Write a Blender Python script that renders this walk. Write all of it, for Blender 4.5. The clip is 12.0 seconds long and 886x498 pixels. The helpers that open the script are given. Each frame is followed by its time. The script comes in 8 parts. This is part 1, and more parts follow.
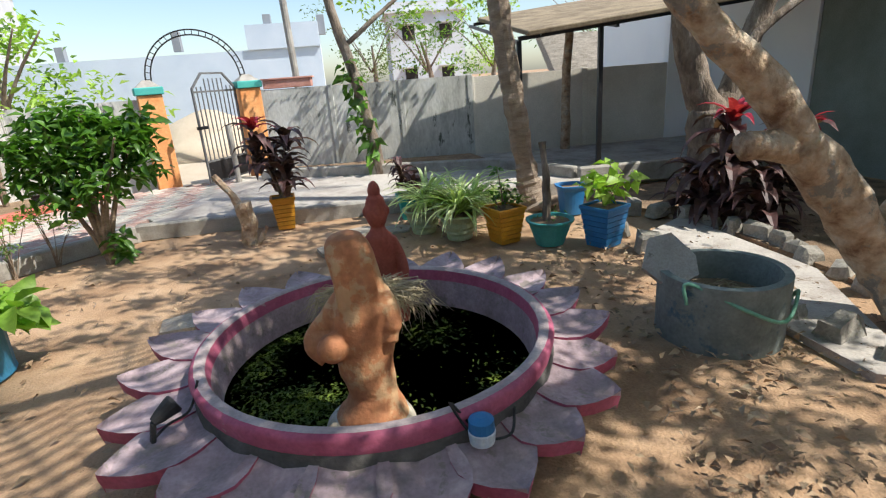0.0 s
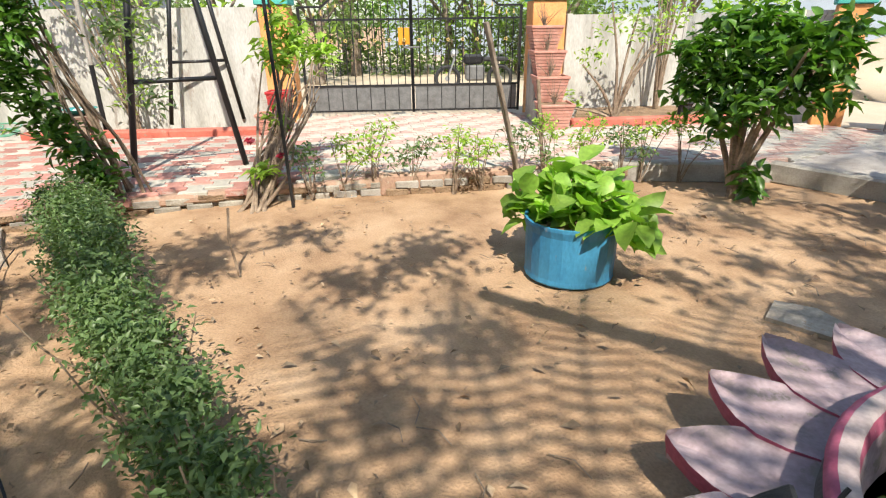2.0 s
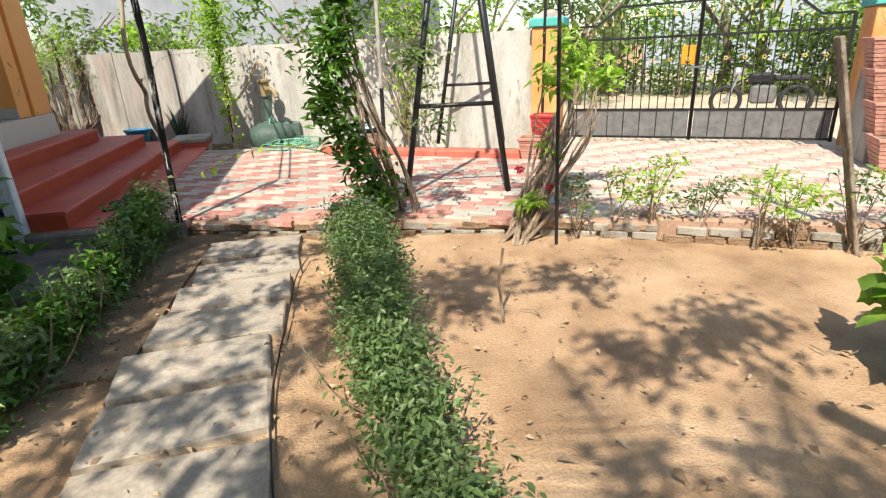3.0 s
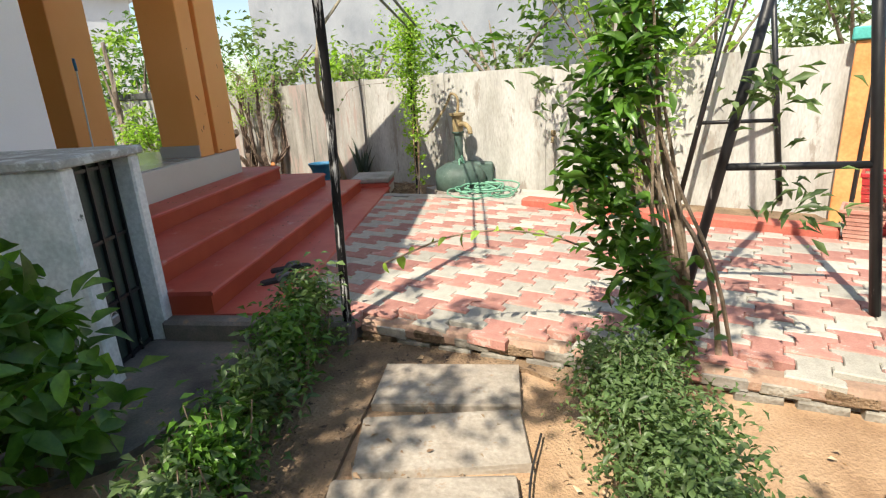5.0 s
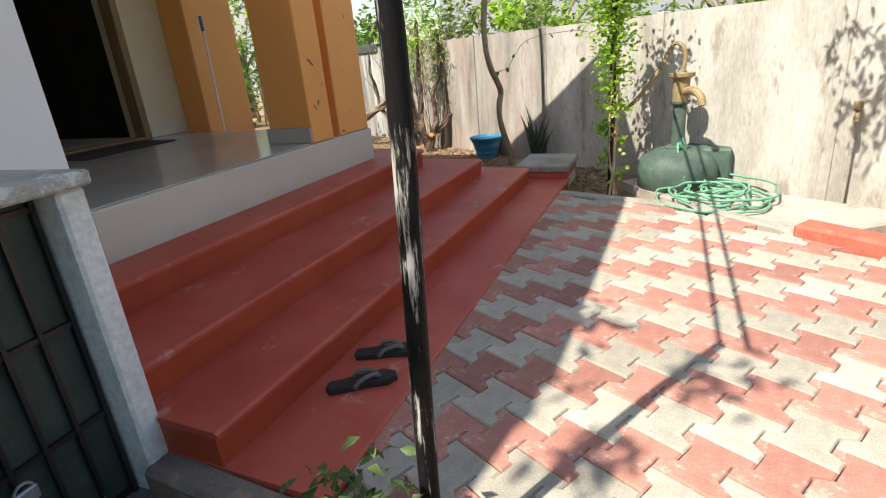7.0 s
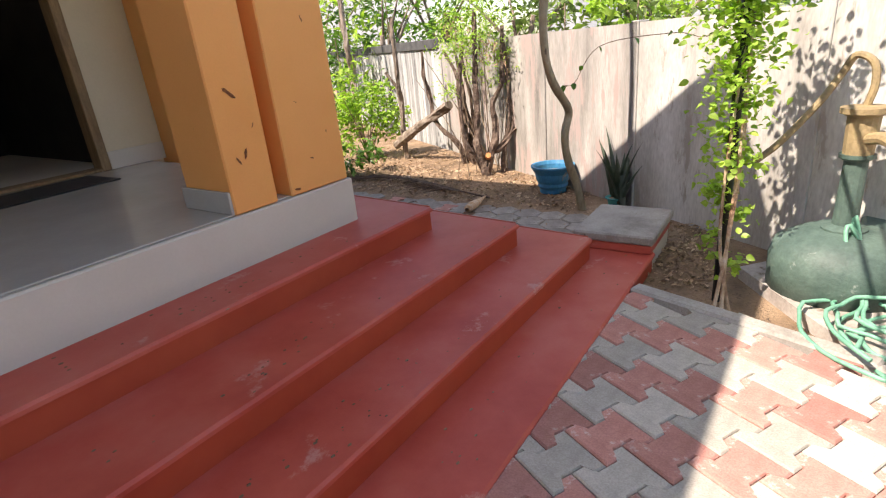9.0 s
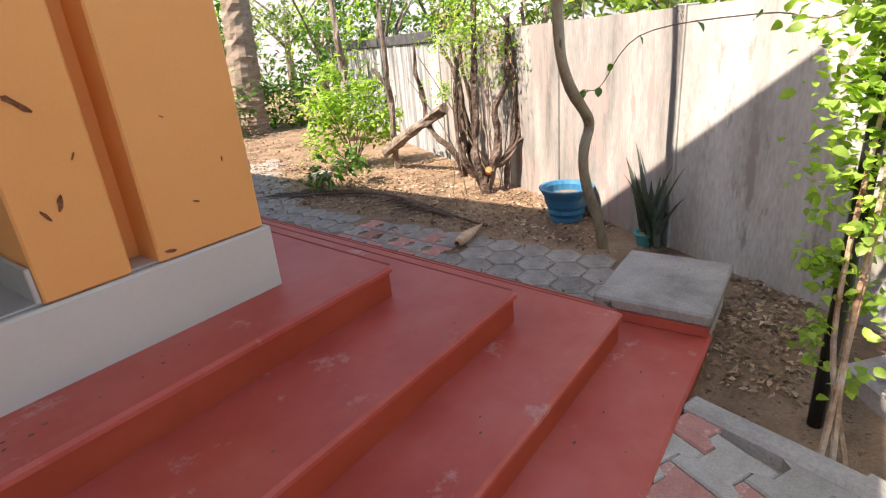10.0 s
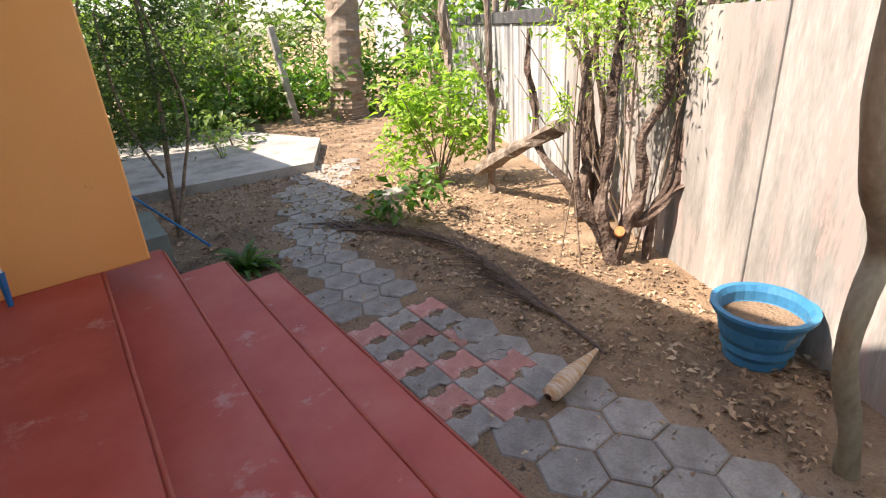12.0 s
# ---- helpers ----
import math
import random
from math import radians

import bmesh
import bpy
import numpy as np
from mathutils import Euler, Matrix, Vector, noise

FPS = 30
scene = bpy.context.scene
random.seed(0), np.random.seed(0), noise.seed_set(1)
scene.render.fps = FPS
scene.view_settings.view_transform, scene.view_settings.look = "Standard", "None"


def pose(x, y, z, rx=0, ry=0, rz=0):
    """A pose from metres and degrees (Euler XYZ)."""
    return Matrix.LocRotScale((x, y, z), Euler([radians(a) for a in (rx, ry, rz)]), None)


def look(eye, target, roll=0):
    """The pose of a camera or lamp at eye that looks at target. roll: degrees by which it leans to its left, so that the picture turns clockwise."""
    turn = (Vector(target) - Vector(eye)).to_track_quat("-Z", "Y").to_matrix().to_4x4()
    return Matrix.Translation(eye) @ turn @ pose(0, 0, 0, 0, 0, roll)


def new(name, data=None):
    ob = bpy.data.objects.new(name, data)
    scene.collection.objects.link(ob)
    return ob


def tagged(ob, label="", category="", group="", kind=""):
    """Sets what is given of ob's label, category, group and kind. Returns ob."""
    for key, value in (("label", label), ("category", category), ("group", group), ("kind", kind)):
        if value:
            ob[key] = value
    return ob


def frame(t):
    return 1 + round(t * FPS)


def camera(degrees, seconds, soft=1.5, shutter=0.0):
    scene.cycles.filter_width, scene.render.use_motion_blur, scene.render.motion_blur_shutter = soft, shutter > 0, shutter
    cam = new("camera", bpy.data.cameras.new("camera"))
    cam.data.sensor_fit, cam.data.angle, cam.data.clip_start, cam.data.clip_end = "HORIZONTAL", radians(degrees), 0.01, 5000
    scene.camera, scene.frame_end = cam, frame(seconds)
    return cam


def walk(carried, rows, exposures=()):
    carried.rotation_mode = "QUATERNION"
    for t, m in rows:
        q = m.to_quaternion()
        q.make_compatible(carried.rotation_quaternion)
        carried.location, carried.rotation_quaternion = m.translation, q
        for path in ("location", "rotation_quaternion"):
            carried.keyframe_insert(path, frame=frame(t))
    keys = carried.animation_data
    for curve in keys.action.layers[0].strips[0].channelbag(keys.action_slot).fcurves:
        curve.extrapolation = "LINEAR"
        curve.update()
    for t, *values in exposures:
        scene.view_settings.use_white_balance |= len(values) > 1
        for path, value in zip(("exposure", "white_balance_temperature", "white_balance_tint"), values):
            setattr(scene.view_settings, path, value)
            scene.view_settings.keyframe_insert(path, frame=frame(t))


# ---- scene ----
cam = camera(79.9, 12.0, 1.2)
EXPOSURES = [(0.0, 0.5, 6400, 8), (1.0, 0.58, 6500, 8), (2.5, 0.65, 6900, 8), (6.5, 0.72, 7100, 8), (9.0, 1.13, 7200, 18), (12.0, 1.32, 7200, 18)]
PATH = [
    (0, (0.08, -0.101, 1.623), (0.326, 1.784, 1.001), -4.3),
    (0.5, (-0.027, 0.203, 1.525), (-0.026, 2.089, 0.86), -2.6),
    (0.7, (-0.038, 0.356, 1.503), (-0.231, 2.22, 0.804), -2.2),
    (1, (-0.122, 0.477, 1.504), (-0.612, 2.275, 0.777), -1.2),
    (1.3, (-0.251, 0.643, 1.463), (-1.083, 2.304, 0.722), -0.6),
    (1.5, (-0.363, 0.686, 1.468), (-1.394, 2.22, 0.705), -0.8),
    (2, (-0.619, 0.737, 1.483), (-2.082, 1.855, 0.702), -0.8),
    (2.5, (-0.896, 0.762, 1.504), (-2.616, 1.436, 0.737), -1.7),
    (3, (-1.22, 0.652, 1.524), (-3.052, 1.043, 0.823), -2.7),
    (3.5, (-1.699, 0.502, 1.538), (-3.585, 0.729, 0.913), -3.4),
    (3.7, (-1.919, 0.458, 1.522), (-3.822, 0.617, 0.926), -3.2),
    (5.3, (-3.535, 0.136, 1.563), (-5.419, -0.137, 0.952), -3.5),
    (5.5, (-3.763, 0.076, 1.553), (-5.629, -0.267, 0.921), -3.7),
    (6, (-4.341, 0.029, 1.575), (-6.158, -0.498, 0.927), -4.8),
    (6.5, (-4.809, -0.038, 1.609), (-6.569, -0.723, 0.951), -5.0),
    (7, (-5.322, -0.144, 1.585), (-7.013, -0.955, 0.889), -5.3),
    (8.8, (-7.122, -0.336, 1.732), (-8.615, -1.457, 1.012), -5.9),
    (9, (-7.33, -0.387, 1.727), (-8.823, -1.508, 1.013), -5.7),
    (9.5, (-7.891, -0.637, 1.705), (-9.378, -1.768, 0.991), -5.3),
    (10, (-8.463, -0.91, 1.667), (-9.93, -2.06, 0.943), -5.1),
    (10.5, (-8.988, -1.224, 1.663), (-10.391, -2.441, 0.919), -5.4),
    (11, (-9.439, -1.526, 1.667), (-10.746, -2.833, 0.904), -5.3),
    (11.5, (-9.858, -1.823, 1.703), (-11.074, -3.208, 0.925), -4.5),
    (12, (-10.207, -2.09, 1.758), (-11.357, -3.526, 0.973), -3.8),
]
walk(cam, [(t, look(eye, target, roll)) for t, eye, target, roll in PATH], EXPOSURES)

# ---- sky and sun: late morning, sun high behind the house ----
SUN_EL = radians(52)
SUN_DIR = Vector((0.905, -0.427, 0)).normalized() * math.cos(SUN_EL) + Vector((0, 0, math.sin(SUN_EL)))
world = bpy.data.worlds.new("world")
scene.world = world
world.use_nodes = True
wn = world.node_tree.nodes
sky = wn.new("ShaderNodeTexSky")
sky.sky_type = "NISHITA"
sky.sun_disc = False
sky.sun_elevation = SUN_EL
sky.sun_rotation = math.atan2(SUN_DIR.x, SUN_DIR.y)
sky.dust_density = 1.2
wn["Background"].inputs["Strength"].default_value = 0.14
world.node_tree.links.new(sky.outputs[0], wn["Background"].inputs["Color"])
sun_data = bpy.data.lights.new("sun", "SUN")
sun_data.energy = 4.8
sun_data.angle = radians(0.6)
sun_data.color = (1.0, 0.95, 0.86)
sun = new("sun", sun_data)
sun.matrix_basis = look(SUN_DIR * 30, (0, 0, 0))

# ---- materials ----
def mat(name, colors, scale=4.0, rough=0.8, bump=0.3, fine=60.0, metal=0.0, rand=0.0, stretch=(1, 1, 1), translucent=0.0,
        spots=None, spot_scale=8.0, spot_at=0.6, spec=0.5, bump_dist=0.01, per="object", island=0.0, grain=1.0):
    """A rough procedural surface: a mix of colours by coarse noise, darker grain by fine noise, and relief."""
    m = bpy.data.materials.new(name)
    m.use_nodes = True
    nt, n, l = m.node_tree, m.node_tree.nodes, m.node_tree.links
    b = n["Principled BSDF"]
    tc = n.new("ShaderNodeTexCoord")
    mp = n.new("ShaderNodeMapping")
    mp.inputs["Scale"].default_value = stretch
    geo = n.new("ShaderNodeNewGeometry")
    l.new(geo.outputs["Position"] if per == "world" else tc.outputs["Object"], mp.inputs["Vector"])
    n1 = n.new("ShaderNodeTexNoise")
    n1.inputs["Scale"].default_value, n1.inputs["Detail"].default_value = scale, 6
    n1.inputs["Roughness"].default_value = 0.62
    l.new(mp.outputs[0], n1.inputs["Vector"])
    ramp = n.new("ShaderNodeValToRGB")
    e = ramp.color_ramp.elements
    k = len(colors)
    e[0].position, e[0].color = 0.32, (*colors[0], 1)
    e[1].position, e[1].color = 0.68, (*colors[-1], 1)
    for i in range(1, k - 1):
        x = e.new(0.32 + 0.36 * i / (k - 1))
        x.color = (*colors[i], 1)
    l.new(n1.outputs["Fac"], ramp.inputs[0])
    n2 = n.new("ShaderNodeTexNoise")
    n2.inputs["Scale"].default_value, n2.inputs["Detail"].default_value = fine, 3
    l.new(mp.outputs[0], n2.inputs["Vector"])
    mr = n.new("ShaderNodeMapRange")
    mr.inputs[1].default_value, mr.inputs[2].default_value, mr.inputs[3].default_value, mr.inputs[4].default_value = 0.3, 0.7, 1 - 0.14 * grain, 1 + 0.1 * grain
    l.new(n2.outputs["Fac"], mr.inputs[0])
    mul = n.new("ShaderNodeMixRGB")
    mul.blend_type = "MULTIPLY"
    mul.inputs[0].default_value = 1.0
    l.new(ramp.outputs[0], mul.inputs[1])
    l.new(mr.outputs[0], mul.inputs[2])
    col = mul.outputs[0]
    if spots:
        n3 = n.new("ShaderNodeTexNoise")
        n3.inputs["Scale"].default_value, n3.inputs["Detail"].default_value = spot_scale, 8
        n3.inputs["Roughness"].default_value = 0.7
        l.new(mp.outputs[0], n3.inputs["Vector"])
        r3 = n.new("ShaderNodeMapRange")
        r3.inputs[1].default_value, r3.inputs[2].default_value = spot_at, spot_at + 0.06
        l.new(n3.outputs["Fac"], r3.inputs[0])
        mx = n.new("ShaderNodeMixRGB")
        mx.inputs[2].default_value = (*spots, 1)
        l.new(r3.outputs[0], mx.inputs[0])
        l.new(col, mx.inputs[1])
        col = mx.outputs[0]
    if rand or island:
        oi = n.new("ShaderNodeObjectInfo")
        r4 = n.new("ShaderNodeMapRange")
        amt = rand or island
        r4.inputs[3].default_value, r4.inputs[4].default_value = 1 - amt, 1 + amt
        l.new(oi.outputs["Random"] if rand else geo.outputs["Random Per Island"], r4.inputs[0])
        m4 = n.new("ShaderNodeMixRGB")
        m4.blend_type = "MULTIPLY"
        m4.inputs[0].default_value = 1.0
        l.new(col, m4.inputs[1])
        l.new(r4.outputs[0], m4.inputs[2])
        col = m4.outputs[0]
    l.new(col, b.inputs["Base Color"])
    b.inputs["Roughness"].default_value = rough
    b.inputs["Metallic"].default_value = metal
    b.inputs["Specular IOR Level"].default_value = spec
    if bump:
        add = n.new("ShaderNodeMath")
        add.operation = "ADD"
        l.new(n1.outputs["Fac"], add.inputs[0])
        l.new(n2.outputs["Fac"], add.inputs[1])
        bp = n.new("ShaderNodeBump")
        bp.inputs["Strength"].default_value, bp.inputs["Distance"].default_value = bump, bump_dist
        l.new(add.outputs[0], bp.inputs["Height"])
        l.new(bp.outputs[0], b.inputs["Normal"])
    if translucent:
        tr = n.new("ShaderNodeBsdfTranslucent")
        mix = n.new("ShaderNodeMixShader")
        mix.inputs[0].default_value = translucent
        bright = n.new("ShaderNodeMixRGB")
        bright.blend_type = "MULTIPLY"
        bright.inputs[0].default_value = 1.0
        bright.inputs[2].default_value = (1.3, 1.5, 0.6, 1)
        l.new(col, bright.inputs[1])
        l.new(bright.outputs[0], tr.inputs[0])
        l.new(b.outputs[0], mix.inputs[1])
        l.new(tr.outputs[0], mix.inputs[2])
        l.new(mix.outputs[0], n["Material Output"].inputs["Surface"])
    return m


def leaf(name, dark, light, tr=0.35, rough=0.45):
    return mat(name, [dark, light], scale=9, rough=rough, bump=0.0, fine=40, translucent=tr, island=0.35, per="world")


SAND = mat("sand", [(0.25, 0.145, 0.08), (0.4, 0.255, 0.15), (0.5, 0.34, 0.215)], scale=1.6, rough=0.95, bump=0.6, fine=70, spots=(0.16, 0.1, 0.06), spot_scale=9, spot_at=0.66, bump_dist=0.02, per="world")
SOIL = mat("litter_soil", [(0.12, 0.08, 0.05), (0.25, 0.165, 0.1), (0.34, 0.24, 0.155)], scale=2.5, rough=0.95, bump=0.9, fine=60, spots=(0.07, 0.045, 0.03), spot_scale=20, spot_at=0.58, bump_dist=0.02, per="world")
DIRT = mat("road_dust", [(0.42, 0.34, 0.25), (0.55, 0.46, 0.35)], scale=0.8, rough=0.95, bump=0.5, per="world")
CONC = mat("concrete", [(0.22, 0.2, 0.175), (0.36, 0.335, 0.3), (0.44, 0.41, 0.37)], scale=3, rough=0.9, bump=0.4, fine=80, spots=(0.12, 0.11, 0.09), spot_scale=6, spot_at=0.64, per="world")
PATHC = mat("path_concrete", [(0.3, 0.26, 0.23), (0.44, 0.4, 0.36), (0.5, 0.46, 0.42)], scale=2, rough=0.9, bump=0.4, fine=50, spots=(0.2, 0.15, 0.11), spot_scale=5, spot_at=0.6, per="world")
WALLW = mat("limewashed_panel", [(0.32, 0.305, 0.275), (0.47, 0.455, 0.425), (0.58, 0.57, 0.545)], scale=1.5, rough=0.92, bump=0.3, fine=30, spots=(0.33, 0.295, 0.26), spot_scale=2.8, spot_at=0.57, stretch=(1.7, 1.7, 0.5), per="world")
WALLG = mat("grey_washed_panel", [(0.3, 0.3, 0.28), (0.52, 0.52, 0.49), (0.64, 0.64, 0.61)], scale=1.8, rough=0.92, bump=0.3, fine=30, spots=(0.09, 0.1, 0.08), spot_scale=3, spot_at=0.58, stretch=(1, 1, 0.4), per="world")
WHITE = mat("white_wall_paint", [(0.82, 0.84, 0.85), (0.87, 0.88, 0.88)], scale=1.0, rough=0.8, bump=0.06, fine=90, spots=(0.4, 0.38, 0.33), spot_scale=5, spot_at=0.7, per="world", grain=0.15)
BLUEW = mat("pale_blue_paint", [(0.5, 0.58, 0.68), (0.6, 0.67, 0.76)], scale=1.0, rough=0.9, bump=0.1, per="world")
BOXW = mat("weathered_whitewash", [(0.6, 0.66, 0.64), (0.8, 0.82, 0.81), (0.85, 0.86, 0.85)], scale=3, rough=0.85, bump=0.3, fine=40, spots=(0.15, 0.18, 0.16), spot_scale=6, spot_at=0.66, per="world")
GREENW = mat("mossy_green_wall", [(0.16, 0.19, 0.16), (0.26, 0.3, 0.27)], scale=1.2, rough=0.9, bump=0.2, per="world")
CREAM = mat("cream_wall", [(0.62, 0.54, 0.38), (0.68, 0.61, 0.45)], scale=1, rough=0.8, bump=0.08, per="world", grain=0.15)
ORANGE = mat("orange_wall_paint", [(0.84, 0.37, 0.1), (0.9, 0.43, 0.14)], scale=0.8, rough=0.6, bump=0.03, fine=90, spots=(0.32, 0.12, 0.05), spot_scale=5, spot_at=0.672, per="world", grain=0.15)
ORANGED = mat("orange_pillar_paint", [(0.7, 0.26, 0.08), (0.8, 0.4, 0.16)], scale=3, rough=0.8, bump=0.2, fine=30, spots=(0.3, 0.16, 0.09), spot_scale=6, spot_at=0.66, per="world")
TEALP = mat("teal_trim_paint", [(0.05, 0.36, 0.32), (0.09, 0.45, 0.4)], scale=5, rough=0.7, bump=0.2, spots=(0.3, 0.25, 0.18), spot_scale=9, spot_at=0.68)
# steps have one paint; the tread copy is paler for dust plus painted sky sheen
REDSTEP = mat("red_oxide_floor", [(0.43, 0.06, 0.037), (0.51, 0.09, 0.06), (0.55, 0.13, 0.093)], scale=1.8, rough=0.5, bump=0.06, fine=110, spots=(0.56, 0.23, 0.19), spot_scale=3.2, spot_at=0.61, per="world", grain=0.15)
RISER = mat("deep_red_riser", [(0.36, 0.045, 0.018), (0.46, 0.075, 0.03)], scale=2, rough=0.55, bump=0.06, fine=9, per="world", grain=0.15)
PLINTH = mat("plinth_grey_paint", [(0.56, 0.52, 0.45), (0.63, 0.59, 0.52)], scale=1.0, rough=0.7, bump=0.06, fine=90, per="world", grain=0.15)
TILE = mat("polished_floor", [(0.42, 0.4, 0.37), (0.5, 0.48, 0.44)], scale=1.5, rough=0.13, bump=0.0, per="world", grain=0.15)
REDBRK = mat("red_border_paint", [(0.42, 0.1, 0.07), (0.55, 0.17, 0.12)], scale=4, rough=0.85, bump=0.3, spots=(0.3, 0.2, 0.15), spot_scale=7, spot_at=0.6, per="world")
PAVER = mat("red_paving_block", [(0.37, 0.165, 0.135), (0.5, 0.25, 0.205)], scale=9, rough=0.9, bump=0.4, fine=120, rand=0.22, spots=(0.52, 0.38, 0.33), spot_scale=12, spot_at=0.57)
PAVERD = mat("dusty_red_paving_block", [(0.38, 0.24, 0.2), (0.5, 0.34, 0.29)], scale=6, rough=0.92, bump=0.4, fine=120, spots=(0.5, 0.42, 0.36), spot_scale=9, spot_at=0.52, per="world")
PAVEG = mat("grey_paving_block", [(0.35, 0.325, 0.28), (0.49, 0.46, 0.4)], scale=9, rough=0.9, bump=0.4, fine=120, rand=0.2, spots=(0.27, 0.22, 0.17), spot_scale=14, spot_at=0.64)
HEX = mat("hex_paver_grey", [(0.22, 0.2, 0.175), (0.37, 0.34, 0.3)], scale=8, rough=0.88, bump=0.4, fine=90, rand=0.15, spots=(0.12, 0.1, 0.08), spot_scale=10, spot_at=0.62)
SLATE = mat("path_slab_stone", [(0.3, 0.25, 0.2), (0.42, 0.37, 0.31)], scale=5, rough=0.85, bump=0.4, fine=40, rand=0.1, spots=(0.33, 0.22, 0.14), spot_scale=6, spot_at=0.6)
STONE = mat("border_stone", [(0.2, 0.18, 0.15), (0.38, 0.35, 0.3)], scale=8, rough=0.9, bump=0.8, rand=0.2)
BARK = mat("grey_bark", [(0.1, 0.075, 0.055), (0.22, 0.17, 0.13), (0.34, 0.29, 0.24)], scale=9, rough=0.9, bump=1.0, fine=50, bump_dist=0.02, stretch=(1, 1, 0.4))
BARKL = mat("mottled_bark", [(0.2, 0.1, 0.05), (0.46, 0.33, 0.22), (0.56, 0.48, 0.38)], scale=7, rough=0.85, bump=0.9, fine=35, bump_dist=0.02, spots=(0.24, 0.22, 0.19), spot_scale=5, spot_at=0.56)
PALMB = mat("palm_bark", [(0.24, 0.17, 0.12), (0.42, 0.33, 0.25)], scale=5, rough=0.9, bump=0.9, fine=60, bump_dist=0.02, stretch=(1, 1, 3))
WOODY = mat("dry_stem", [(0.16, 0.11, 0.075), (0.34, 0.26, 0.19)], scale=14, rough=0.9, bump=0.6, fine=60)
ROOT = mat("dry_root", [(0.4, 0.32, 0.2), (0.55, 0.46, 0.3)], scale=14, rough=0.9, bump=0.3, fine=60)
BLACKM = mat("black_metal_paint", [(0.008, 0.008, 0.009), (0.022, 0.022, 0.025)], scale=6, rough=0.42, bump=0.2, fine=60, spots=(0.4, 0.39, 0.38), spot_scale=15, spot_at=0.64, stretch=(1, 1, 0.3))
PEELED = mat("peeling_black_paint", [(0.008, 0.008, 0.009), (0.012, 0.011, 0.012)], scale=6, rough=0.6, bump=0.3, fine=60, spec=0.15, spots=(0.46, 0.45, 0.44), spot_scale=7, spot_at=0.54, stretch=(4, 4, 0.4))
# pond wall: shadow below the magenta band is painted as dark cement
PONDW = mat("shadow_dark_cement", [(0.06, 0.055, 0.05), (0.13, 0.12, 0.11)], scale=6, rough=0.8, bump=0.4, per="world")
YBARK = mat("young_tree_bark", [(0.24, 0.19, 0.12), (0.42, 0.36, 0.25)], scale=9, rough=0.85, bump=0.6, fine=50, spots=(0.13, 0.1, 0.07), spot_scale=9, spot_at=0.66, stretch=(1, 1, 0.4))
NOSING = mat("worn_nosing", [(0.41, 0.07, 0.042), (0.47, 0.1, 0.065)], scale=9, rough=0.6, bump=0.3, fine=60, per="world", grain=0.15)
BASEC = mat("worn_base_cement", [(0.3, 0.22, 0.14), (0.45, 0.42, 0.34), (0.52, 0.5, 0.42)], scale=6, rough=0.85, bump=0.5, fine=50, spots=(0.12, 0.16, 0.07), spot_scale=6, spot_at=0.58, per="world")
BARKD = mat("dark_knobbly_bark", [(0.05, 0.032, 0.024), (0.12, 0.08, 0.06), (0.24, 0.18, 0.14)], scale=12, rough=0.9, bump=1.0, fine=50, bump_dist=0.02)
# dirty cement; the shade over the box floor is also mixed into this colour
DARKCEM = mat("darkened_dirty_cement", [(0.07, 0.062, 0.055), (0.17, 0.15, 0.13), (0.26, 0.22, 0.19)], scale=2.5, rough=0.75, bump=0.5, fine=70, spots=(0.36, 0.24, 0.15), spot_scale=5, spot_at=0.6, per="world")
STREAK = mat("streaked_panel", [(0.16, 0.15, 0.135), (0.32, 0.3, 0.275), (0.44, 0.42, 0.39)], scale=1.3, rough=0.92, bump=0.3, fine=30, spots=(0.37, 0.29, 0.265), spot_scale=2.4, spot_at=0.53, stretch=(2.6, 2.6, 0.45), per="world")
STREAKG = mat("mouldy_grey_panel", [(0.13, 0.13, 0.13), (0.33, 0.33, 0.32), (0.6, 0.6, 0.59)], scale=1.6, rough=0.92, bump=0.3, fine=30, spots=(0.1, 0.1, 0.1), spot_scale=2.4, spot_at=0.56, stretch=(4.5, 4.5, 0.25), per="world")
MOULD = mat("black_moulded_coping", [(0.03, 0.03, 0.032), (0.09, 0.09, 0.09)], scale=5, rough=0.9, bump=0.3, spots=(0.2, 0.2, 0.19), spot_scale=7, spot_at=0.62, per="world")
GREYM = mat("grey_metal", [(0.1, 0.1, 0.1), (0.18, 0.18, 0.18)], scale=8, rough=0.55, bump=0.2)
SILVER = mat("galvanised_metal", [(0.4, 0.41, 0.42), (0.55, 0.56, 0.57)], scale=8, rough=0.4, metal=0.7, bump=0.1)
GOLD = mat("gold_paint", [(0.6, 0.42, 0.12), (0.75, 0.58, 0.25)], scale=8, rough=0.45, metal=0.2, bump=0.1)
PINK = mat("faded_pink_paint", [(0.25, 0.2, 0.2), (0.36, 0.27, 0.29), (0.48, 0.38, 0.4)], scale=5, rough=0.85, bump=0.4, fine=50, spots=(0.24, 0.2, 0.18), spot_scale=7, spot_at=0.57, per="world")
MAGENTA = mat("magenta_paint", [(0.36, 0.07, 0.13), (0.46, 0.12, 0.2)], scale=6, rough=0.75, bump=0.3, fine=50, spots=(0.42, 0.28, 0.28), spot_scale=9, spot_at=0.63, per="world")
RIM = mat("worn_rim_cement", [(0.36, 0.28, 0.28), (0.5, 0.42, 0.41)], scale=7, rough=0.85, bump=0.4, fine=60, per="world")
CLAY = mat("terracotta_statue_paint", [(0.4, 0.15, 0.065), (0.55, 0.26, 0.12)], scale=7, rough=0.75, bump=0.4, fine=40, spots=(0.52, 0.32, 0.17), spot_scale=7, spot_at=0.51, per="world")
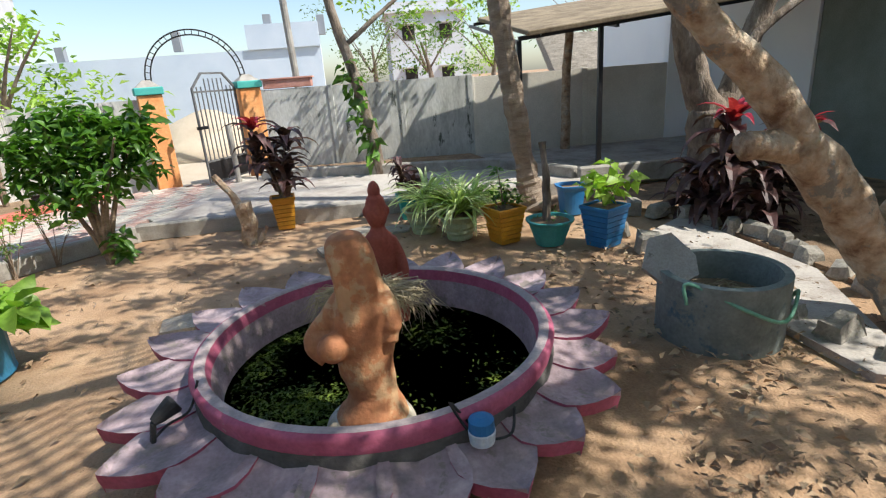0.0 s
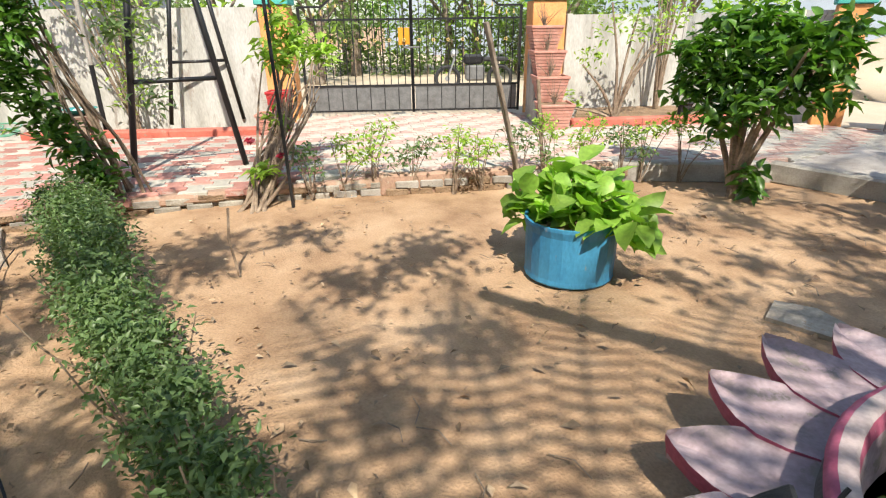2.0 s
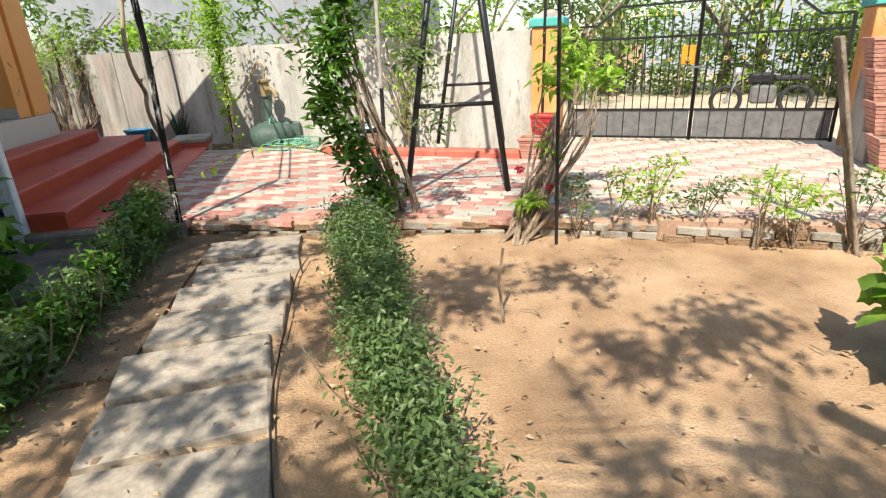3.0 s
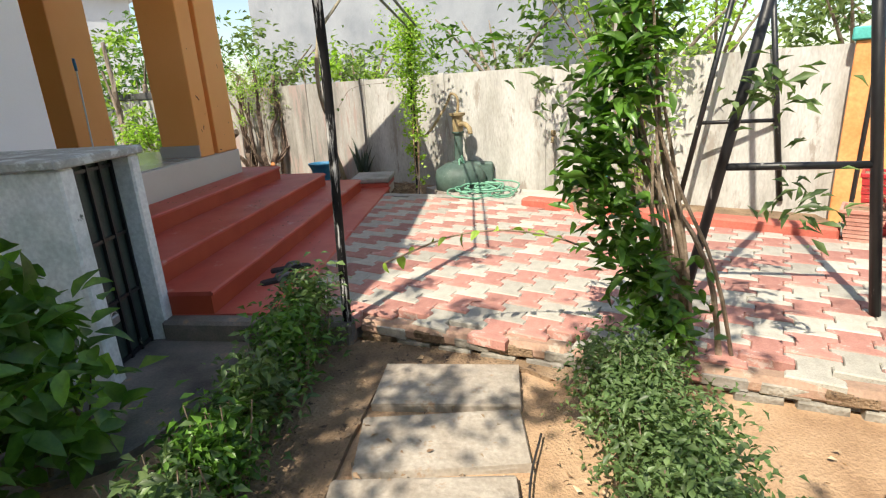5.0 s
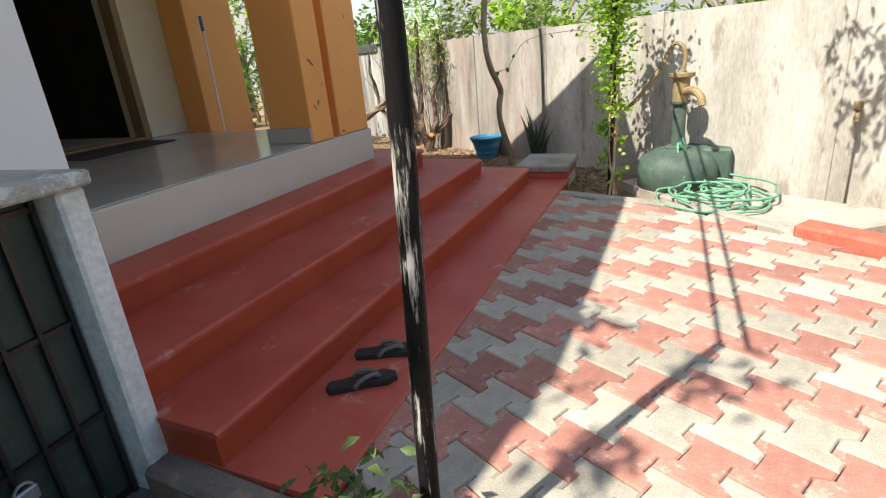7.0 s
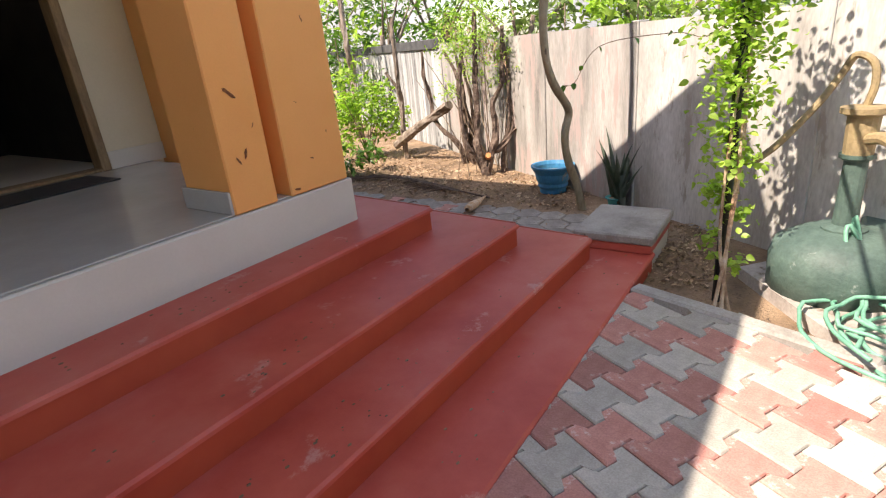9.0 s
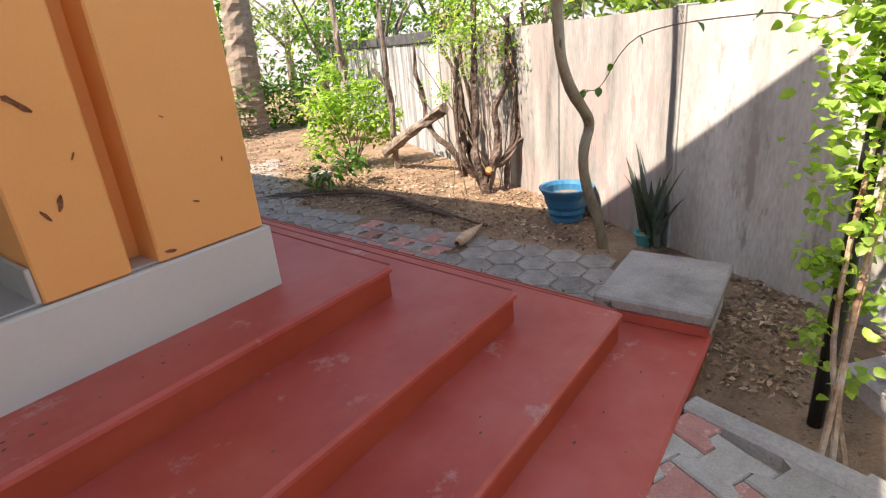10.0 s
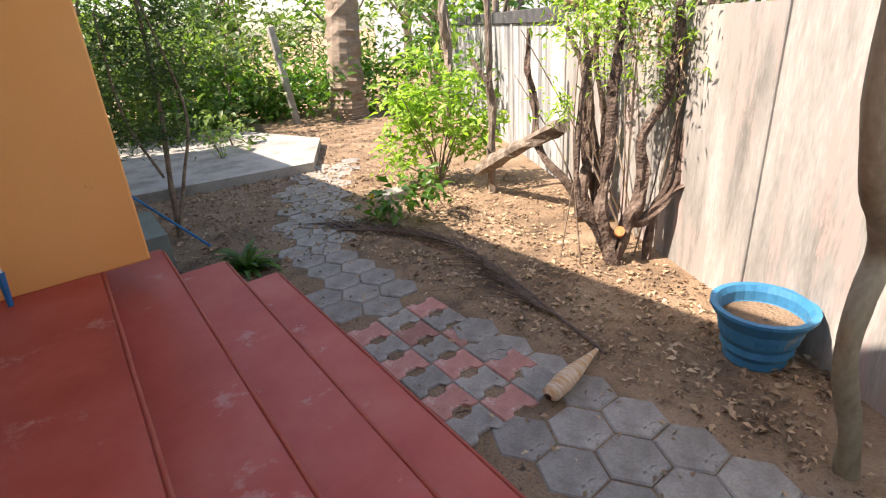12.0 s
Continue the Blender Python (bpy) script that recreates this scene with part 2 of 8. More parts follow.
CLAYR = mat("red_clay_paint", [(0.3, 0.06, 0.035), (0.42, 0.11, 0.07)], scale=6, rough=0.75, bump=0.4, fine=60, per="world")
ALGAE = mat("algae", [(0.03, 0.07, 0.008), (0.2, 0.28, 0.02)], scale=16, rough=0.6, bump=1.0, fine=80, per="world", bump_dist=0.02)
WELL = mat("tank_concrete", [(0.12, 0.14, 0.13), (0.24, 0.27, 0.25)], scale=4, rough=0.85, bump=0.4, fine=50, spots=(0.06, 0.12, 0.16), spot_scale=3, spot_at=0.62, per="world")
BLUEP = mat("blue_plastic", [(0.015, 0.14, 0.36), (0.03, 0.2, 0.45)], scale=4, rough=0.5, bump=0.08, spots=(0.2, 0.3, 0.38), spot_scale=8, spot_at=0.68, grain=0.15)
BLUED = mat("faded_blue_drum", [(0.02, 0.16, 0.33), (0.05, 0.25, 0.42)], scale=3, rough=0.55, bump=0.15, spots=(0.3, 0.26, 0.18), spot_scale=4, spot_at=0.62, stretch=(1, 1, 0.5))
TEALPL = mat("teal_plastic", [(0.03, 0.24, 0.25), (0.06, 0.36, 0.35)], scale=4, rough=0.5, bump=0.1)
CYANPL = mat("turquoise_plastic", [(0.03, 0.36, 0.34), (0.05, 0.45, 0.42)], scale=4, rough=0.5, bump=0.1)
YELP = mat("yellow_plastic", [(0.62, 0.26, 0.015), (0.75, 0.36, 0.03)], scale=4, rough=0.5, bump=0.1, spots=(0.3, 0.15, 0.03), spot_scale=9, spot_at=0.68)
PALEP = mat("pale_green_cement", [(0.34, 0.42, 0.24), (0.48, 0.54, 0.36)], scale=5, rough=0.75, bump=0.25)
PINKPOT = mat("pink_terracotta", [(0.45, 0.2, 0.15), (0.6, 0.32, 0.26)], scale=5, rough=0.85, bump=0.25)
BROWNPL = mat("brown_plastic", [(0.3, 0.22, 0.17), (0.42, 0.33, 0.26)], scale=5, rough=0.55, bump=0.15)
HOSE = mat("green_hose", [(0.1, 0.3, 0.2), (0.2, 0.42, 0.3)], scale=9, rough=0.5, bump=0.1)
PUMPG = mat("pump_green_paint", [(0.035, 0.065, 0.055), (0.1, 0.155, 0.13)], scale=5, rough=0.6, bump=0.3, spots=(0.3, 0.33, 0.3), spot_scale=6, spot_at=0.64)
RUST = mat("rusty_paint", [(0.2, 0.15, 0.08), (0.36, 0.27, 0.14)], scale=9, rough=0.7, bump=0.3)
# near-black puts the lack of light in the hall and far windows into colour
DARK = mat("unlit_room_black", [(0.012, 0.01, 0.008), (0.03, 0.025, 0.02)], scale=3, rough=0.8, bump=0.1)
RUBBER = mat("black_rubber", [(0.015, 0.015, 0.016), (0.03, 0.03, 0.032)], scale=20, rough=0.7, bump=0.3, fine=150)
WOODF = mat("wooden_frame", [(0.18, 0.11, 0.05), (0.3, 0.2, 0.1)], scale=7, rough=0.6, bump=0.2, stretch=(4, 4, 0.6))
GRILLG = mat("dark_green_sheet", [(0.02, 0.035, 0.03), (0.05, 0.075, 0.06)], scale=5, rough=0.6, bump=0.2)
THATCH = mat("thatch", [(0.34, 0.3, 0.25), (0.62, 0.56, 0.48)], scale=12, rough=0.95, bump=1.0, fine=80, bump_dist=0.03, stretch=(0.4, 4, 1))
SHEETR = mat("old_roof_board", [(0.16, 0.12, 0.08), (0.34, 0.27, 0.18)], scale=4, rough=0.95, bump=0.7, per="world")
FARB = mat("far_building_plaster", [(0.52, 0.55, 0.6), (0.62, 0.65, 0.68)], scale=0.7, rough=0.9, bump=0.0, per="world")
FARG = mat("far_grey_plaster", [(0.2, 0.22, 0.25), (0.3, 0.32, 0.35)], scale=0.6, rough=0.9, bump=0.0, per="world")
CLOTH = mat("pale_cloth", [(0.5, 0.6, 0.7), (0.7, 0.75, 0.75)], scale=20, rough=0.9, bump=0.3)
REDPL = mat("red_plastic", [(0.4, 0.02, 0.03), (0.5, 0.05, 0.05)], scale=6, rough=0.4, bump=0.05)
HUSK = mat("dry_husk", [(0.5, 0.24, 0.07), (0.66, 0.56, 0.44)], scale=9, rough=0.85, bump=0.3, stretch=(6, 1, 1))
BROOM = mat("dry_frond", [(0.07, 0.045, 0.035), (0.16, 0.11, 0.08)], scale=20, rough=0.9, bump=0.2)
L_BUSH = leaf("bush_leaf", (0.045, 0.12, 0.018), (0.14, 0.28, 0.045), 0.35, 0.35)
L_BROAD = leaf("broad_leaf", (0.17, 0.33, 0.04), (0.34, 0.52, 0.1), 0.42)
L_HEDGE = leaf("hedge_leaf", (0.07, 0.13, 0.045), (0.18, 0.26, 0.1))
L_BRIGHT = leaf("bright_leaf", (0.2, 0.35, 0.045), (0.4, 0.54, 0.11), 0.45)
L_TREE = leaf("tree_leaf", (0.05, 0.12, 0.02), (0.15, 0.27, 0.05), 0.45)
L_FAR = leaf("far_leaf", (0.08, 0.13, 0.04), (0.2, 0.27, 0.1), 0.4)
L_DARKRED = leaf("dark_red_leaf", (0.05, 0.025, 0.024), (0.17, 0.085, 0.08), 0.2)
L_RED = leaf("crimson_leaf", (0.3, 0.015, 0.04), (0.5, 0.05, 0.09), 0.3)
L_SPIDER = leaf("striped_leaf", (0.4, 0.5, 0.2), (0.62, 0.68, 0.42), 0.35)
CREAMW = mat("shed_wall_wash", [(0.6, 0.56, 0.48), (0.76, 0.72, 0.64)], scale=1.2, rough=0.9, bump=0.15, fine=60, spots=(0.4, 0.36, 0.3), spot_scale=4, spot_at=0.68, per="world")
L_DRY = mat("dry_leaf", [(0.18, 0.11, 0.065), (0.34, 0.23, 0.14), (0.5, 0.38, 0.25)], scale=3, rough=0.85, bump=0.2, island=0.45, per="world")
L_SNAKE = leaf("sword_leaf", (0.03, 0.05, 0.035), (0.08, 0.1, 0.07), 0.1)
L_SAP = leaf("feathery_leaf", (0.03, 0.08, 0.02), (0.09, 0.17, 0.04), 0.25)
BOXT = mat("flaking_slab_cement", [(0.34, 0.33, 0.3), (0.5, 0.5, 0.47)], scale=5, rough=0.9, bump=0.5, fine=50, spots=(0.66, 0.68, 0.66), spot_scale=7, spot_at=0.52, per="world")
SAWN = mat("sawn_orange_wood", [(0.5, 0.17, 0.06), (0.62, 0.27, 0.1)], scale=20, rough=0.8, bump=0.2)
CHIP = mat("scraped_brown_plaster", [(0.14, 0.045, 0.015), (0.26, 0.1, 0.04)], scale=30, rough=0.9, bump=0.3)
L_YEL = leaf("yellow_flower", (0.7, 0.5, 0.02), (0.8, 0.6, 0.05), 0.3)


def water_material():
    m = bpy.data.materials.new("pond_water")
    m.use_nodes = True
    n, l = m.node_tree.nodes, m.node_tree.links
    b = n["Principled BSDF"]
    deep = n.new("ShaderNodeTexNoise")
    deep.inputs["Scale"].default_value, deep.inputs["Detail"].default_value = 3.5, 8
    deep.inputs["Roughness"].default_value = 0.7
    murk = n.new("ShaderNodeValToRGB")
    murk.color_ramp.elements[0].position, murk.color_ramp.elements[0].color = 0.38, (0.022, 0.042, 0.016, 1)
    murk.color_ramp.elements[1].position, murk.color_ramp.elements[1].color = 0.64, (0.2, 0.32, 0.03, 1)
    l.new(deep.outputs["Fac"], murk.inputs[0])
    l.new(murk.outputs[0], b.inputs["Base Color"])
    b.inputs["Roughness"].default_value = 0.04
    b.inputs["IOR"].default_value = 1.33
    t = n.new("ShaderNodeTexNoise")
    t.inputs["Scale"].default_value, t.inputs["Detail"].default_value = 9, 3
    geo = n.new("ShaderNodeNewGeometry")
    l.new(geo.outputs["Position"], t.inputs["Vector"])
    bp = n.new("ShaderNodeBump")
    bp.inputs["Strength"].default_value, bp.inputs["Distance"].default_value = 0.5, 0.02
    l.new(t.outputs["Fac"], bp.inputs["Height"])
    l.new(bp.outputs[0], b.inputs["Normal"])
    return m


WATER = water_material()

# ---- mesh helpers ----
def link(name, bm, material, parent=None, label="", kind="", smooth=False):
    me = bpy.data.meshes.new(name)
    bmesh.ops.recalc_face_normals(bm, faces=bm.faces) if len(bm.faces) < 20000 else None
    bm.to_mesh(me)
    bm.free()
    for one in (material if isinstance(material, (list, tuple)) else [material]):
        me.materials.append(one)
    if smooth:
        me.polygons.foreach_set("use_smooth", [True] * len(me.polygons))
    ob = new(name, me)
    if parent:
        ob.parent = parent
    return tagged(ob, label, kind=kind)


part = link


def raw(name, verts, faces, material, parent=None, label="", kind="", smooth=False):
    me = bpy.data.meshes.new(name)
    me.from_pydata([tuple(v) for v in verts], [], faces)
    me.materials.append(material)
    if smooth:
        me.polygons.foreach_set("use_smooth", [True] * len(me.polygons))
    me.update()
    ob = new(name, me)
    if parent:
        ob.parent = parent
    return tagged(ob, label, kind=kind)


def thing(name, at, label, category, group="", turn=0.0, kind=""):
    ob = new(name)
    ob.matrix_basis = pose(*at, 0, 0, turn)
    return tagged(ob, label, category, group, kind)


def structure(name, bm, material, label, smooth=False):
    return tagged(link(name, bm, material, smooth=smooth), label, name.split("_")[0], kind="structure")


def bm_new():
    return bmesh.new()


def box(bm, x0, y0, z0, x1, y1, z1, bevel=0.0, taper=0.0, m=None):
    vs = []
    for z, t in ((z0, 0), (z1, taper)):
        for x, y in ((x0 + t, y0 + t), (x1 - t, y0 + t), (x1 - t, y1 - t), (x0 + t, y1 - t)):
            vs.append(bm.verts.new((x, y, z)))
    fs = [(3, 2, 1, 0), (4, 5, 6, 7), (0, 1, 5, 4), (1, 2, 6, 5), (2, 3, 7, 6), (3, 0, 4, 7)]
    faces = [bm.faces.new([vs[i] for i in f]) for f in fs]
    if bevel:
        r = bmesh.ops.bevel(bm, geom=list({e for f in faces for e in f.edges}), offset=bevel, segments=1, affect="EDGES", profile=0.5)
        vs = list({v for f in r["faces"] for v in f.verts} | {v for v in vs if v.is_valid})
    if m is not None:
        for v in vs:
            v.co = m @ v.co
    return vs


def prism(bm, pts, z0, z1):
    lo = [bm.verts.new((x, y, z0)) for x, y in pts]
    hi = [bm.verts.new((x, y, z1)) for x, y in pts]
    n = len(pts)
    bm.faces.new(hi)
    bm.faces.new(lo[::-1])
    for i in range(n):
        bm.faces.new((lo[i], lo[(i + 1) % n], hi[(i + 1) % n], hi[i]))


def bar(bm, a, b, w, h, bevel=0.0, up=0.0):
    """A box beam from a to b (its middle line at mid height), w wide and h high."""
    a, b = Vector(a), Vector(b)
    d = b - a
    m = Matrix.Translation(a) @ d.to_track_quat("X", "Z").to_matrix().to_4x4()
    box(bm, 0, -w / 2, -h / 2, d.length, w / 2, h / 2, bevel, m=m)


def tube(bm, pts, radii, seg=8, wob=0.0, cap=True, rng=None):
    pts = [Vector(p) for p in pts]
    if not isinstance(radii, (list, tuple)):
        radii = [radii] * len(pts)
    ref = None
    rings = []
    for i, p in enumerate(pts):
        d = (pts[min(i + 1, len(pts) - 1)] - pts[max(i - 1, 0)]).normalized()
        if ref is None:
            ref = d.orthogonal().normalized()
        ref = (ref - d * ref.dot(d)).normalized()
        side = d.cross(ref)
        ring = []
        for k in range(seg):
            a = 2 * math.pi * k / seg
            r = radii[i] * (1 + (wob * noise.noise(p * 6 + Vector((math.cos(a), math.sin(a), 0)) * 1.5) if wob else 0))
            ring.append(bm.verts.new(p + (ref * math.cos(a) + side * math.sin(a)) * r))
        rings.append(ring)
    for a, b in zip(rings, rings[1:]):
        for k in range(seg):
            bm.faces.new((a[k], a[(k + 1) % seg], b[(k + 1) % seg], b[k]))
    if cap:
        bm.faces.new(rings[0][::-1])
        bm.faces.new(rings[-1])
    return rings


def lathe(bm, profile, seg=24, centre=(0, 0, 0), wob=0.0, sq=0.0):
    cx, cy, cz = centre
    rings = []
    for r, z in profile:
        ring = []
        for k in range(seg):
            a = 2 * math.pi * k / seg
            rr = r * (1 + wob * noise.noise(Vector((math.cos(a) * 1.3 + cx, math.sin(a) * 1.3 + cy, z * 4))))
            if sq:
                rr /= max(abs(math.cos(a)), abs(math.sin(a))) ** sq
            ring.append(bm.verts.new((cx + rr * math.cos(a), cy + rr * math.sin(a), cz + z)))
        rings.append(ring)
    for a, b in zip(rings, rings[1:]):
        for k in range(seg):
            bm.faces.new((a[k], a[(k + 1) % seg], b[(k + 1) % seg], b[k]))
    if profile[0][0] > 0:
        bm.faces.new(rings[0][::-1])
    if profile[-1][0] > 0:
        bm.faces.new(rings[-1])


def smooth_path(pts, k=5):
    """Catmull-Rom points through pts."""
    p = [Vector(q) for q in pts]
    p = [p[0] * 2 - p[1]] + p + [p[-1] * 2 - p[-2]]
    out = []
    for i in range(1, len(p) - 2):
        for j in range(k):
            t = j / k
            out.append(0.5 * ((2 * p[i]) + (p[i + 1] - p[i - 1]) * t + (2 * p[i - 1] - 5 * p[i] + 4 * p[i + 1] - p[i + 2]) * t * t + (3 * p[i] - p[i - 1] - 3 * p[i + 1] + p[i + 2]) * t ** 3))
    return out + [p[-2]]


def limb(bm, pts, r0, r1, seg=8, wob=0.25, k=5):
    path = smooth_path(pts, k)
    n = len(path) - 1
    tube(bm, path, [r0 + (r1 - r0) * i / n for i in range(n + 1)], seg, wob)
    return path


def leaves(name, spots, size, material, parent=None, label="", rng=None, ratio=0.4, droop=0.3, up=0.4, kind="stuff", outward=None, fold=0.12, full=False):
    """Many small folded leaves, one at each spot, joined in one mesh."""
    rng = rng or np.random.default_rng(1)
    p = np.asarray(spots, dtype=float).reshape(-1, 3)
    n = len(p)
    d = rng.normal(size=(n, 3))
    d[:, 2] = d[:, 2] * 0.5 - droop + up * 0.5
    if outward is not None:
        d = d * 0.5 + np.asarray(outward)
    d /= np.linalg.norm(d, axis=1)[:, None] + 1e-9
    u = rng.normal(size=(n, 3)) * 0.5 + np.array([0, 0, 1.0])
    s = np.cross(d, u)
    s /= np.linalg.norm(s, axis=1)[:, None] + 1e-9
    nn = np.cross(s, d)
    ln = (size[0] + (size[1] - size[0]) * rng.random(n))[:, None]
    w = ln * ratio * 0.5
    a0 = p
    a1 = p + d * ln * 0.5 - nn * ln * 0.03
    a2 = p + d * ln - nn * ln * 0.18
    l1 = p + d * ln * 0.4 + s * w + nn * ln * fold
    r1 = p + d * ln * 0.4 - s * w + nn * ln * fold
    if full:  # a rounder blade with a bent midrib, for leaves seen close
        a3 = p + d * ln * 0.8 - nn * ln * 0.09
        l0, r0 = (p + d * ln * 0.16 + q * s * w * 0.72 + nn * ln * fold * 0.6 for q in (1, -1))
        l2, r2 = (p + d * ln * 0.74 + q * s * w * 0.66 + nn * ln * (fold * 0.5 - 0.07) for q in (1, -1))
        v = np.stack([a0, a1, a3, a2, l0, l1, l2, r0, r1, r2], axis=1).reshape(-1, 3)
        base = np.arange(n)[:, None] * 10
        f = np.concatenate([base + q for q in ([0, 1, 4], [4, 1, 5], [1, 2, 5], [5, 2, 6], [6, 2, 3], [0, 7, 1], [7, 8, 1], [1, 8, 2], [8, 9, 2], [9, 3, 2])], axis=0)
    else:
        v = np.stack([a0, a1, a2, l1, r1], axis=1).reshape(-1, 3)
        base = np.arange(n)[:, None] * 5
        f = np.concatenate([base + [0, 1, 3], base + [3, 1, 2], base + [0, 4, 1], base + [1, 4, 2]], axis=0)
    me = bpy.data.meshes.new(name)
    me.vertices.add(len(v))
    me.vertices.foreach_set("co", v.ravel())
    me.loops.add(f.size)
    me.loops.foreach_set("vertex_index", f.ravel().astype(np.int32))
    me.polygons.add(len(f))
    me.polygons.foreach_set("loop_start", np.arange(0, f.size, 3, dtype=np.int32))
    me.update(calc_edges=True)
    me.materials.append(material)
    ob = new(name, me)
    if parent:
        ob.parent = parent
    return tagged(ob, label, kind=kind)


def blades(name, spots, length, width, material, parent=None, label="", rng=None, arch=0.6, spread=0.8, seg=5, fold=0.2, kind="", tipw=0.1):
    """Long arching leaves from their bases."""
    rng = rng or np.random.default_rng(2)
    verts, faces = [], []
    for b in spots:
        az = rng.uniform(0, 2 * math.pi)
        ln = length * rng.uniform(0.65, 1.1)
        tilt = rng.uniform(0.1, spread)
        pos = Vector(b)
        h = Vector((math.cos(az), math.sin(az), 0))
        side = Vector((-math.sin(az), math.cos(az), 0))
        start = len(verts)
        for i in range(seg + 1):
            t = i / seg
            w = width * math.sin(math.pi * (0.12 + 0.88 * t) ** 0.8) * 0.5 + width * tipw * (1 - t) * 0.5
            verts += [pos - side * w + Vector((0, 0, w * fold * 2)), pos, pos + side * w + Vector((0, 0, w * fold * 2))]
            ang = tilt + arch * t * 2.2
            pos = pos + (h * math.sin(ang) + Vector((0, 0, math.cos(ang)))) * ln / seg
            if i < seg:
                o = start + i * 3
                faces += [(o, o + 1, o + 4, o + 3), (o + 1, o + 2, o + 5, o + 4)]
    return raw(name, verts, faces, material, parent, label, kind)


def blob_spots(rng, clumps, per, squash=0.8, shell=0.5):
    """Spots in rounded clumps (x, y, z, radius); more of them near the skin."""
    out = []
    for x, y, z, r in clumps:
        k = max(3, int(per * r * r))
        v = rng.normal(size=(k, 3))
        v /= np.linalg.norm(v, axis=1)[:, None]
        q = v * (r * (shell + (1 - shell) * rng.random(k)) ** 1.0)[:, None] * (1 + 0.25 * rng.normal(size=(k, 1)))
        q[:, 2] *= squash
        out.append(q + [x, y, z])
    return np.concatenate(out)


def sheet(bm, x0, y0, x1, y1, step, height):
    nx, ny = max(1, int((x1 - x0) / step)), max(1, int((y1 - y0) / step))
    g = [[bm.verts.new((x0 + (x1 - x0) * i / nx, y0 + (y1 - y0) * j / ny, height(x0 + (x1 - x0) * i / nx, y0 + (y1 - y0) * j / ny))) for j in range(ny + 1)] for i in range(nx + 1)]
    for i in range(nx):
        for j in range(ny):
            bm.faces.new((g[i][j], g[i + 1][j], g[i + 1][j + 1], g[i][j + 1]))


def inside(x, y, poly):
    c = False
    for (x0, y0), (x1, y1) in zip(poly, poly[1:] + poly[:1]):
        if (y0 > y) != (y1 > y) and x < (x1 - x0) * (y - y0) / (y1 - y0) + x0:
            c = not c
    return c

# ---- ground, paving, walls ----
EDGE = mat("worn_red_cement_edge", [(0.3, 0.2, 0.14), (0.44, 0.27, 0.2)], scale=6, rough=0.9, bump=0.6, spots=(0.42, 0.34, 0.27), spot_scale=7, spot_at=0.55, per="world")
PAVE_EDGE = [(-6.4, -0.65), (-5.95, 0.65), (-5.35, 2.4), (-4.9, 3.3), (-3.75, 5.37), (-2.7, 6.5)]
WEST = Vector((-9.1, 3.9)), Vector((-15.0, -5.75)), Vector((-19.2, -12.65))
GARDEN = [(-6.4, -0.65)] + PAVE_EDGE[1:] + [(3.9, 6.55), (6.3, 6.55), (6.3, -1.0), (-5.2, -1.1)]


def ground_height(x, y):
    k = noise.noise(Vector((x * 0.9, y * 0.9, 0))) * 0.02 + noise.noise(Vector((x * 4, y * 4, 3))) * 0.008
    return k - 0.012


bm = bm_new()
sheet(bm, -19, -14, 9, 12, 0.16, ground_height)
for (ax, ay, bx, by) in ((-900, -900, 900, -14), (-900, 12, 900, 900), (-900, -14, -19, 12), (9, -14, 900, 12)):
    bm.faces.new([bm.verts.new(p) for p in ((ax, ay, -0.012), (bx, ay, -0.012), (bx, by, -0.012), (ax, by, -0.012))])
structure("ground", bm, SAND, "dry reddish sand of the yard, scattered with small litter", smooth=True)

bm = bm_new()
prism(bm, [(-6.3, -0.72), (-6.12, 0.3), (-5.85, 0.75), (-5.62, 0.72), (-5.9, 0.4), (-5.98, -0.4), (-5.3, -0.46), (-3.9, -0.52), (-3.9, -0.85), (-5.4, -1.2), (-6.2, -1.1)], -0.05, 0.016)
structure("soil_bed", bm, SOIL, "dark litter-covered soil between the bushes and the stepping slabs")
# soil beds with leaf litter lie on the sand along the west wall and under the right trees
bm = bm_new()
bed = [(-10.3, -1.2), (-10.2, 0.0), (-9.65, 0.6), (-8.45, 2.2), (-7.8, 3.3), (-8.6, 3.7), (-9.25, 3.75), (-15.6, -6.9), (-17.6, -10.2), (-17.5, -14), (-9.8, -14), (-9.8, -1.3)]
prism(bm, bed, -0.05, 0.022)
structure("soil_bed", bm, SOIL, "litter-covered soil along the west wall")
bm = bm_new()
prism(bm, [(2.7, 6.5), (6.2, 6.5), (6.25, 1.2), (3.1, 1.2), (3.45, 3.2), (3.4, 4.6)], -0.05, 0.03)
structure("soil_bed", bm, SOIL, "dark soil under the trees beside the house wall")

bm = bm_new()
prism(bm, PAVE_EDGE + [(-1.9, 9.9), (-3.3, 9.4), (-5.3, 9.2), (-6.9, 7.2), (-8.9, 4.3), (-8.4, 3.4), (-7.8, 3.25), (-8.5, 2.15), (-9.6, 0.62), (-10.15, 0.02), (-10.5, -1.25), (-6.4, -1.25)], -0.1, 0.092)
structure("pavement_bed", bm, CONC, "cement bed under the interlocking paving blocks")
bm = bm_new()
prism(bm, [(-2.66, 6.66), (3.2, 6.62), (2.6, 8.1), (-1.6, 9.25), (-1.8, 9.75), (-2.3, 9.8)], -0.1, 0.15)
structure("pavement", bm, PATHC, "worn cement path along the north wall, paved with dusty slabs")
bm = bm_new()
prism(bm, [(2.95, 6.75), (6.3, 6.75), (6.3, 9.6), (2.0, 9.6), (2.0, 8.4)], -0.1, 0.17)
structure("pavement", bm, CONC, "smooth cement floor under the lean-to shed")
bm = bm_new()
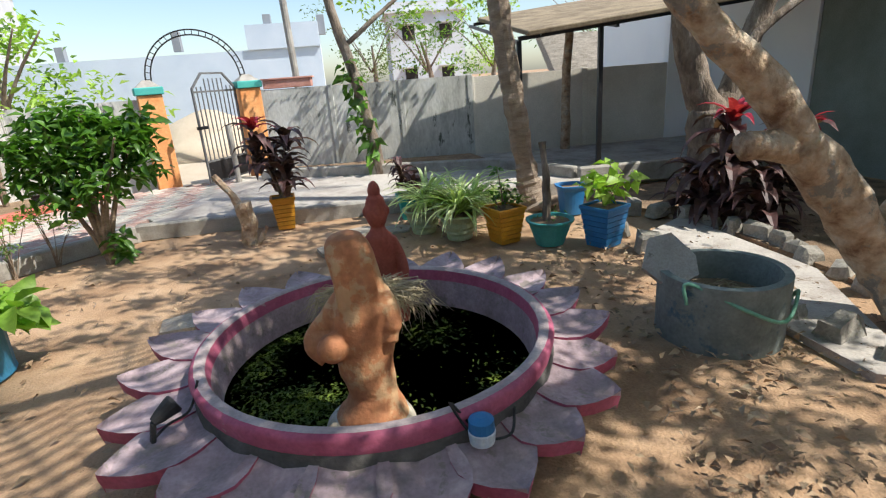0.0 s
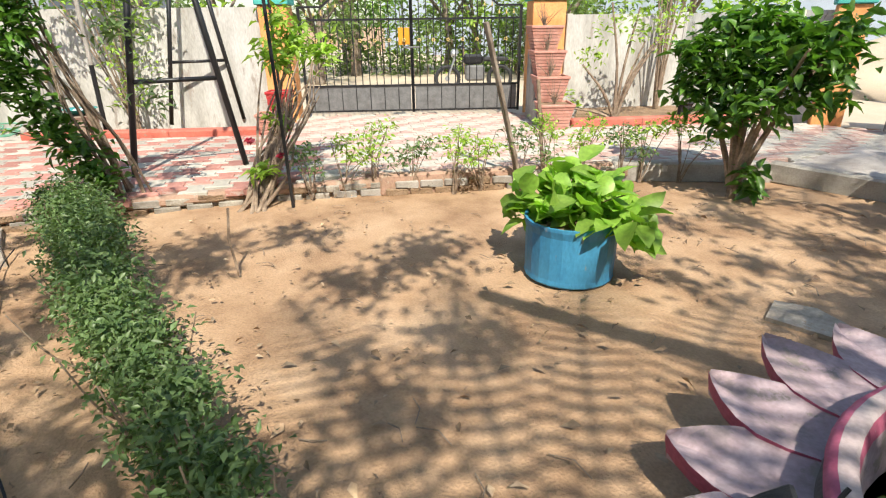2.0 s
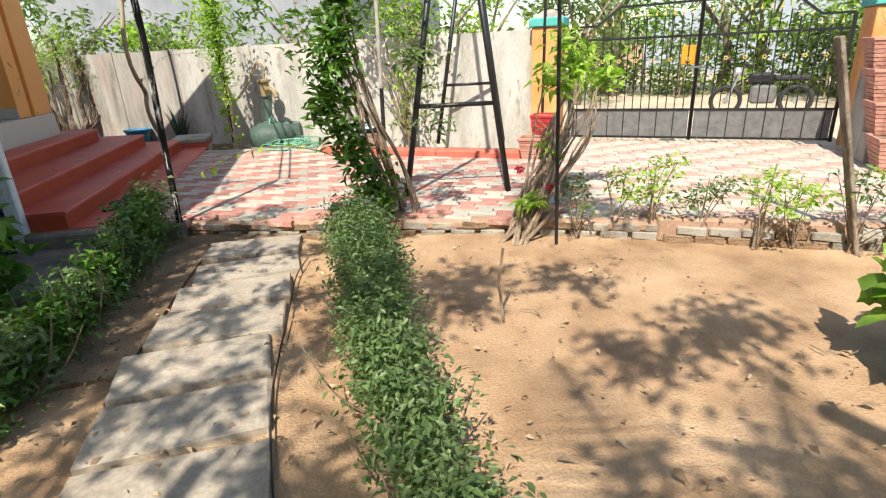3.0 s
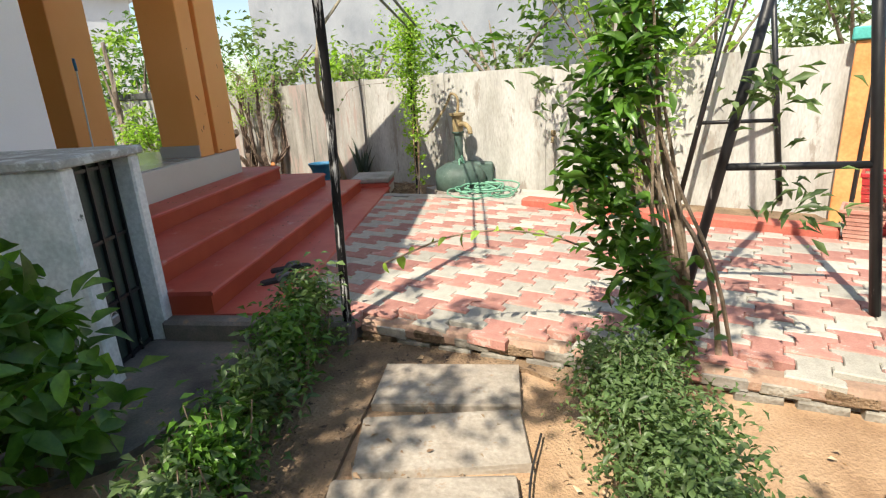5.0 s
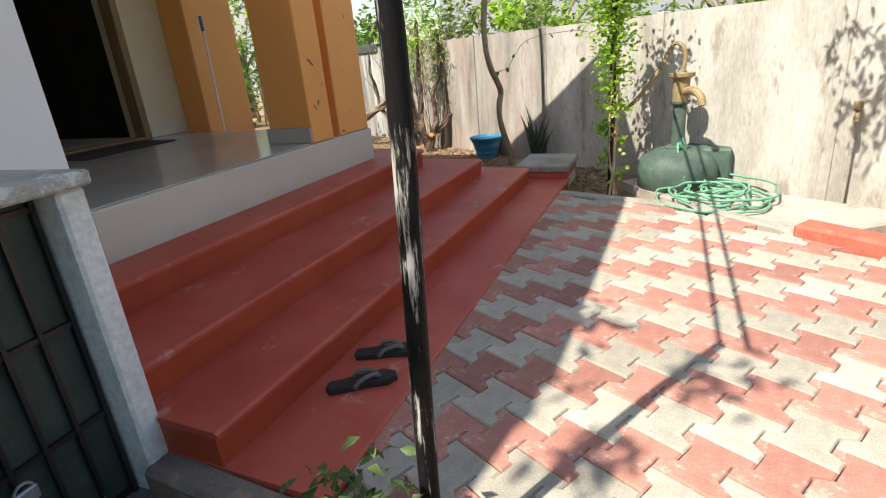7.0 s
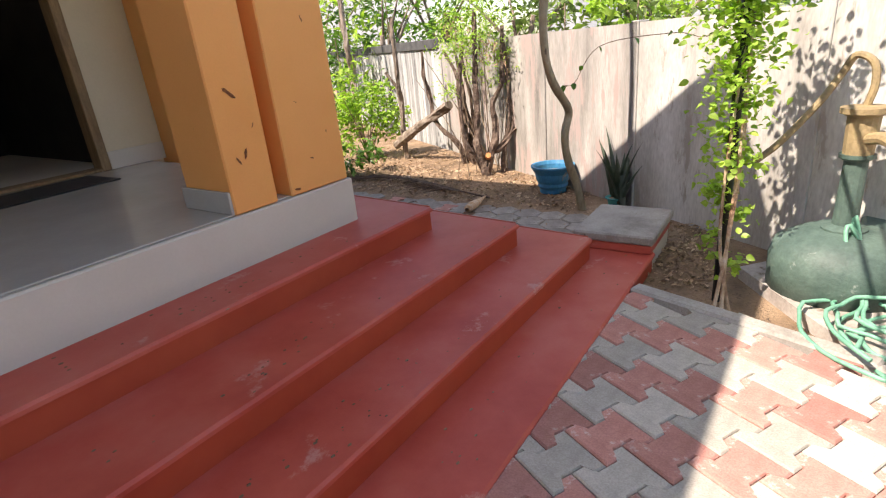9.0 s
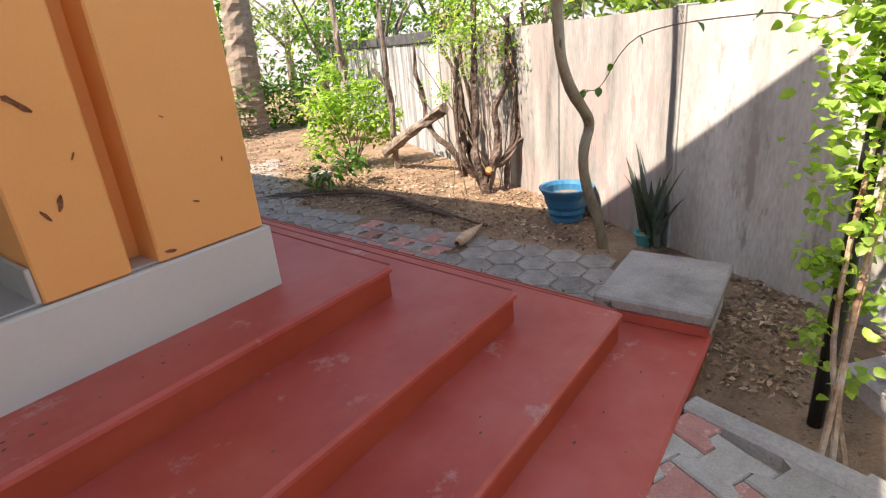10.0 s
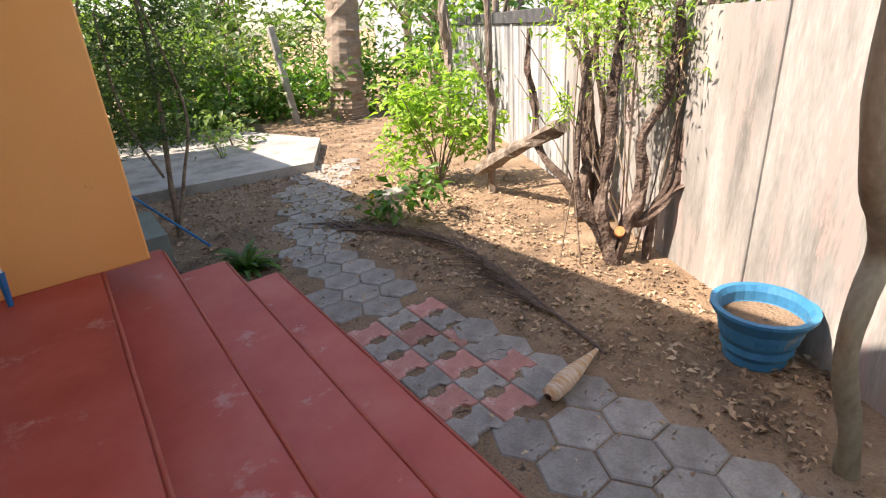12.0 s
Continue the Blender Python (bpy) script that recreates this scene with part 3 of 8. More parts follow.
prism(bm, [(-6.4, -2.0), (-6.28, -1.12), (-5.9, -1.15), (-5.1, -1.5), (-4.6, -2.2), (-4.6, -3.3), (-7.0, -3.3)], -0.1, 0.03)
structure("pavement", bm, DARKCEM, "dirty cement floor in front of the white storage box, darkened in colour for shade")
bm = bm_new()
bar(bm, (-6.36, -2.0, 0.08), (-6.28, -0.68, 0.08), 0.14, 0.17, 0.02)
structure("kerb", bm, DARKCEM, "cement kerb at the foot of the red steps")
bm = bm_new()
for a, b in zip(PAVE_EDGE[:3], PAVE_EDGE[1:4]):
    bar(bm, (*a, 0.085), (*b, 0.085), 0.13, 0.1, 0.03)
structure("kerb", bm, EDGE, "worn reddish cement edge of the paving")
bm = bm_new()
for a, b in (((-10.52, -1.27), (-10.15, -0.02)), ((-10.15, -0.02), (-9.62, 0.62))):
    bar(bm, (*a, 0.09), (*b, 0.09), 0.11, 0.16, 0.015)
structure("kerb", bm, CONC, "low cement kerb between paving and soil")
bm = bm_new()
prism(bm, [(-10.1, 0.05), (-9.6, 0.7), (-10.25, 1.6), (-11.1, 0.15), (-11.6, -0.4), (-11.2, -0.75)], 0.0, 0.11)
structure("pavement", bm, PATHC, "cement apron round the hand pump")
bm = bm_new()
for a, b in (((-9.6, 0.64), (-8.5, 2.2)), ((-8.5, 2.2), (-7.85, 3.2))):
    bar(bm, (*a, 0.12), (*b, 0.12), 0.2, 0.24, 0.02)
structure("kerb", bm, REDBRK, "red painted border along the wall bed")
bm = bm_new()
bar(bm, (-5.45, 6.7, 0.16), (-4.05, 8.9, 0.16), 0.14, 0.2, 0.02)
structure("kerb", bm, REDBRK, "red brick border of the corner bed")
bm = bm_new()
prism(bm, [(-5.5, 6.8), (-4.05, 9.0), (-4.1, 9.4), (-5.35, 9.4), (-6.3, 7.9)], 0.05, 0.2)
structure("soil_bed", bm, SOIL, "corner bed of dry soil inside the boundary wall")
bm = bm_new()
for a, b in (((-1.72, 9.35), (2.2, 8.15)), ((2.2, 8.15), (2.9, 6.8)), ((2.9, 6.72), (6.2, 6.72))):
    bar(bm, (*a, 0.17), (*b, 0.17), 0.12, 0.28, 0.02)
structure("kerb", bm, CONC, "weathered cement kerb of the north wall bed")
bm = bm_new()
prism(bm, [(-1.7, 9.4), (2.2, 8.2), (2.0, 9.6), (-1.6, 10.05)], 0.0, 0.22)
structure("soil_bed", bm, SOIL, "dry soil bed at the foot of the north wall")
bm = bm_new()
prism(bm, [(2.55, 4.4), (3.3, 4.9), (3.35, 3.2), (2.7, 1.8), (2.3, 1.2), (4, 0.6), (2.4, 0.4), (2.2, 1.6), (2.6, 2.9)][:4] + [(2.5, 1.9), (2.42, 3.2)], -0.05, 0.035)
structure("pavement", bm, PATHC, "dusty cement path edged with stones")
bm = bm_new()
for a, b in zip([(-2.76, 6.56), (0.5, 6.6)], [(0.5, 6.6), (3.2, 6.6)]):
    bar(bm, (*a, 0.075), (*b, 0.075), 0.14, 0.21, 0.02)
structure("kerb", bm, CONC, "mossy cement kerb between sand and path")
bm = bm_new()
bar(bm, (-4.9, 3.25, 0.075), (-3.78, 5.33, 0.075), 0.12, 0.21, 0.02)
structure("kerb", bm, EDGE, "rough worn brick kerb of the drive")
bm = bm_new()
bar(bm, (-3.78, 5.33, 0.075), (-2.76, 6.5, 0.075), 0.12, 0.21, 0.02)
structure("kerb", bm, CONC, "mossy cement kerb of the drive")


def wall_run(name, a, b, z1, thick, material, label, step=2.0, coping=False, z0=-0.1):
    """A wall of precast panels between posts."""
    a, b = Vector(a), Vector(b)
    d = b - a
    n = max(1, round(d.length / step))
    ang = math.atan2(d.y, d.x)
    m = Matrix.Translation((a.x, a.y, 0)) @ Matrix.Rotation(ang, 4, "Z")
    bm = bm_new()
    box(bm, 0, -thick / 2, z0, d.length, thick / 2, z1, m=m)
    wall = structure(name, bm, material, label)
    w = d.length / n
    for i in range(n + 1):
        bm = bm_new()
        off = 0.012 * noise.noise(Vector((i * 3.3, a.x, 0)))
        box(bm, i * w - 0.045, -thick / 2 - 0.02, z0, i * w + 0.045, thick / 2 + 0.02, z1 + 0.015 + off, 0.006, m=m)
        part("panel_post", bm, material, wall)
    if coping:
        bm = bm_new()
        box(bm, -0.02, -thick / 2 - 0.035, z1 - 0.07, d.length, thick / 2 + 0.035, z1 + 0.09, 0.01, m=m)
        part("coping", bm, MOULD, wall, "black moulded coping")
    return wall


MID = WEST[0].lerp(WEST[1], 0.6)
wall_run("wall_west", WEST[0], MID, 1.76, 0.09, WALLW, "whitewashed precast concrete boundary wall, stained and streaked", 1.9)
wall_run("wall_west", MID + (WEST[1] - MID) * 0.001, WEST[1], 1.76, 0.09, STREAK, "dirty streaked boundary wall with pinkish stains", 1.7)
wall_run("wall_west", WEST[1], WEST[2], 1.76, 0.09, STREAKG, "grey streaked boundary wall with a dark coping", 2.1, True)
wall_run("wall_north_west", (-6.5, 7.75), (-5.45, 9.3), 1.6, 0.1, WALLW, "sunlit white boundary wall beside the main gate", 2.0)
wall_run("wall_north_west", (-5.45, 9.3), (-3.5, 9.65), 1.6, 0.1, WALLG, "grey boundary wall beside the small gate", 2.0)
wall_run("wall_north", (-1.68, 10.1), (2.1, 9.9), 1.6, 0.12, WALLG, "grey stained cement boundary wall with dark patches", 1.3)
wall_run("wall_north", (2.13, 9.9), (6.4, 9.68), 1.56, 0.12, CREAMW, "pale washed wall behind the lean-to shed", 2.1)
bm = bm_new()
box(bm, 6.42, 6.9, -0.1, 6.62, 14, 3.75)
box(bm, 5.85, 9.62, 0, 6.4, 9.82, 3.2)
structure("wall_east", bm, WHITE, "tall white side wall of the neighbouring house")
bm = bm_new()
box(bm, 6.45, -3, -0.1, 6.65, 6.88, 3.75)
structure("wall_east", bm, GREENW, "shaded mossy green house wall")
bm = bm_new()
box(bm, 5.3, 3.0, 2.35, 6.4, 6.6, 2.47, 0.01)
structure("sunshade", bm, WHITE, "white concrete sunshade slab projecting from the wall")

# ---- the house: porch, steps, columns ----
LV = [0.17, 0.335, 0.5, 0.665]
FY = [-1.29, -1.66, -2.08, -2.6]
EX = [-11.13, -10.84, -10.52, -10.21]
SIDE = 0.075
for i in range(4):
    bm = bm_new()
    z0 = LV[i - 1] + 0.0 if i else -0.1
    y_in = -2.9 if i < 3 else -2.93
    lo, hi = (LV[i] - 0.03), LV[i]
    x0, x1, y0, y1 = EX[i], -6.4, (-5.58, -5.68, -5.8, -6.3)[i], FY[i]
    skew = 0.095 if i == 0 else 0.0
    dx = SIDE * (y1 - y0)
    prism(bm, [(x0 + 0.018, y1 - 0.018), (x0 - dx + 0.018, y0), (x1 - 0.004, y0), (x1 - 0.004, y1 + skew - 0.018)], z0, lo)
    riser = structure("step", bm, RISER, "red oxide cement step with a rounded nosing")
    bm = bm_new()
    # the tread: a slab with a worn, slightly wavy rounded nosing
    edge = [(x0 - dx, y0)] + [(x0 - dx * (1 - k / 14) + 0.004 * noise.noise(Vector((k * 0.9, i, 0))), y0 + (y1 - y0) * k / 14) for k in range(1, 14)]
    edge += [(x0, y1 - 0.012), (x0 + 0.012, y1)] + [(x0 + (x1 - x0) * k / 22, y1 + skew * k / 22 + 0.004 * noise.noise(Vector((k * 0.8, i, 5)))) for k in range(1, 22)] + [(x1, y1 + skew), (x1, y0)]
    lowv = [bm.verts.new((x, y, lo)) for x, y in edge]
    midv = [bm.verts.new((x, y, hi - 0.012)) for x, y in edge]
    cx, cy = (x0 + x1) / 2, (y0 + y1) / 2
    topv = [bm.verts.new((x + (0.012 if x < cx else -0.0), y - (0.012 if y > cy else 0), hi)) for x, y in edge]
    nn = len(edge)
    for ra, rb in ((lowv, midv), (midv, topv)):
        for k in range(nn):
            bm.faces.new((ra[k], ra[(k + 1) % nn], rb[(k + 1) % nn], rb[k]))
    bm.faces.new(topv[::-1])
    bm.faces.new(lowv)
    part("tread", bm, REDSTEP, riser, "dusty red tread, sky sheen painted into its paler colour")
    bm = bm_new()
    k8 = [(x0 - dx * f - 0.001 + 0.003 * noise.noise(Vector((f * 9, i, 2))), y1 + (y0 - y1) * f, hi - 0.006) for f in np.linspace(0.01, 0.99, 24)]
    tube(bm, k8, 0.0095, 6)
    part("nosing", bm, NOSING, riser, "worn paler nosing", smooth=True)
bm = bm_new()
box(bm, -9.81, -12.0, -0.1, -6.98, -2.95, 0.96, 0.01)
structure("plinth", bm, PLINTH, "grey painted plinth of the porch")
bm = bm_new()
box(bm, -10.2, -12.0, -0.1, -9.812, -5.6, 0.66)
structure("plinth", bm, PLINTH, "grey painted plinth at the side of the porch")
bm = bm_new()
box(bm, -9.79, -5.56, 0.961, -7.0, -2.98, 0.972, 0.004)
structure("floor", bm, TILE, "polished grey porch floor")
# corner column: two piers and a recess between them
bm = bm_new()
box(bm, -9.2, -3.4, 0.966, -8.91, -2.955, 3.42, 0.008)
box(bm, -9.775, -3.4, 0.966, -9.3, -2.955, 3.42, 0.008)
box(bm, -9.305, -3.36, 0.966, -9.195, -3.12, 3.42)
structure("column", bm, ORANGE, "bright orange painted double porch column with a groove")
rng = np.random.default_rng(12)
col = bpy.data.objects["column"]
for x, z, ln, an in ((-9.03, 1.6, 0.09, 40), (-9.0, 1.25, 0.05, 60), (-9.05, 1.28, 0.06, 110), (-9.6, 1.95, 0.04, 70), (-8.99, 2.1, 0.03, 80), (-9.5, 1.16, 0.03, 20), (-9.35, 1.0, 0.05, 10), (-9.13, 1.42, 0.03, 120), (-9.45, 1.5, 0.02, 30), (-9.65, 1.3, 0.025, 90)):
    bm = bm_new()
    n = 9
    ring = []
    for k in range(n):
        a = 2 * math.pi * k / n
        p = Vector((ln * 0.5 * math.cos(a), ln * 0.13 * math.sin(a) * rng.uniform(0.6, 1.4)))
        c, q = math.cos(radians(an)), math.sin(radians(an))
        ring.append(bm.verts.new((x + p.x * c - p.y * q, -2.951, z + p.x * q + p.y * c)))
    bm.faces.new(ring)
    part("paint_scrape", bm, CHIP, col, "dark brown scrape in the paint")
bm = bm_new()
box(bm, -8.908, -3.42, 0.973, -8.89, -2.96, 1.1, 0.004)
structure("baseboard", bm, TILE, "grey skirting round the column foot")
bm = bm_new()
box(bm, -10.64, -5.62, 0.66, -9.93, -5.2, 3.42, 0.01)
structure("column", bm, ORANGE, "bright orange painted rear column of the porch")
bm = bm_new()
box(bm, -9.928, -5.9, 0.974, -9.42, -5.56, 3.42)
structure("wall_porch", bm, CREAM, "cream wall beside the front door")
bm = bm_new()
box(bm, -8.3, -5.9, 0.974, -7.0, -5.56, 3.42)
box(bm, -9.42, -5.9, 3.05, -8.3, -5.56, 3.42)
structure("wall_porch", bm, CREAM, "cream wall round the front door")
bm = bm_new()
box(bm, -9.925, -5.558, 0.974, -9.425, -5.54, 1.13, 0.003)
structure("baseboard", bm, PLINTH, "grey skirting of the porch wall")
bm = bm_new()
box(bm, -9.42, -5.7, 0.974, -9.34, -5.53, 3.05, 0.006)
box(bm, -8.38, -5.7, 0.974, -8.3, -5.53, 3.05, 0.006)
box(bm, -9.34, -5.7, 2.97, -8.38, -5.53, 3.05, 0.006)
box(bm, -9.34, -5.7, 0.974, -8.38, -5.53, 1.0, 0.006)
frame_ob = structure("door_frame", bm, WOODF, "brown wooden frame of the open front door")
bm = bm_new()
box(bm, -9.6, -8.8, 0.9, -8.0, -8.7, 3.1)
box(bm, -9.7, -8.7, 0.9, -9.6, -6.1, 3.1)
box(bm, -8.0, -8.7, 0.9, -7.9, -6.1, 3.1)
structure("wall_hall", bm, DARK, "hall walls behind the open front door, coloured near-black for the unlit room")
bm = bm_new()
box(bm, -6.98, -12, -0.1, -2.0, -3.0, 3.42)
structure("wall_room", bm, WHITE, "white painted front room wall of the house")
bm = bm_new()
prism(bm, [(-10.62, -12), (-2.0, -12), (-2.0, -2.2), (-5.1, -1.75), (-10.62, -1.75)], 3.42, 3.56)
structure("ceiling", bm, WHITE, "flat concrete roof slab over the porch")
bm = bm_new()
box(bm, -2.0, -12, -0.1, 6.6, -3.6, 3.42)
structure("wall_south", bm, WHITE, "plain white wall closing the south side")
bm = bm_new()
box(bm, -10.2, -12, 0.66, -9.96, -6.12, 3.42)
structure("wall_side", bm, CREAM, "cream side wall of the house")
# inspection slab at the end of the lowest step
t = thing("inspection_cover", (-11.38, -1.6, 0), "grey cement slab cover on a red-edged brick box", "drain cover", turn=2)
bm = bm_new()
box(bm, -0.33, -0.27, 0.0, 0.33, 0.27, 0.24, 0.01)
part("base", bm, PLINTH, t)
bm = bm_new()
box(bm, -0.3, -0.285, 0.17, 0.345, 0.285, 0.235, 0.008)
part("red_band", bm, REDSTEP, t, "red oxide band")
bm = bm_new()
box(bm, -0.36, -0.3, 0.24, 0.36, 0.3, 0.31, 0.012)
part("cover_slab", bm, CONC, t)

# low slab and blocks behind the house
bm = bm_new()
prism(bm, [(-14.2, -10.1), (-13.3, -8.6), (-11.2, -8.9), (-10.2, -9.2), (-10.2, -12.5), (-13.2, -13.5)], -0.05, 0.15)
structure("pavement", bm, CONC, "raised cement platform with dark droppings behind the house")
bm = bm_new()
prism(bm, [(-11.0, -7.1), (-10.25, -7.1), (-10.25, -6.32), (-10.95, -6.32)], -0.05, 0.42)
structure("ledge", bm, GREENW, "mossy cement ledge beside the house wall")

# ---- pond with lotus rim ----
def ring(bm, profile):
    """An open turned band: no caps."""
    lathe(bm, profile, 56)
    bmesh.ops.delete(bm, geom=[f for f in bm.faces if len(f.verts) > 4], context="FACES")


PC = Vector((0.03, 2.52, 0))
t = thing("lotus_pond", PC, "round cement lily pond with faded pink and magenta lotus petals", "pond")
bm = bm_new()
ring(bm, [(0.94, -0.05), (0.935, 0.27), (0.92, 0.29)])
part("pond_wall", bm, PONDW, t, "cement outer wall, coloured dark for the shadow under the band", smooth=True)
bm = bm_new()
ring(bm, [(0.926, 0.285), (0.94, 0.35), (0.928, 0.37), (0.912, 0.376)])
part("outer_band", bm, MAGENTA, t, "worn magenta outer band", smooth=True)
bm = bm_new()
ring(bm, [(0.913, 0.3765), (0.872, 0.378), (0.862, 0.366)])
part("rim", bm, RIM, t, "worn pink-grey rim", smooth=True)
bm = bm_new()
ring(bm, [(0.863, 0.366), (0.848, 0.3)])
part("inner_band", bm, MAGENTA, t, "magenta inner slope", smooth=True)
bm = bm_new()
ring(bm, [(0.849, 0.3), (0.825, 0.17), (0.81, -0.04)])
part("inner_wall", bm, PINK, t, "stained inner wall", smooth=True)
bm = bm_new()
lathe(bm, [(0.0, 0.125), (0.822, 0.125)], 56)
part("water", bm, WATER, t, "dark green pond water", smooth=True)
rng = np.random.default_rng(5)
spots = []
for cx, cy, rx, ry, n in ((-0.42, -0.3, 0.2, 0.11, 2600), (-0.68, 0.2, 0.07, 0.2, 900), (-0.5, 0.5, 0.15, 0.07, 700), (-0.2, -0.52, 0.2, 0.08, 900), (0.32, 0.3, 0.14, 0.12, 450), (0.62, -0.3, 0.08, 0.14, 300)):
    q = rng.normal(size=(n, 2)) * [rx, ry] + [cx, cy]
    spots.append(q[np.hypot(q[:, 0], q[:, 1]) < 0.79])
spots = np.concatenate(spots)
spots = np.column_stack([spots, 0.118 + 0.014 * rng.random(len(spots))])
leaves("algae", spots, (0.012, 0.04), ALGAE, t, "ragged bright green floating algae", rng, 0.35, 0.0, 0.0, outward=rng.normal(size=(len(spots), 3)) * [3, 3, 0.5])


def petal_mesh(bm, a, r0, r1, w, z0, z1, lift=0.0):
    """One thick pointed lotus petal, in the direction a."""
    u, s = Vector((math.cos(a), math.sin(a), 0)), Vector((-math.sin(a), math.cos(a), 0))
    shape = [(0.0, 0.86), (0.2, 0.97), (0.4, 1.0), (0.58, 0.88), (0.76, 0.62), (0.91, 0.3), (1.0, 0.05)]
    top, low = [], []
    for f, k in shape:
        r = r0 + (r1 - r0) * f
        z = z0 + (z1 - z0) * f + lift * f * f
        row = [(-1, 0.0), (0, -0.03), (1, 0.0)]
        top.append([bm.verts.new(u * r + s * (w / 2 * k * q) + Vector((0, 0, z + dz))) for q, dz in row])
        low.append([bm.verts.new(u * (r - 0.015) + s * (w / 2 * k * 0.9 * q) + Vector((0, 0, z + dz - 0.075))) for q, dz in row])
    sides = []
    for i in range(len(shape) - 1):
        for j in range(2):
            bm.faces.new((top[i][j], top[i + 1][j], top[i + 1][j + 1], top[i][j + 1]))
            bm.faces.new((low[i][j + 1], low[i + 1][j + 1], low[i + 1][j], low[i][j]))
        sides.append(bm.faces.new((top[i][0], low[i][0], low[i + 1][0], top[i + 1][0])))
        sides.append(bm.faces.new((top[i][2], top[i + 1][2], low[i + 1][2], low[i][2])))
    sides.append(bm.faces.new((top[-1][0], low[-1][0], low[-1][1], top[-1][1])))
    sides.append(bm.faces.new((top[-1][1], low[-1][1], low[-1][2], top[-1][2])))
    for f in sides:
        f.material_index = 1


N_PETAL = 22
for i in range(N_PETAL):
    bm = bm_new()
    a = 2 * math.pi * i / N_PETAL - 0.02
    j = rng.uniform(-0.05, 0.05)
    petal_mesh(bm, a, 0.925, 1.35 + 0.11 * math.sin(a) - 0.03 * math.cos(a) + j * 0.7, 0.36, 0.252, 0.2 + 0.05 * math.sin(a), 0.05 + rng.uniform(-0.02, 0.03))
    part("petal", bm, [PINK, MAGENTA], t)

t = thing("pond_lamp", (-0.93, 1.96, 0.24), "small black plastic pond lamp lying on the petals", "lamp", turn=35)
bm = bm_new()
lathe(bm, [(0.02, 0), (0.03, 0.03), (0.045, 0.1), (0.04, 0.11), (0.0, 0.1)], 14)
ob = part("lamp_head", bm, RUBBER, t)
ob.matrix_basis = pose(0.0, 0.0, 0.09, 0, 65)
bm = bm_new()
bar(bm, (-0.02, 0, 0.0), (0.0, 0, 0.09), 0.03, 0.02, 0.004)
tube(bm, smooth_path([(-0.02, 0, 0.01), (0.06, 0.05, 0.02), (0.15, 0.02, 0.06), (0.22, 0.06, 0.16)]), 0.006, 6)
part("bracket", bm, RUBBER, t)
t = thing("pond_pump", (0.4, 1.6, 0.26), "blue and white plastic pump with cables on the petals", "pump", turn=30)
bm = bm_new()
lathe(bm, [(0.0, 0), (0.05, 0.0), (0.055, 0.05), (0.05, 0.055)], 16)
part("housing", bm, CLOTH, t)
bm = bm_new()
lathe(bm, [(0.052, 0.055), (0.05, 0.1), (0.02, 0.115), (0.0, 0.115)], 16)
part("cap", bm, BLUEP, t, "blue cap")
bm = bm_new()
tube(bm, smooth_path([(0, 0.04, 0.03), (-0.07, 0.1, 0.16), (-0.02, 0.02, 0.02), (0.1, -0.05, 0.0), (0.2, 0.02, 0.02), (0.28, 0.1, -0.02)]), 0.006, 6)
part("cable", bm, RUBBER, t)

# ---- statues, one plain mesh each ----


def figure(name, at, rows, material, label, seg=20):
    """rows: z, half width, half depth, sideways shift, forward shift."""
    bm = bm_new()
    rings = []
    for z, w, d, sx, sy in rows:
        rings.append([bm.verts.new((sx + w * math.cos(2 * math.pi * k / seg), sy + d * math.sin(2 * math.pi * k / seg), z)) for k in range(seg)])
    for a, b in zip(rings, rings[1:]):
        for k in range(seg):
            bm.faces.new((a[k], a[(k + 1) % seg], b[(k + 1) % seg], b[k]))
    bm.faces.new(rings[0][::-1])
    bm.faces.new(rings[-1])
    bmesh.ops.subdivide_edges(bm, edges=bm.edges, cuts=1, smooth=0.6)
    ob = link(name, bm, material, smooth=True)
    ob.matrix_basis = pose(*at)
    return tagged(ob, label, "statue")


FIG = [(0.0, 0.19, 0.17, -0.01, 0), (0.06, 0.175, 0.155, -0.005, 0), (0.12, 0.155, 0.135, 0, 0), (0.165, 0.12, 0.115, 0.008, 0), (0.21, 0.108, 0.1, 0.012, 0), (0.265, 0.112, 0.105, 0.008, 0), (0.32, 0.12, 0.11, -0.006, 0),
       (0.37, 0.122, 0.11, -0.005, 0), (0.42, 0.128, 0.11, 0.004, 0), (0.47, 0.135, 0.115, 0.006, 0), (0.52, 0.14, 0.12, 0.008, 0), (0.57, 0.142, 0.12, 0.012, 0), (0.62, 0.138, 0.115, 0.022, 0), (0.67, 0.112, 0.1, 0.026, 0),
       (0.71, 0.1, 0.095, 0.014, 0), (0.75, 0.102, 0.095, 0.002, 0), (0.8, 0.1, 0.097, -0.006, 0), (0.85, 0.1, 0.097, -0.014, 0), (0.9, 0.09, 0.09, -0.022, 0), (0.935, 0.068, 0.072, -0.026, 0), (0.952, 0.03, 0.035, -0.028, 0)]


def swell(bm, c, r, seg=14):
    """A rounded lump on a statue."""
    made = bmesh.ops.create_uvsphere(bm, u_segments=seg, v_segments=seg // 2 + 2, radius=1.0)
    for v in made["verts"]:
        v.co = Vector(c) + Vector((v.co.x * r[0], v.co.y * r[1], v.co.z * r[2]))


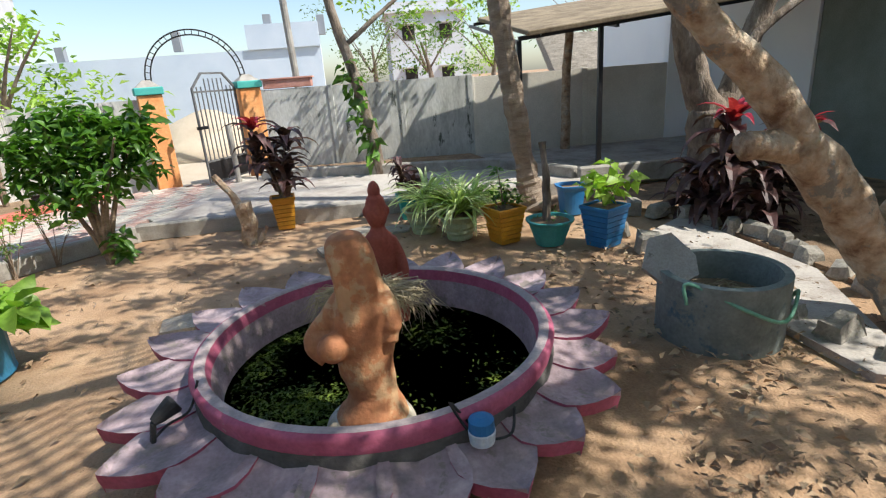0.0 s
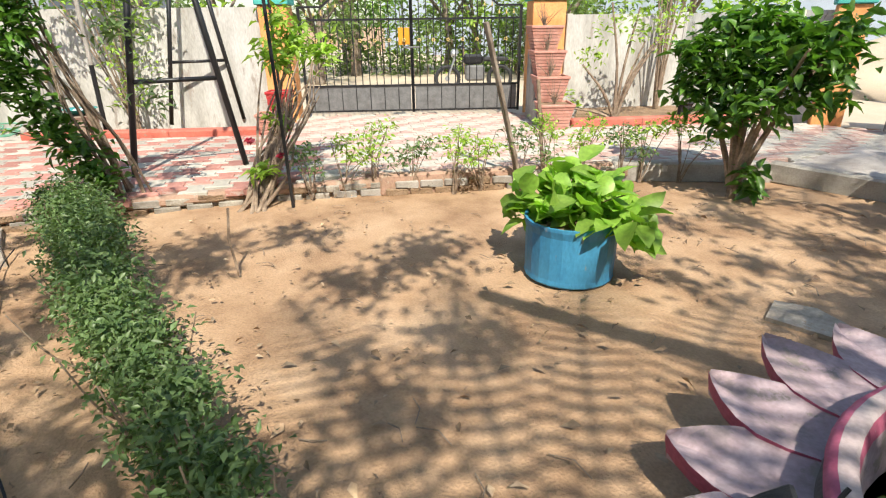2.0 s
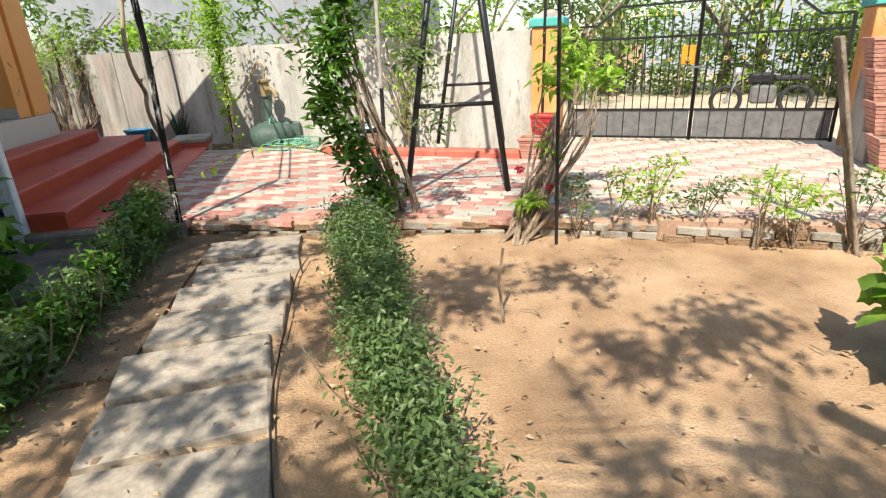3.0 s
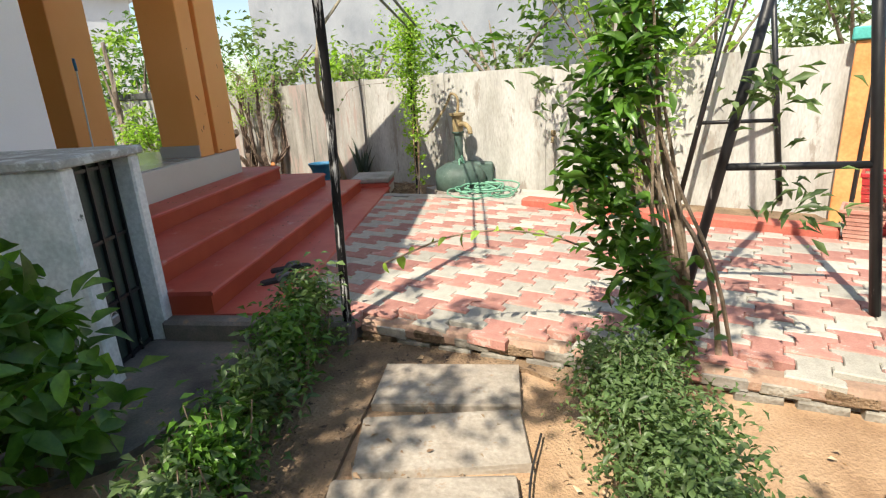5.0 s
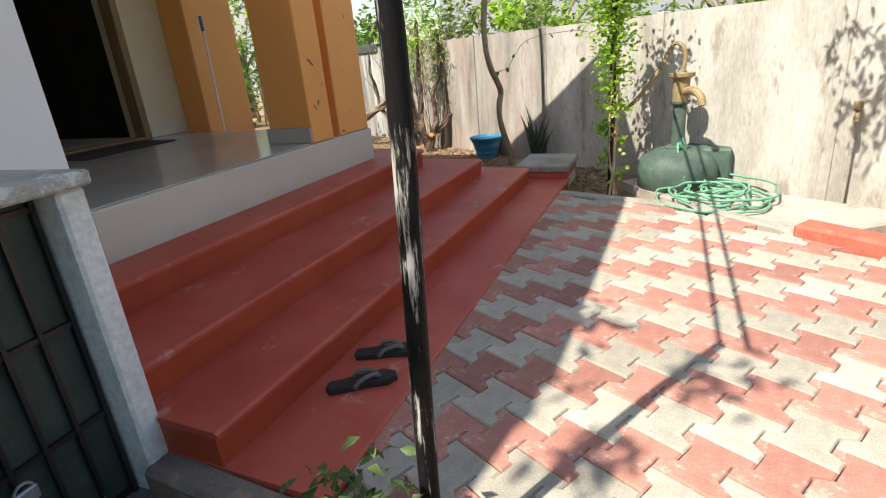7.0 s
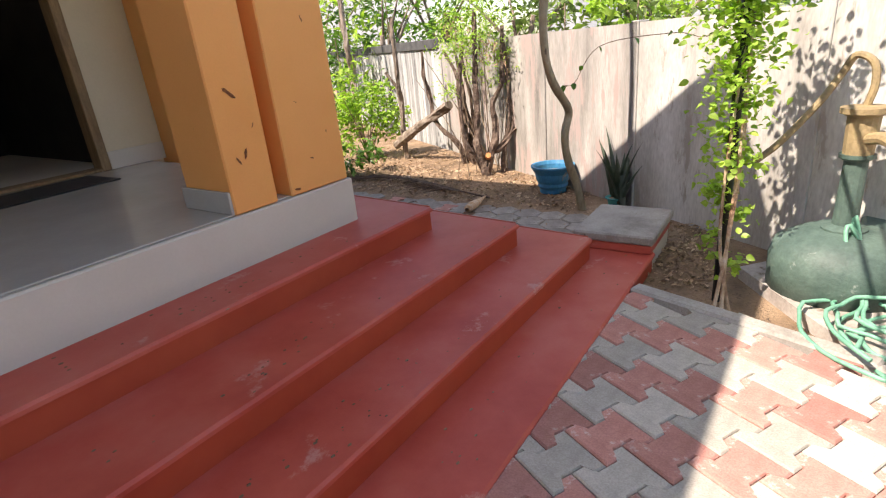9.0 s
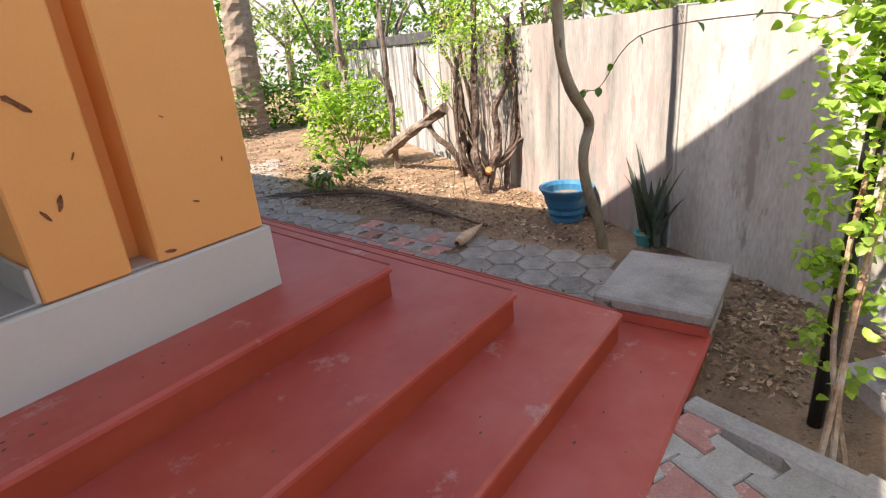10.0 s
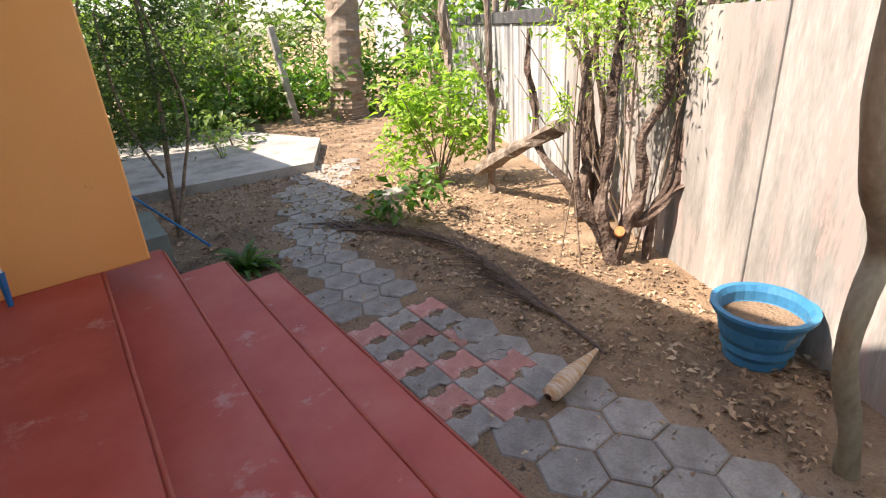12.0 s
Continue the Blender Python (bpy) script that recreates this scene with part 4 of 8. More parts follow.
def welded(ob, size):
    """Fuse the lumps of a statue into one closed skin."""
    mod = ob.modifiers.new("weld", "REMESH")
    mod.mode = "VOXEL"
    mod.voxel_size = size
    bpy.context.view_layer.update()
    fused = bpy.data.meshes.new_from_object(ob.evaluated_get(bpy.context.evaluated_depsgraph_get()))
    ob.modifiers.clear()
    ob.data = fused
    fused.polygons.foreach_set("use_smooth", [True] * len(fused.polygons))


STATUE_Y = 2.0
stat = figure("statue", (-0.02, STATUE_Y, 0.1), FIG, CLAY, "weathered terracotta statue standing in the lily pond", 26)
bm = bm_new()
bm.from_mesh(stat.data)
swell(bm, (-0.13, -0.075, 0.475), (0.066, 0.062, 0.066))
swell(bm, (-0.165, 0.0, 0.47), (0.07, 0.06, 0.07))
tube(bm, smooth_path([(-0.03, 0.04, 0.69), (-0.12, 0.01, 0.6), (-0.19, 0.02, 0.52), (-0.215, -0.0, 0.46), (-0.16, -0.03, 0.41)]), [0.05] * 6 + [0.046] * 8 + [0.042] * 7, 12, 0.15)
tube(bm, smooth_path([(0.1, -0.03, 0.68), (0.125, -0.07, 0.58), (0.11, -0.08, 0.48)]), [0.04] * 3 + [0.045] * 5 + [0.035] * 3, 12, 0.15)
for k in range(9):
    x = -0.075 + 0.017 * k
    tube(bm, [(x, -0.075 - 0.012 * math.sin(k), 0.86), (x * 1.1 + 0.005, -0.09 - 0.01 * math.cos(k), 0.74), (x * 1.2 + 0.01, -0.085, 0.62 + 0.03 * math.sin(2 * k))], [0.012, 0.014, 0.006], 6)
for v in bm.verts:
    v.co += v.co.normalized() * 0.006 * noise.noise(v.co * 14)
bm.to_mesh(stat.data)
bm.free()
welded(stat, 0.009)
bm = bm_new()
lathe(bm, [(0.235, 0.0), (0.215, 0.06), (0.2, 0.1), (0.17, 0.13)], 22, wob=0.05)
t = thing("pedestal", (-0.03, STATUE_Y, 0.06), "pale worn cement base of the statue in the pond", "pedestal")
part("base", bm, BASEC, t, smooth=True)
FIG2 = [(0.0, 0.15, 0.09, 0, 0), (0.1, 0.145, 0.09, 0, 0), (0.22, 0.12, 0.085, 0, 0), (0.32, 0.1, 0.08, 0, 0), (0.42, 0.095, 0.078, 0, 0), (0.52, 0.098, 0.075, 0, 0), (0.58, 0.085, 0.07, 0, 0), (0.615, 0.052, 0.05, 0, 0), (0.64, 0.042, 0.042, 0, 0),
        (0.665, 0.055, 0.055, 0, 0), (0.7, 0.068, 0.07, 0, 0), (0.75, 0.07, 0.072, 0, 0), (0.79, 0.06, 0.062, 0, 0), (0.82, 0.052, 0.054, 0, 0), (0.835, 0.036, 0.038, 0, 0), (0.87, 0.04, 0.04, 0, 0), (0.905, 0.028, 0.028, 0, 0), (0.925, 0.008, 0.008, 0, 0)]
stat = figure("statue", (0.1, 3.08, 0.13), FIG2, CLAYR, "small red clay statue on the far rim of the pond", 22)
bm = bm_new()
bm.from_mesh(stat.data)
for q in (-1, 1):
    tube(bm, smooth_path([(q * 0.075, 0, 0.56), (q * 0.12, -0.02, 0.44), (q * 0.13, -0.05, 0.32), (q * 0.06, -0.09, 0.3)]), 0.032, 10, 0.15)
    swell(bm, (q * 0.07, 0, 0.735), (0.014, 0.02, 0.03), 8)
bm.to_mesh(stat.data)
bm.free()
welded(stat, 0.009)
# dry roots hanging round the statue
t = thing("dry_roots", (0.02, 2.72, 0.26), "dry fibrous hanging roots of a plant behind the statue", "plant", kind="")
rng = np.random.default_rng(8)
bm = bm_new()
for k in range(800):
    a = rng.uniform(0, 2 * math.pi)
    r = rng.uniform(0.08, 0.34)
    top = Vector((rng.normal() * 0.05, rng.normal() * 0.03, rng.uniform(0.2, 0.3)))
    mid = Vector((math.cos(a) * r, math.sin(a) * r * 0.5, 0.2 + rng.uniform(-0.08, 0.08)))
    end = mid + Vector((math.cos(a) * 0.04 + rng.normal() * 0.04, rng.normal() * 0.03, -rng.uniform(0.04, 0.15)))
    tube(bm, [top, mid, end], [0.003, 0.0025, 0.0012], 3)
part("root_tangle", bm, ROOT, t, kind="stuff")

# ---- plant pots ----


def square_pot(name, at, w, h, material, label, turn=0, group=""):
    t = thing(name, at, label, "plant pot", group, turn)
    bm = bm_new()
    k = 0.7
    n = 7
    for i in range(n):
        z0, z1 = h * i / n, h * (i + 1) / n - 0.006
        a = w / 2 * (k + (1 - k) * i / n) + (0.004 if i % 2 else 0)
        b = w / 2 * (k + (1 - k) * (i + 1) / n)
        vs = []
        for z, r in ((z0, a), (z1, b)):
            vs.append([bm.verts.new((x * r, y * r, z)) for x, y in ((-1, -1), (1, -1), (1, 1), (-1, 1))])
        for q in range(4):
            bm.faces.new((vs[0][q], vs[0][(q + 1) % 4], vs[1][(q + 1) % 4], vs[1][q]))
        bm.faces.new(vs[1])
        bm.faces.new(vs[0][::-1])
    part("body", bm, material, t)
    bm = bm_new()
    box(bm, -w / 2 - 0.012, -w / 2 - 0.012, h - 0.004, w / 2 + 0.012, -w / 2 + 0.012, h + 0.03, 0.004)
    box(bm, -w / 2 - 0.012, w / 2 - 0.012, h - 0.004, w / 2 + 0.012, w / 2 + 0.012, h + 0.03, 0.004)
    box(bm, -w / 2 - 0.012, -w / 2 + 0.012, h - 0.004, -w / 2 + 0.012, w / 2 - 0.012, h + 0.03, 0.004)
    box(bm, w / 2 - 0.012, -w / 2 + 0.012, h - 0.004, w / 2 + 0.012, w / 2 - 0.012, h + 0.03, 0.004)
    part("rim", bm, material, t)
    bm = bm_new()
    box(bm, -w / 2 + 0.013, -w / 2 + 0.013, h, w / 2 - 0.013, w / 2 - 0.013, h + 0.008)
    part("soil", bm, SOIL, t)
    return t


def round_pot(name, at, r, h, material, label, base=0.7, group="", ribs=0.0, lip=0.02, sq=0.0, turn=0, soil=0.9):
    t = thing(name, at, label, "plant pot", group, turn)
    bm = bm_new()
    rb = r * base
    prof = [(rb, 0), (rb * 1.02, 0.01)]
    for i in range(1, 9):
        f = i / 9
        prof.append((rb + (r - rb) * f + ribs * math.sin(i * 2.6), h * f * 0.93))
    prof += [(r + lip, h * 0.95), (r + lip, h), (r - 0.005, h), (r - 0.02, h * 0.9), (r * 0.9, h * soil - 0.02)]
    lathe(bm, prof, 24, sq=sq)
    part("body", bm, material, t, smooth=False)
    bm = bm_new()
    lathe(bm, [(0, h * soil + 0.01), (r * 0.9, h * soil)], 20, wob=0.03, sq=sq)
    part("soil", bm, SOIL, t)
    return t


def dark_plant(at, scale, seed, red=True):
    rng = np.random.default_rng(seed)
    t = thing("cordyline_plant", at, "dark maroon cordyline with arching leaves" + (" and a crimson crown" if red else ""), "plant")
    bm = bm_new()
    tops = []
    for k in range(4):
        a = rng.uniform(0, 6.28)
        top = Vector((math.cos(a) * 0.14 * scale, math.sin(a) * 0.14 * scale, rng.uniform(0.2, 0.55) * scale))
        limb(bm, [(0, 0, -0.01), top * 0.5 + Vector((0, 0, 0.02)), top], 0.014, 0.008, 6)
        tops.append(top)
    part("stem", bm, WOODY, t)
    blades("foliage", [v + Vector((0, 0, rng.uniform(-0.3, 0.02) * scale)) for v in tops for _ in range(22)], 0.34 * scale, 0.075 * scale, L_DARKRED, t, "dark maroon leaves", rng, 1.0, 1.2, kind="stuff")
    if red:
        hi = max(tops, key=lambda v: v.z)
        blades("crown_leaves", [hi + Vector((0, 0, 0.07 * scale))] * 14, 0.24 * scale, 0.05 * scale, L_RED, t, "crimson young leaves", rng, 0.7, 1.0, kind="stuff")
    return t


def leafy(at, clumps, per, size, material, label, category="plant", name="potted_plant", seed=3, stems=5, ratio=0.5, stem_r=0.008, squash=0.85, droop=0.3, up=0.3, trunk=WOODY, full=False):
    rng = np.random.default_rng(seed)
    t = thing(name, at, label, category)
    for k in range(stems):
        bm = bm_new()
        c = clumps[k % len(clumps)]
        e = Vector((c[0], c[1], c[2])) + Vector(rng.normal(size=3)) * c[3] * 0.4
        mid = Vector((e.x * 0.35 + rng.normal() * 0.02, e.y * 0.35 + rng.normal() * 0.02, e.z * 0.5))
        limb(bm, [(rng.normal() * 0.01, rng.normal() * 0.01, -0.01), mid, e], stem_r, stem_r * 0.4, 6, k=3)
        part("stem", bm, trunk, t)
    leaves("foliage", blob_spots(rng, clumps, per, squash), size, material, t, "", rng, ratio, droop, up, full=full)
    return t


G = "potted plants in a row behind the pond"
square_pot("plant_pot", (-0.97, 6.36, 0), 0.27, 0.36, YELP, "square yellow ribbed plastic pot on the sand", 8, G)
dark_plant((-0.97, 6.36, 0.34), 1.4, 1)
round_pot("plant_pot", (0.55, 6.2, 0), 0.16, 0.3, CYANPL, "turquoise square-sided plant pot", 0.75, G, sq=0.6)
dark_plant((0.55, 6.2, 0.27), 0.85, 2, False)
round_pot("plant_pot", (0.62, 5.5, 0), 0.2, 0.27, PALEP, "pale green scalloped cement pot", 0.62, G, ribs=0.006, lip=0.03)
round_pot("plant_pot", (0.95, 5.12, 0), 0.2, 0.27, PALEP, "pale green scalloped cement pot with a spider plant", 0.62, G, ribs=0.006, lip=0.03)
for at, sd in (((0.95, 5.12, 0.25), 5), ((0.68, 5.5, 0.25), 6), ((1.15, 5.3, 0.2), 7)):
    t = thing("spider_plant", at, "spider plant with long pale striped arching leaves", "plant")
    blades("foliage", [(0, 0, 0)] * 110, 0.72, 0.032, L_SPIDER, t, "striped leaves", np.random.default_rng(sd), 0.75, 1.0, 7, kind="stuff")
square_pot("plant_pot", (1.36, 4.85, 0), 0.3, 0.33, YELP, "square yellow ribbed plastic pot, weathered", 20, G)
leafy((1.36, 4.85, 0.32), [(0, 0, 0.18, 0.14), (0.1, 0, 0.1, 0.1), (-0.03, 0.05, 0.4, 0.06)], 3500, (0.05, 0.1), L_BUSH, "small green shrub in a yellow pot", seed=11)
round_pot("plant_pot", (1.75, 4.62, 0), 0.21, 0.25, TEALPL, "teal round plastic pot", 0.62, G, sq=0.12)
t = thing("dead_stump", (1.73, 4.62, 0.2), "dark dried palm stem standing in a teal pot", "plant")
bm = bm_new()
path = limb(bm, [(0, 0, 0), (-0.01, 0, 0.35), (-0.04, 0.02, 0.78)], 0.04, 0.03, 9, 0.6)
part("trunk", bm, BARK, t)
leaves("foliage", blob_spots(np.random.default_rng(4), [(0, 0, 0.05, 0.14)], 3000), (0.03, 0.06), L_BUSH, t, "", None, 0.3)
square_pot("plant_pot", (2.2, 4.4, 0), 0.31, 0.36, BLUEP, "blue ribbed square plastic pot", 28, G)
leafy((2.2, 4.4, 0.33), [(0.02, 0, 0.2, 0.17), (0.18, -0.05, 0.3, 0.1), (-0.12, 0, 0.28, 0.1), (0.1, 0.1, 0.42, 0.07)], 1500, (0.09, 0.17), L_BRIGHT, "broad-leaved green plant in a blue pot", seed=12, ratio=0.65)
round_pot("plant_pot", (2.35, 5.6, 0.0), 0.15, 0.34, BLUEP, "small blue pot behind the palm trunk", 0.75, G, sq=0.5)
leafy((2.45, 5.1, 0.0), [(0, 0, 0.12, 0.18)], 1500, (0.05, 0.1), L_BUSH, "low green weeds behind the pots", seed=13)

# ---- blue drum with leafy plant ----
t = round_pot("blue_drum", (-2.6, 3.27, 0), 0.285, 0.38, BLUED, "cut faded blue plastic drum used as a planter, on the sand", 0.98, "", lip=0.012)
leafy((-2.6, 3.28, 0.37), [(0, 0, 0.1, 0.26), (-0.25, -0.1, 0.07, 0.16), (0.25, 0.05, 0.07, 0.18), (0.05, 0.1, 0.16, 0.2), (-0.15, 0.1, 0.16, 0.16), (0.36, 0.15, 0.0, 0.1), (-0.34, -0.15, 0.02, 0.1)], 1500, (0.12, 0.21), L_BROAD, "lush light green broad-leaved plant spilling over the drum", name="broad_leaf_plant", seed=21, stems=9, ratio=0.7, droop=0.5, full=True)

# ---- concrete tank ----
t = thing("cement_tank", (2.11, 2.6, 0), "round open cement water tank with stained blue and green walls", "water tank")
bm = bm_new()
lathe(bm, [(0.36, -0.02), (0.365, 0.4), (0.365, 0.41), (0.315, 0.41), (0.31, 0.2)], 36, wob=0.02)
bmesh.ops.delete(bm, geom=[f for f in bm.faces if len(f.verts) > 4], context="FACES")
part("tank_wall", bm, WELL, t)
bm = bm_new()
lathe(bm, [(0, 0.24), (0.318, 0.22)], 24, wob=0.04)
part("soil", bm, SOIL, t)
leaves("litter", blob_spots(np.random.default_rng(4), [(0.03, 0, 0.26, 0.16)], 4500, 0.15), (0.04, 0.09), ROOT, t, "dry roots and leaves", None, 0.12)
t = thing("broken_slab", (1.82, 2.74, 0.385), "broken piece of grey cement slab resting on the tank rim", "slab")
bm = bm_new()
prism(bm, [(-0.12, -0.1), (0.06, -0.19), (0.2, -0.06), (0.16, 0.06), (0.0, 0.17), (-0.12, 0.1)], -0.014, 0.03)
ob = part("slab", bm, CONC, t)
ob.matrix_basis = pose(0, 0, 0.07, 50, 12, -28)
t = thing("hose", (2.11, 2.6, 0), "green garden hose draped over the tank rim", "hose")
bm = bm_new()
tube(bm, smooth_path([(-0.35, -0.2, 0.3), (-0.33, -0.17, 0.415), (-0.1, -0.36, 0.3), (0.12, -0.39, 0.22), (0.33, -0.22, 0.3), (0.4, -0.1, 0.2), (0.42, -0.05, 0.04)]), 0.011, 8)
part("tube", bm, HOSE, t, smooth=True)

# ---- tree stump ----
t = thing("tree_stump", (-1.28, 5.78, 0), "cut forked tree stump with pale sawn tops", "stump")
bm = bm_new()
limb(bm, [(0, 0, -0.02), (0.0, 0, 0.2), (-0.02, 0, 0.48)], 0.1, 0.085, 10, 0.5)
limb(bm, [(-0.03, 0, 0.3), (-0.1, -0.02, 0.55), (-0.27, 0.03, 0.78)], 0.045, 0.035, 8, 0.4)
limb(bm, [(0.05, 0, -0.02), (0.12, -0.04, 0.06), (0.2, -0.06, 0.2)], 0.04, 0.02, 8, 0.5)
part("trunk", bm, BARKL, t)

# ---- bush near the small gate ----
t = leafy((-2.7, 5.66, 0), [(0, 0, 1.22, 0.4), (-0.34, -0.05, 1.15, 0.34), (0.36, 0.05, 1.2, 0.34), (0.1, -0.1, 0.88, 0.32), (-0.48, 0, 0.92, 0.24), (0.52, 0.1, 1.38, 0.2), (0, 0.1, 1.48, 0.24), (-0.3, 0, 1.42, 0.2), (0.55, 0.05, 0.95, 0.2), (-0.62, 0, 1.22, 0.16), (-0.2, -0.1, 0.7, 0.2), (0.12, 0, 0.2, 0.13), (0.15, 0, 0.1, 0.1)],
          2300, (0.09, 0.18), L_BUSH, "dense round garden bush with glossy dark green leaves", "bush", "bush", 31, 8, 0.42, 0.034, 0.85, full=True)
# ---- orange tree etc. near the gate, left bed ----
leafy((-5.35, 7.55, 0.15), [(0.25, 0.3, 1.2, 0.38), (-0.3, -0.3, 0.9, 0.25), (0.1, 0.2, 1.55, 0.3), (0.45, 0.5, 1.45, 0.3), (-0.1, -0.2, 1.3, 0.25), (-0.5, -0.5, 0.3, 0.25)], 800, (0.06, 0.12), L_BRIGHT, "thin light green shrub in the corner bed", "bush", "bush", 32, 7, 0.42, 0.028)
round_pot("plant_pot", (-4.7, 8.3, 0.19), 0.1, 0.22, RUBBER, "small black plastic pot on the corner bed", 0.85)

# ---- gates ----


def gate_pillar(at, w, h, label, turn=0):
    t = thing("gate_pillar", at, label, "gate pillar", turn=turn)
    bm = bm_new()
    box(bm, -w / 2, -w / 2, -0.2, w / 2, w / 2, h - 0.2, 0.01)
    part("shaft", bm, ORANGED, t, "orange and ochre painted shaft")
    bm = bm_new()
    box(bm, -w / 2 - 0.035, -w / 2 - 0.035, h - 0.2, w / 2 + 0.035, w / 2 + 0.035, h - 0.08, 0.012)
    part("band", bm, TEALP, t, "teal band")
    bm = bm_new()
    vs = [bm.verts.new((x * w * 0.5, y * w * 0.5, h - 0.08)) for x, y in ((-1, -1), (1, -1), (1, 1), (-1, 1))]
    top = [bm.verts.new((x * w * 0.16, y * w * 0.16, h + 0.03)) for x, y in ((-1, -1), (1, -1), (1, 1), (-1, 1))]
    bm.faces.new(top)
    for i in range(4):
        bm.faces.new((vs[i], vs[(i + 1) % 4], top[(i + 1) % 4], top[i]))
    part("cap", bm, CONC, t, "worn cement cap")
    return t


GL, GR = Vector((-3.3, 9.5)), Vector((-1.86, 10.12))
ga = math.degrees(math.atan2((GR - GL).y, (GR - GL).x))
gate_pillar((*GL, 0), 0.36, 1.86, "square orange gate pillar with a teal band", ga)
gate_pillar((*GR, 0), 0.36, 1.86, "square orange gate pillar with a teal band", ga)
t = thing("gate_arch", (*((GL + GR) / 2), 0), "thin black metal arch over the small gate", "arch", turn=ga)
for r in (0.78, 0.70):
    bm = bm_new()
    tube(bm, [(r * math.cos(a), 0, 1.86 + r * 1.0 * math.sin(a)) for a in np.linspace(0, math.pi, 30)], 0.012, 6)
    part("arch_rail", bm, BLACKM, t)
for a in np.linspace(0.05, math.pi - 0.05, 22):
    bm = bm_new()
    tube(bm, [(0.7 * math.cos(a), 0, 1.86 + 0.7 * math.sin(a)), (0.78 * math.cos(a), 0, 1.86 + 0.78 * math.sin(a))], 0.007, 5)
    part("arch_rung", bm, BLACKM, t)


def picket(bm, x, z0, z1):
    bar(bm, (x, 0, z0), (x, 0, z1), 0.014, 0.014)


def small_gate(at, turn):
    t = thing("metal_gate", at, "narrow open grey metal gate leaf with vertical bars", "gate", turn=turn)
    w = 1.0
    bm = bm_new()
    for a, b in (((0, 0, 0.05), (0, 0, 1.55)), ((w, 0, 0.05), (w, 0, 1.55)), ((0, 0, 0.06), (w, 0, 0.06)), ((0, 0, 0.4), (w, 0, 0.4)), ((0, 0, 1.5), (w, 0, 1.5)),
                 ((0, 0, 1.55), (0.25, 0, 1.78)), ((w, 0, 1.55), (0.75, 0, 1.78)), ((0.25, 0, 1.78), (0.75, 0, 1.78))):
        bar(bm, a, b, 0.03, 0.03)
    part("gate_frame", bm, GREYM, t)
    bm = bm_new()
    box(bm, 0.02, -0.003, 0.07, w - 0.02, 0.003, 0.39)
    part("kick_plate", bm, BLACKM, t)
    for i in range(1, 10):
        bm = bm_new()
        x = w * i / 10
        picket(bm, x, 0.4, 1.5 + (0.2 if 2 < i < 8 else 0.08))
        part("bar", bm, GREYM, t)
    bm = bm_new()
    box(bm, w - 0.16, -0.03, 0.92, w + 0.04, 0.03, 0.97, 0.005)
    part("latch", bm, BLACKM, t)


small_gate((-2.05, 9.95, 0.15), math.degrees(math.atan2(-1.0, -0.5)))
t = thing("metal_post", (-2.1, 9.25, 0.15), "grey metal post beside the small gate", "post")
bm = bm_new()
tube(bm, [(0, 0, 0), (0, 0, 0.95)], 0.045, 10)
part("post", bm, CONC, t)

# main gate
MG0, MG1 = Vector((-8.87, 4.35)), Vector((-6.93, 7.15))
mang = math.degrees(math.atan2((MG1 - MG0).y, (MG1 - MG0).x))
gate_pillar((-9.0, 4.05, 0), 0.42, 1.98, "square orange main gate pillar with a teal band", mang)
gate_pillar((-6.68, 7.42, 0), 0.5, 2.0, "square orange main gate pillar with a teal band", mang)


def main_leaf(at, turn, w, flip):
    t = thing("main_gate_leaf", at, "tall black metal gate leaf with gold ornaments", "gate", "main gate leaves", turn)
    z = [0.05, 0.42, 1.05, 1.42]
    f = (lambda x: w - x) if flip else (lambda x: x)
    bm = bm_new()
    bar(bm, (0, 0, 0.03), (0, 0, 1.6 if not flip else 1.85), 0.04, 0.04)
    bar(bm, (w, 0, 0.03), (w, 0, 1.85 if not flip else 1.6), 0.04, 0.04)
    for q in (0.06, 0.45, 1.42):
        bar(bm, (0, 0, q), (w, 0, q), 0.03, 0.03)
    for a, b in (((0, 1.6), (0.35, 1.6)), ((0.35, 1.6), (0.65, 1.83)), ((0.65, 1.83), (w, 1.85))):
        bar(bm, (f(a[0]), 0, a[1]), (f(b[0]), 0, b[1]), 0.03, 0.03)
    part("gate_frame", bm, BLACKM, t)
    bm = bm_new()
    box(bm, 0.03, -0.004, 0.075, w - 0.03, 0.004, 0.435)
    part("kick_plate", bm, GREYM, t, "grey sheet kick plate")
    n = 15
    for i in range(1, n):
        x = f(w * i / n)
        bm = bm_new()
        top = 1.42 + (0.05 if i < 4 else 0.16 if i < 6 else 0.26)
        picket(bm, x, 0.45, top)
        picket(bm, x, 0.075, 0.42) if i % 2 else None
        part("bar", bm, BLACKM, t)
        bm = bm_new()
        lathe(bm, [(0.0, 0), (0.017, 0.02), (0.009, 0.04), (0.0, 0.1)], 5, (x, 0, top))
        part("spear_tip", bm, GOLD, t, "gold spear tip")
        if i % 2 == 0:
            bm = bm_new()
            for k in range(5):
                a = k * 2 * math.pi / 5
                box(bm, x + 0.02 * math.cos(a) - 0.009, -0.012, 1.12 + 0.02 * math.sin(a) - 0.009, x + 0.02 * math.cos(a) + 0.009, 0.012, 1.12 + 0.02 * math.sin(a) + 0.009, 0.003)
            part("flower_ornament", bm, GOLD, t, "gold flower ornament")
    return t


half = (MG1 - MG0).length / 2 - 0.01
leafA = main_leaf((*MG0, 0.15), mang, half, False)
mid = (MG0 + MG1) / 2
leafB = main_leaf((*mid, 0.15), mang, half, True)
bm = bm_new()
box(bm, half - 0.2, 0.024, 1.05, half - 0.02, 0.034, 1.3, 0.004)
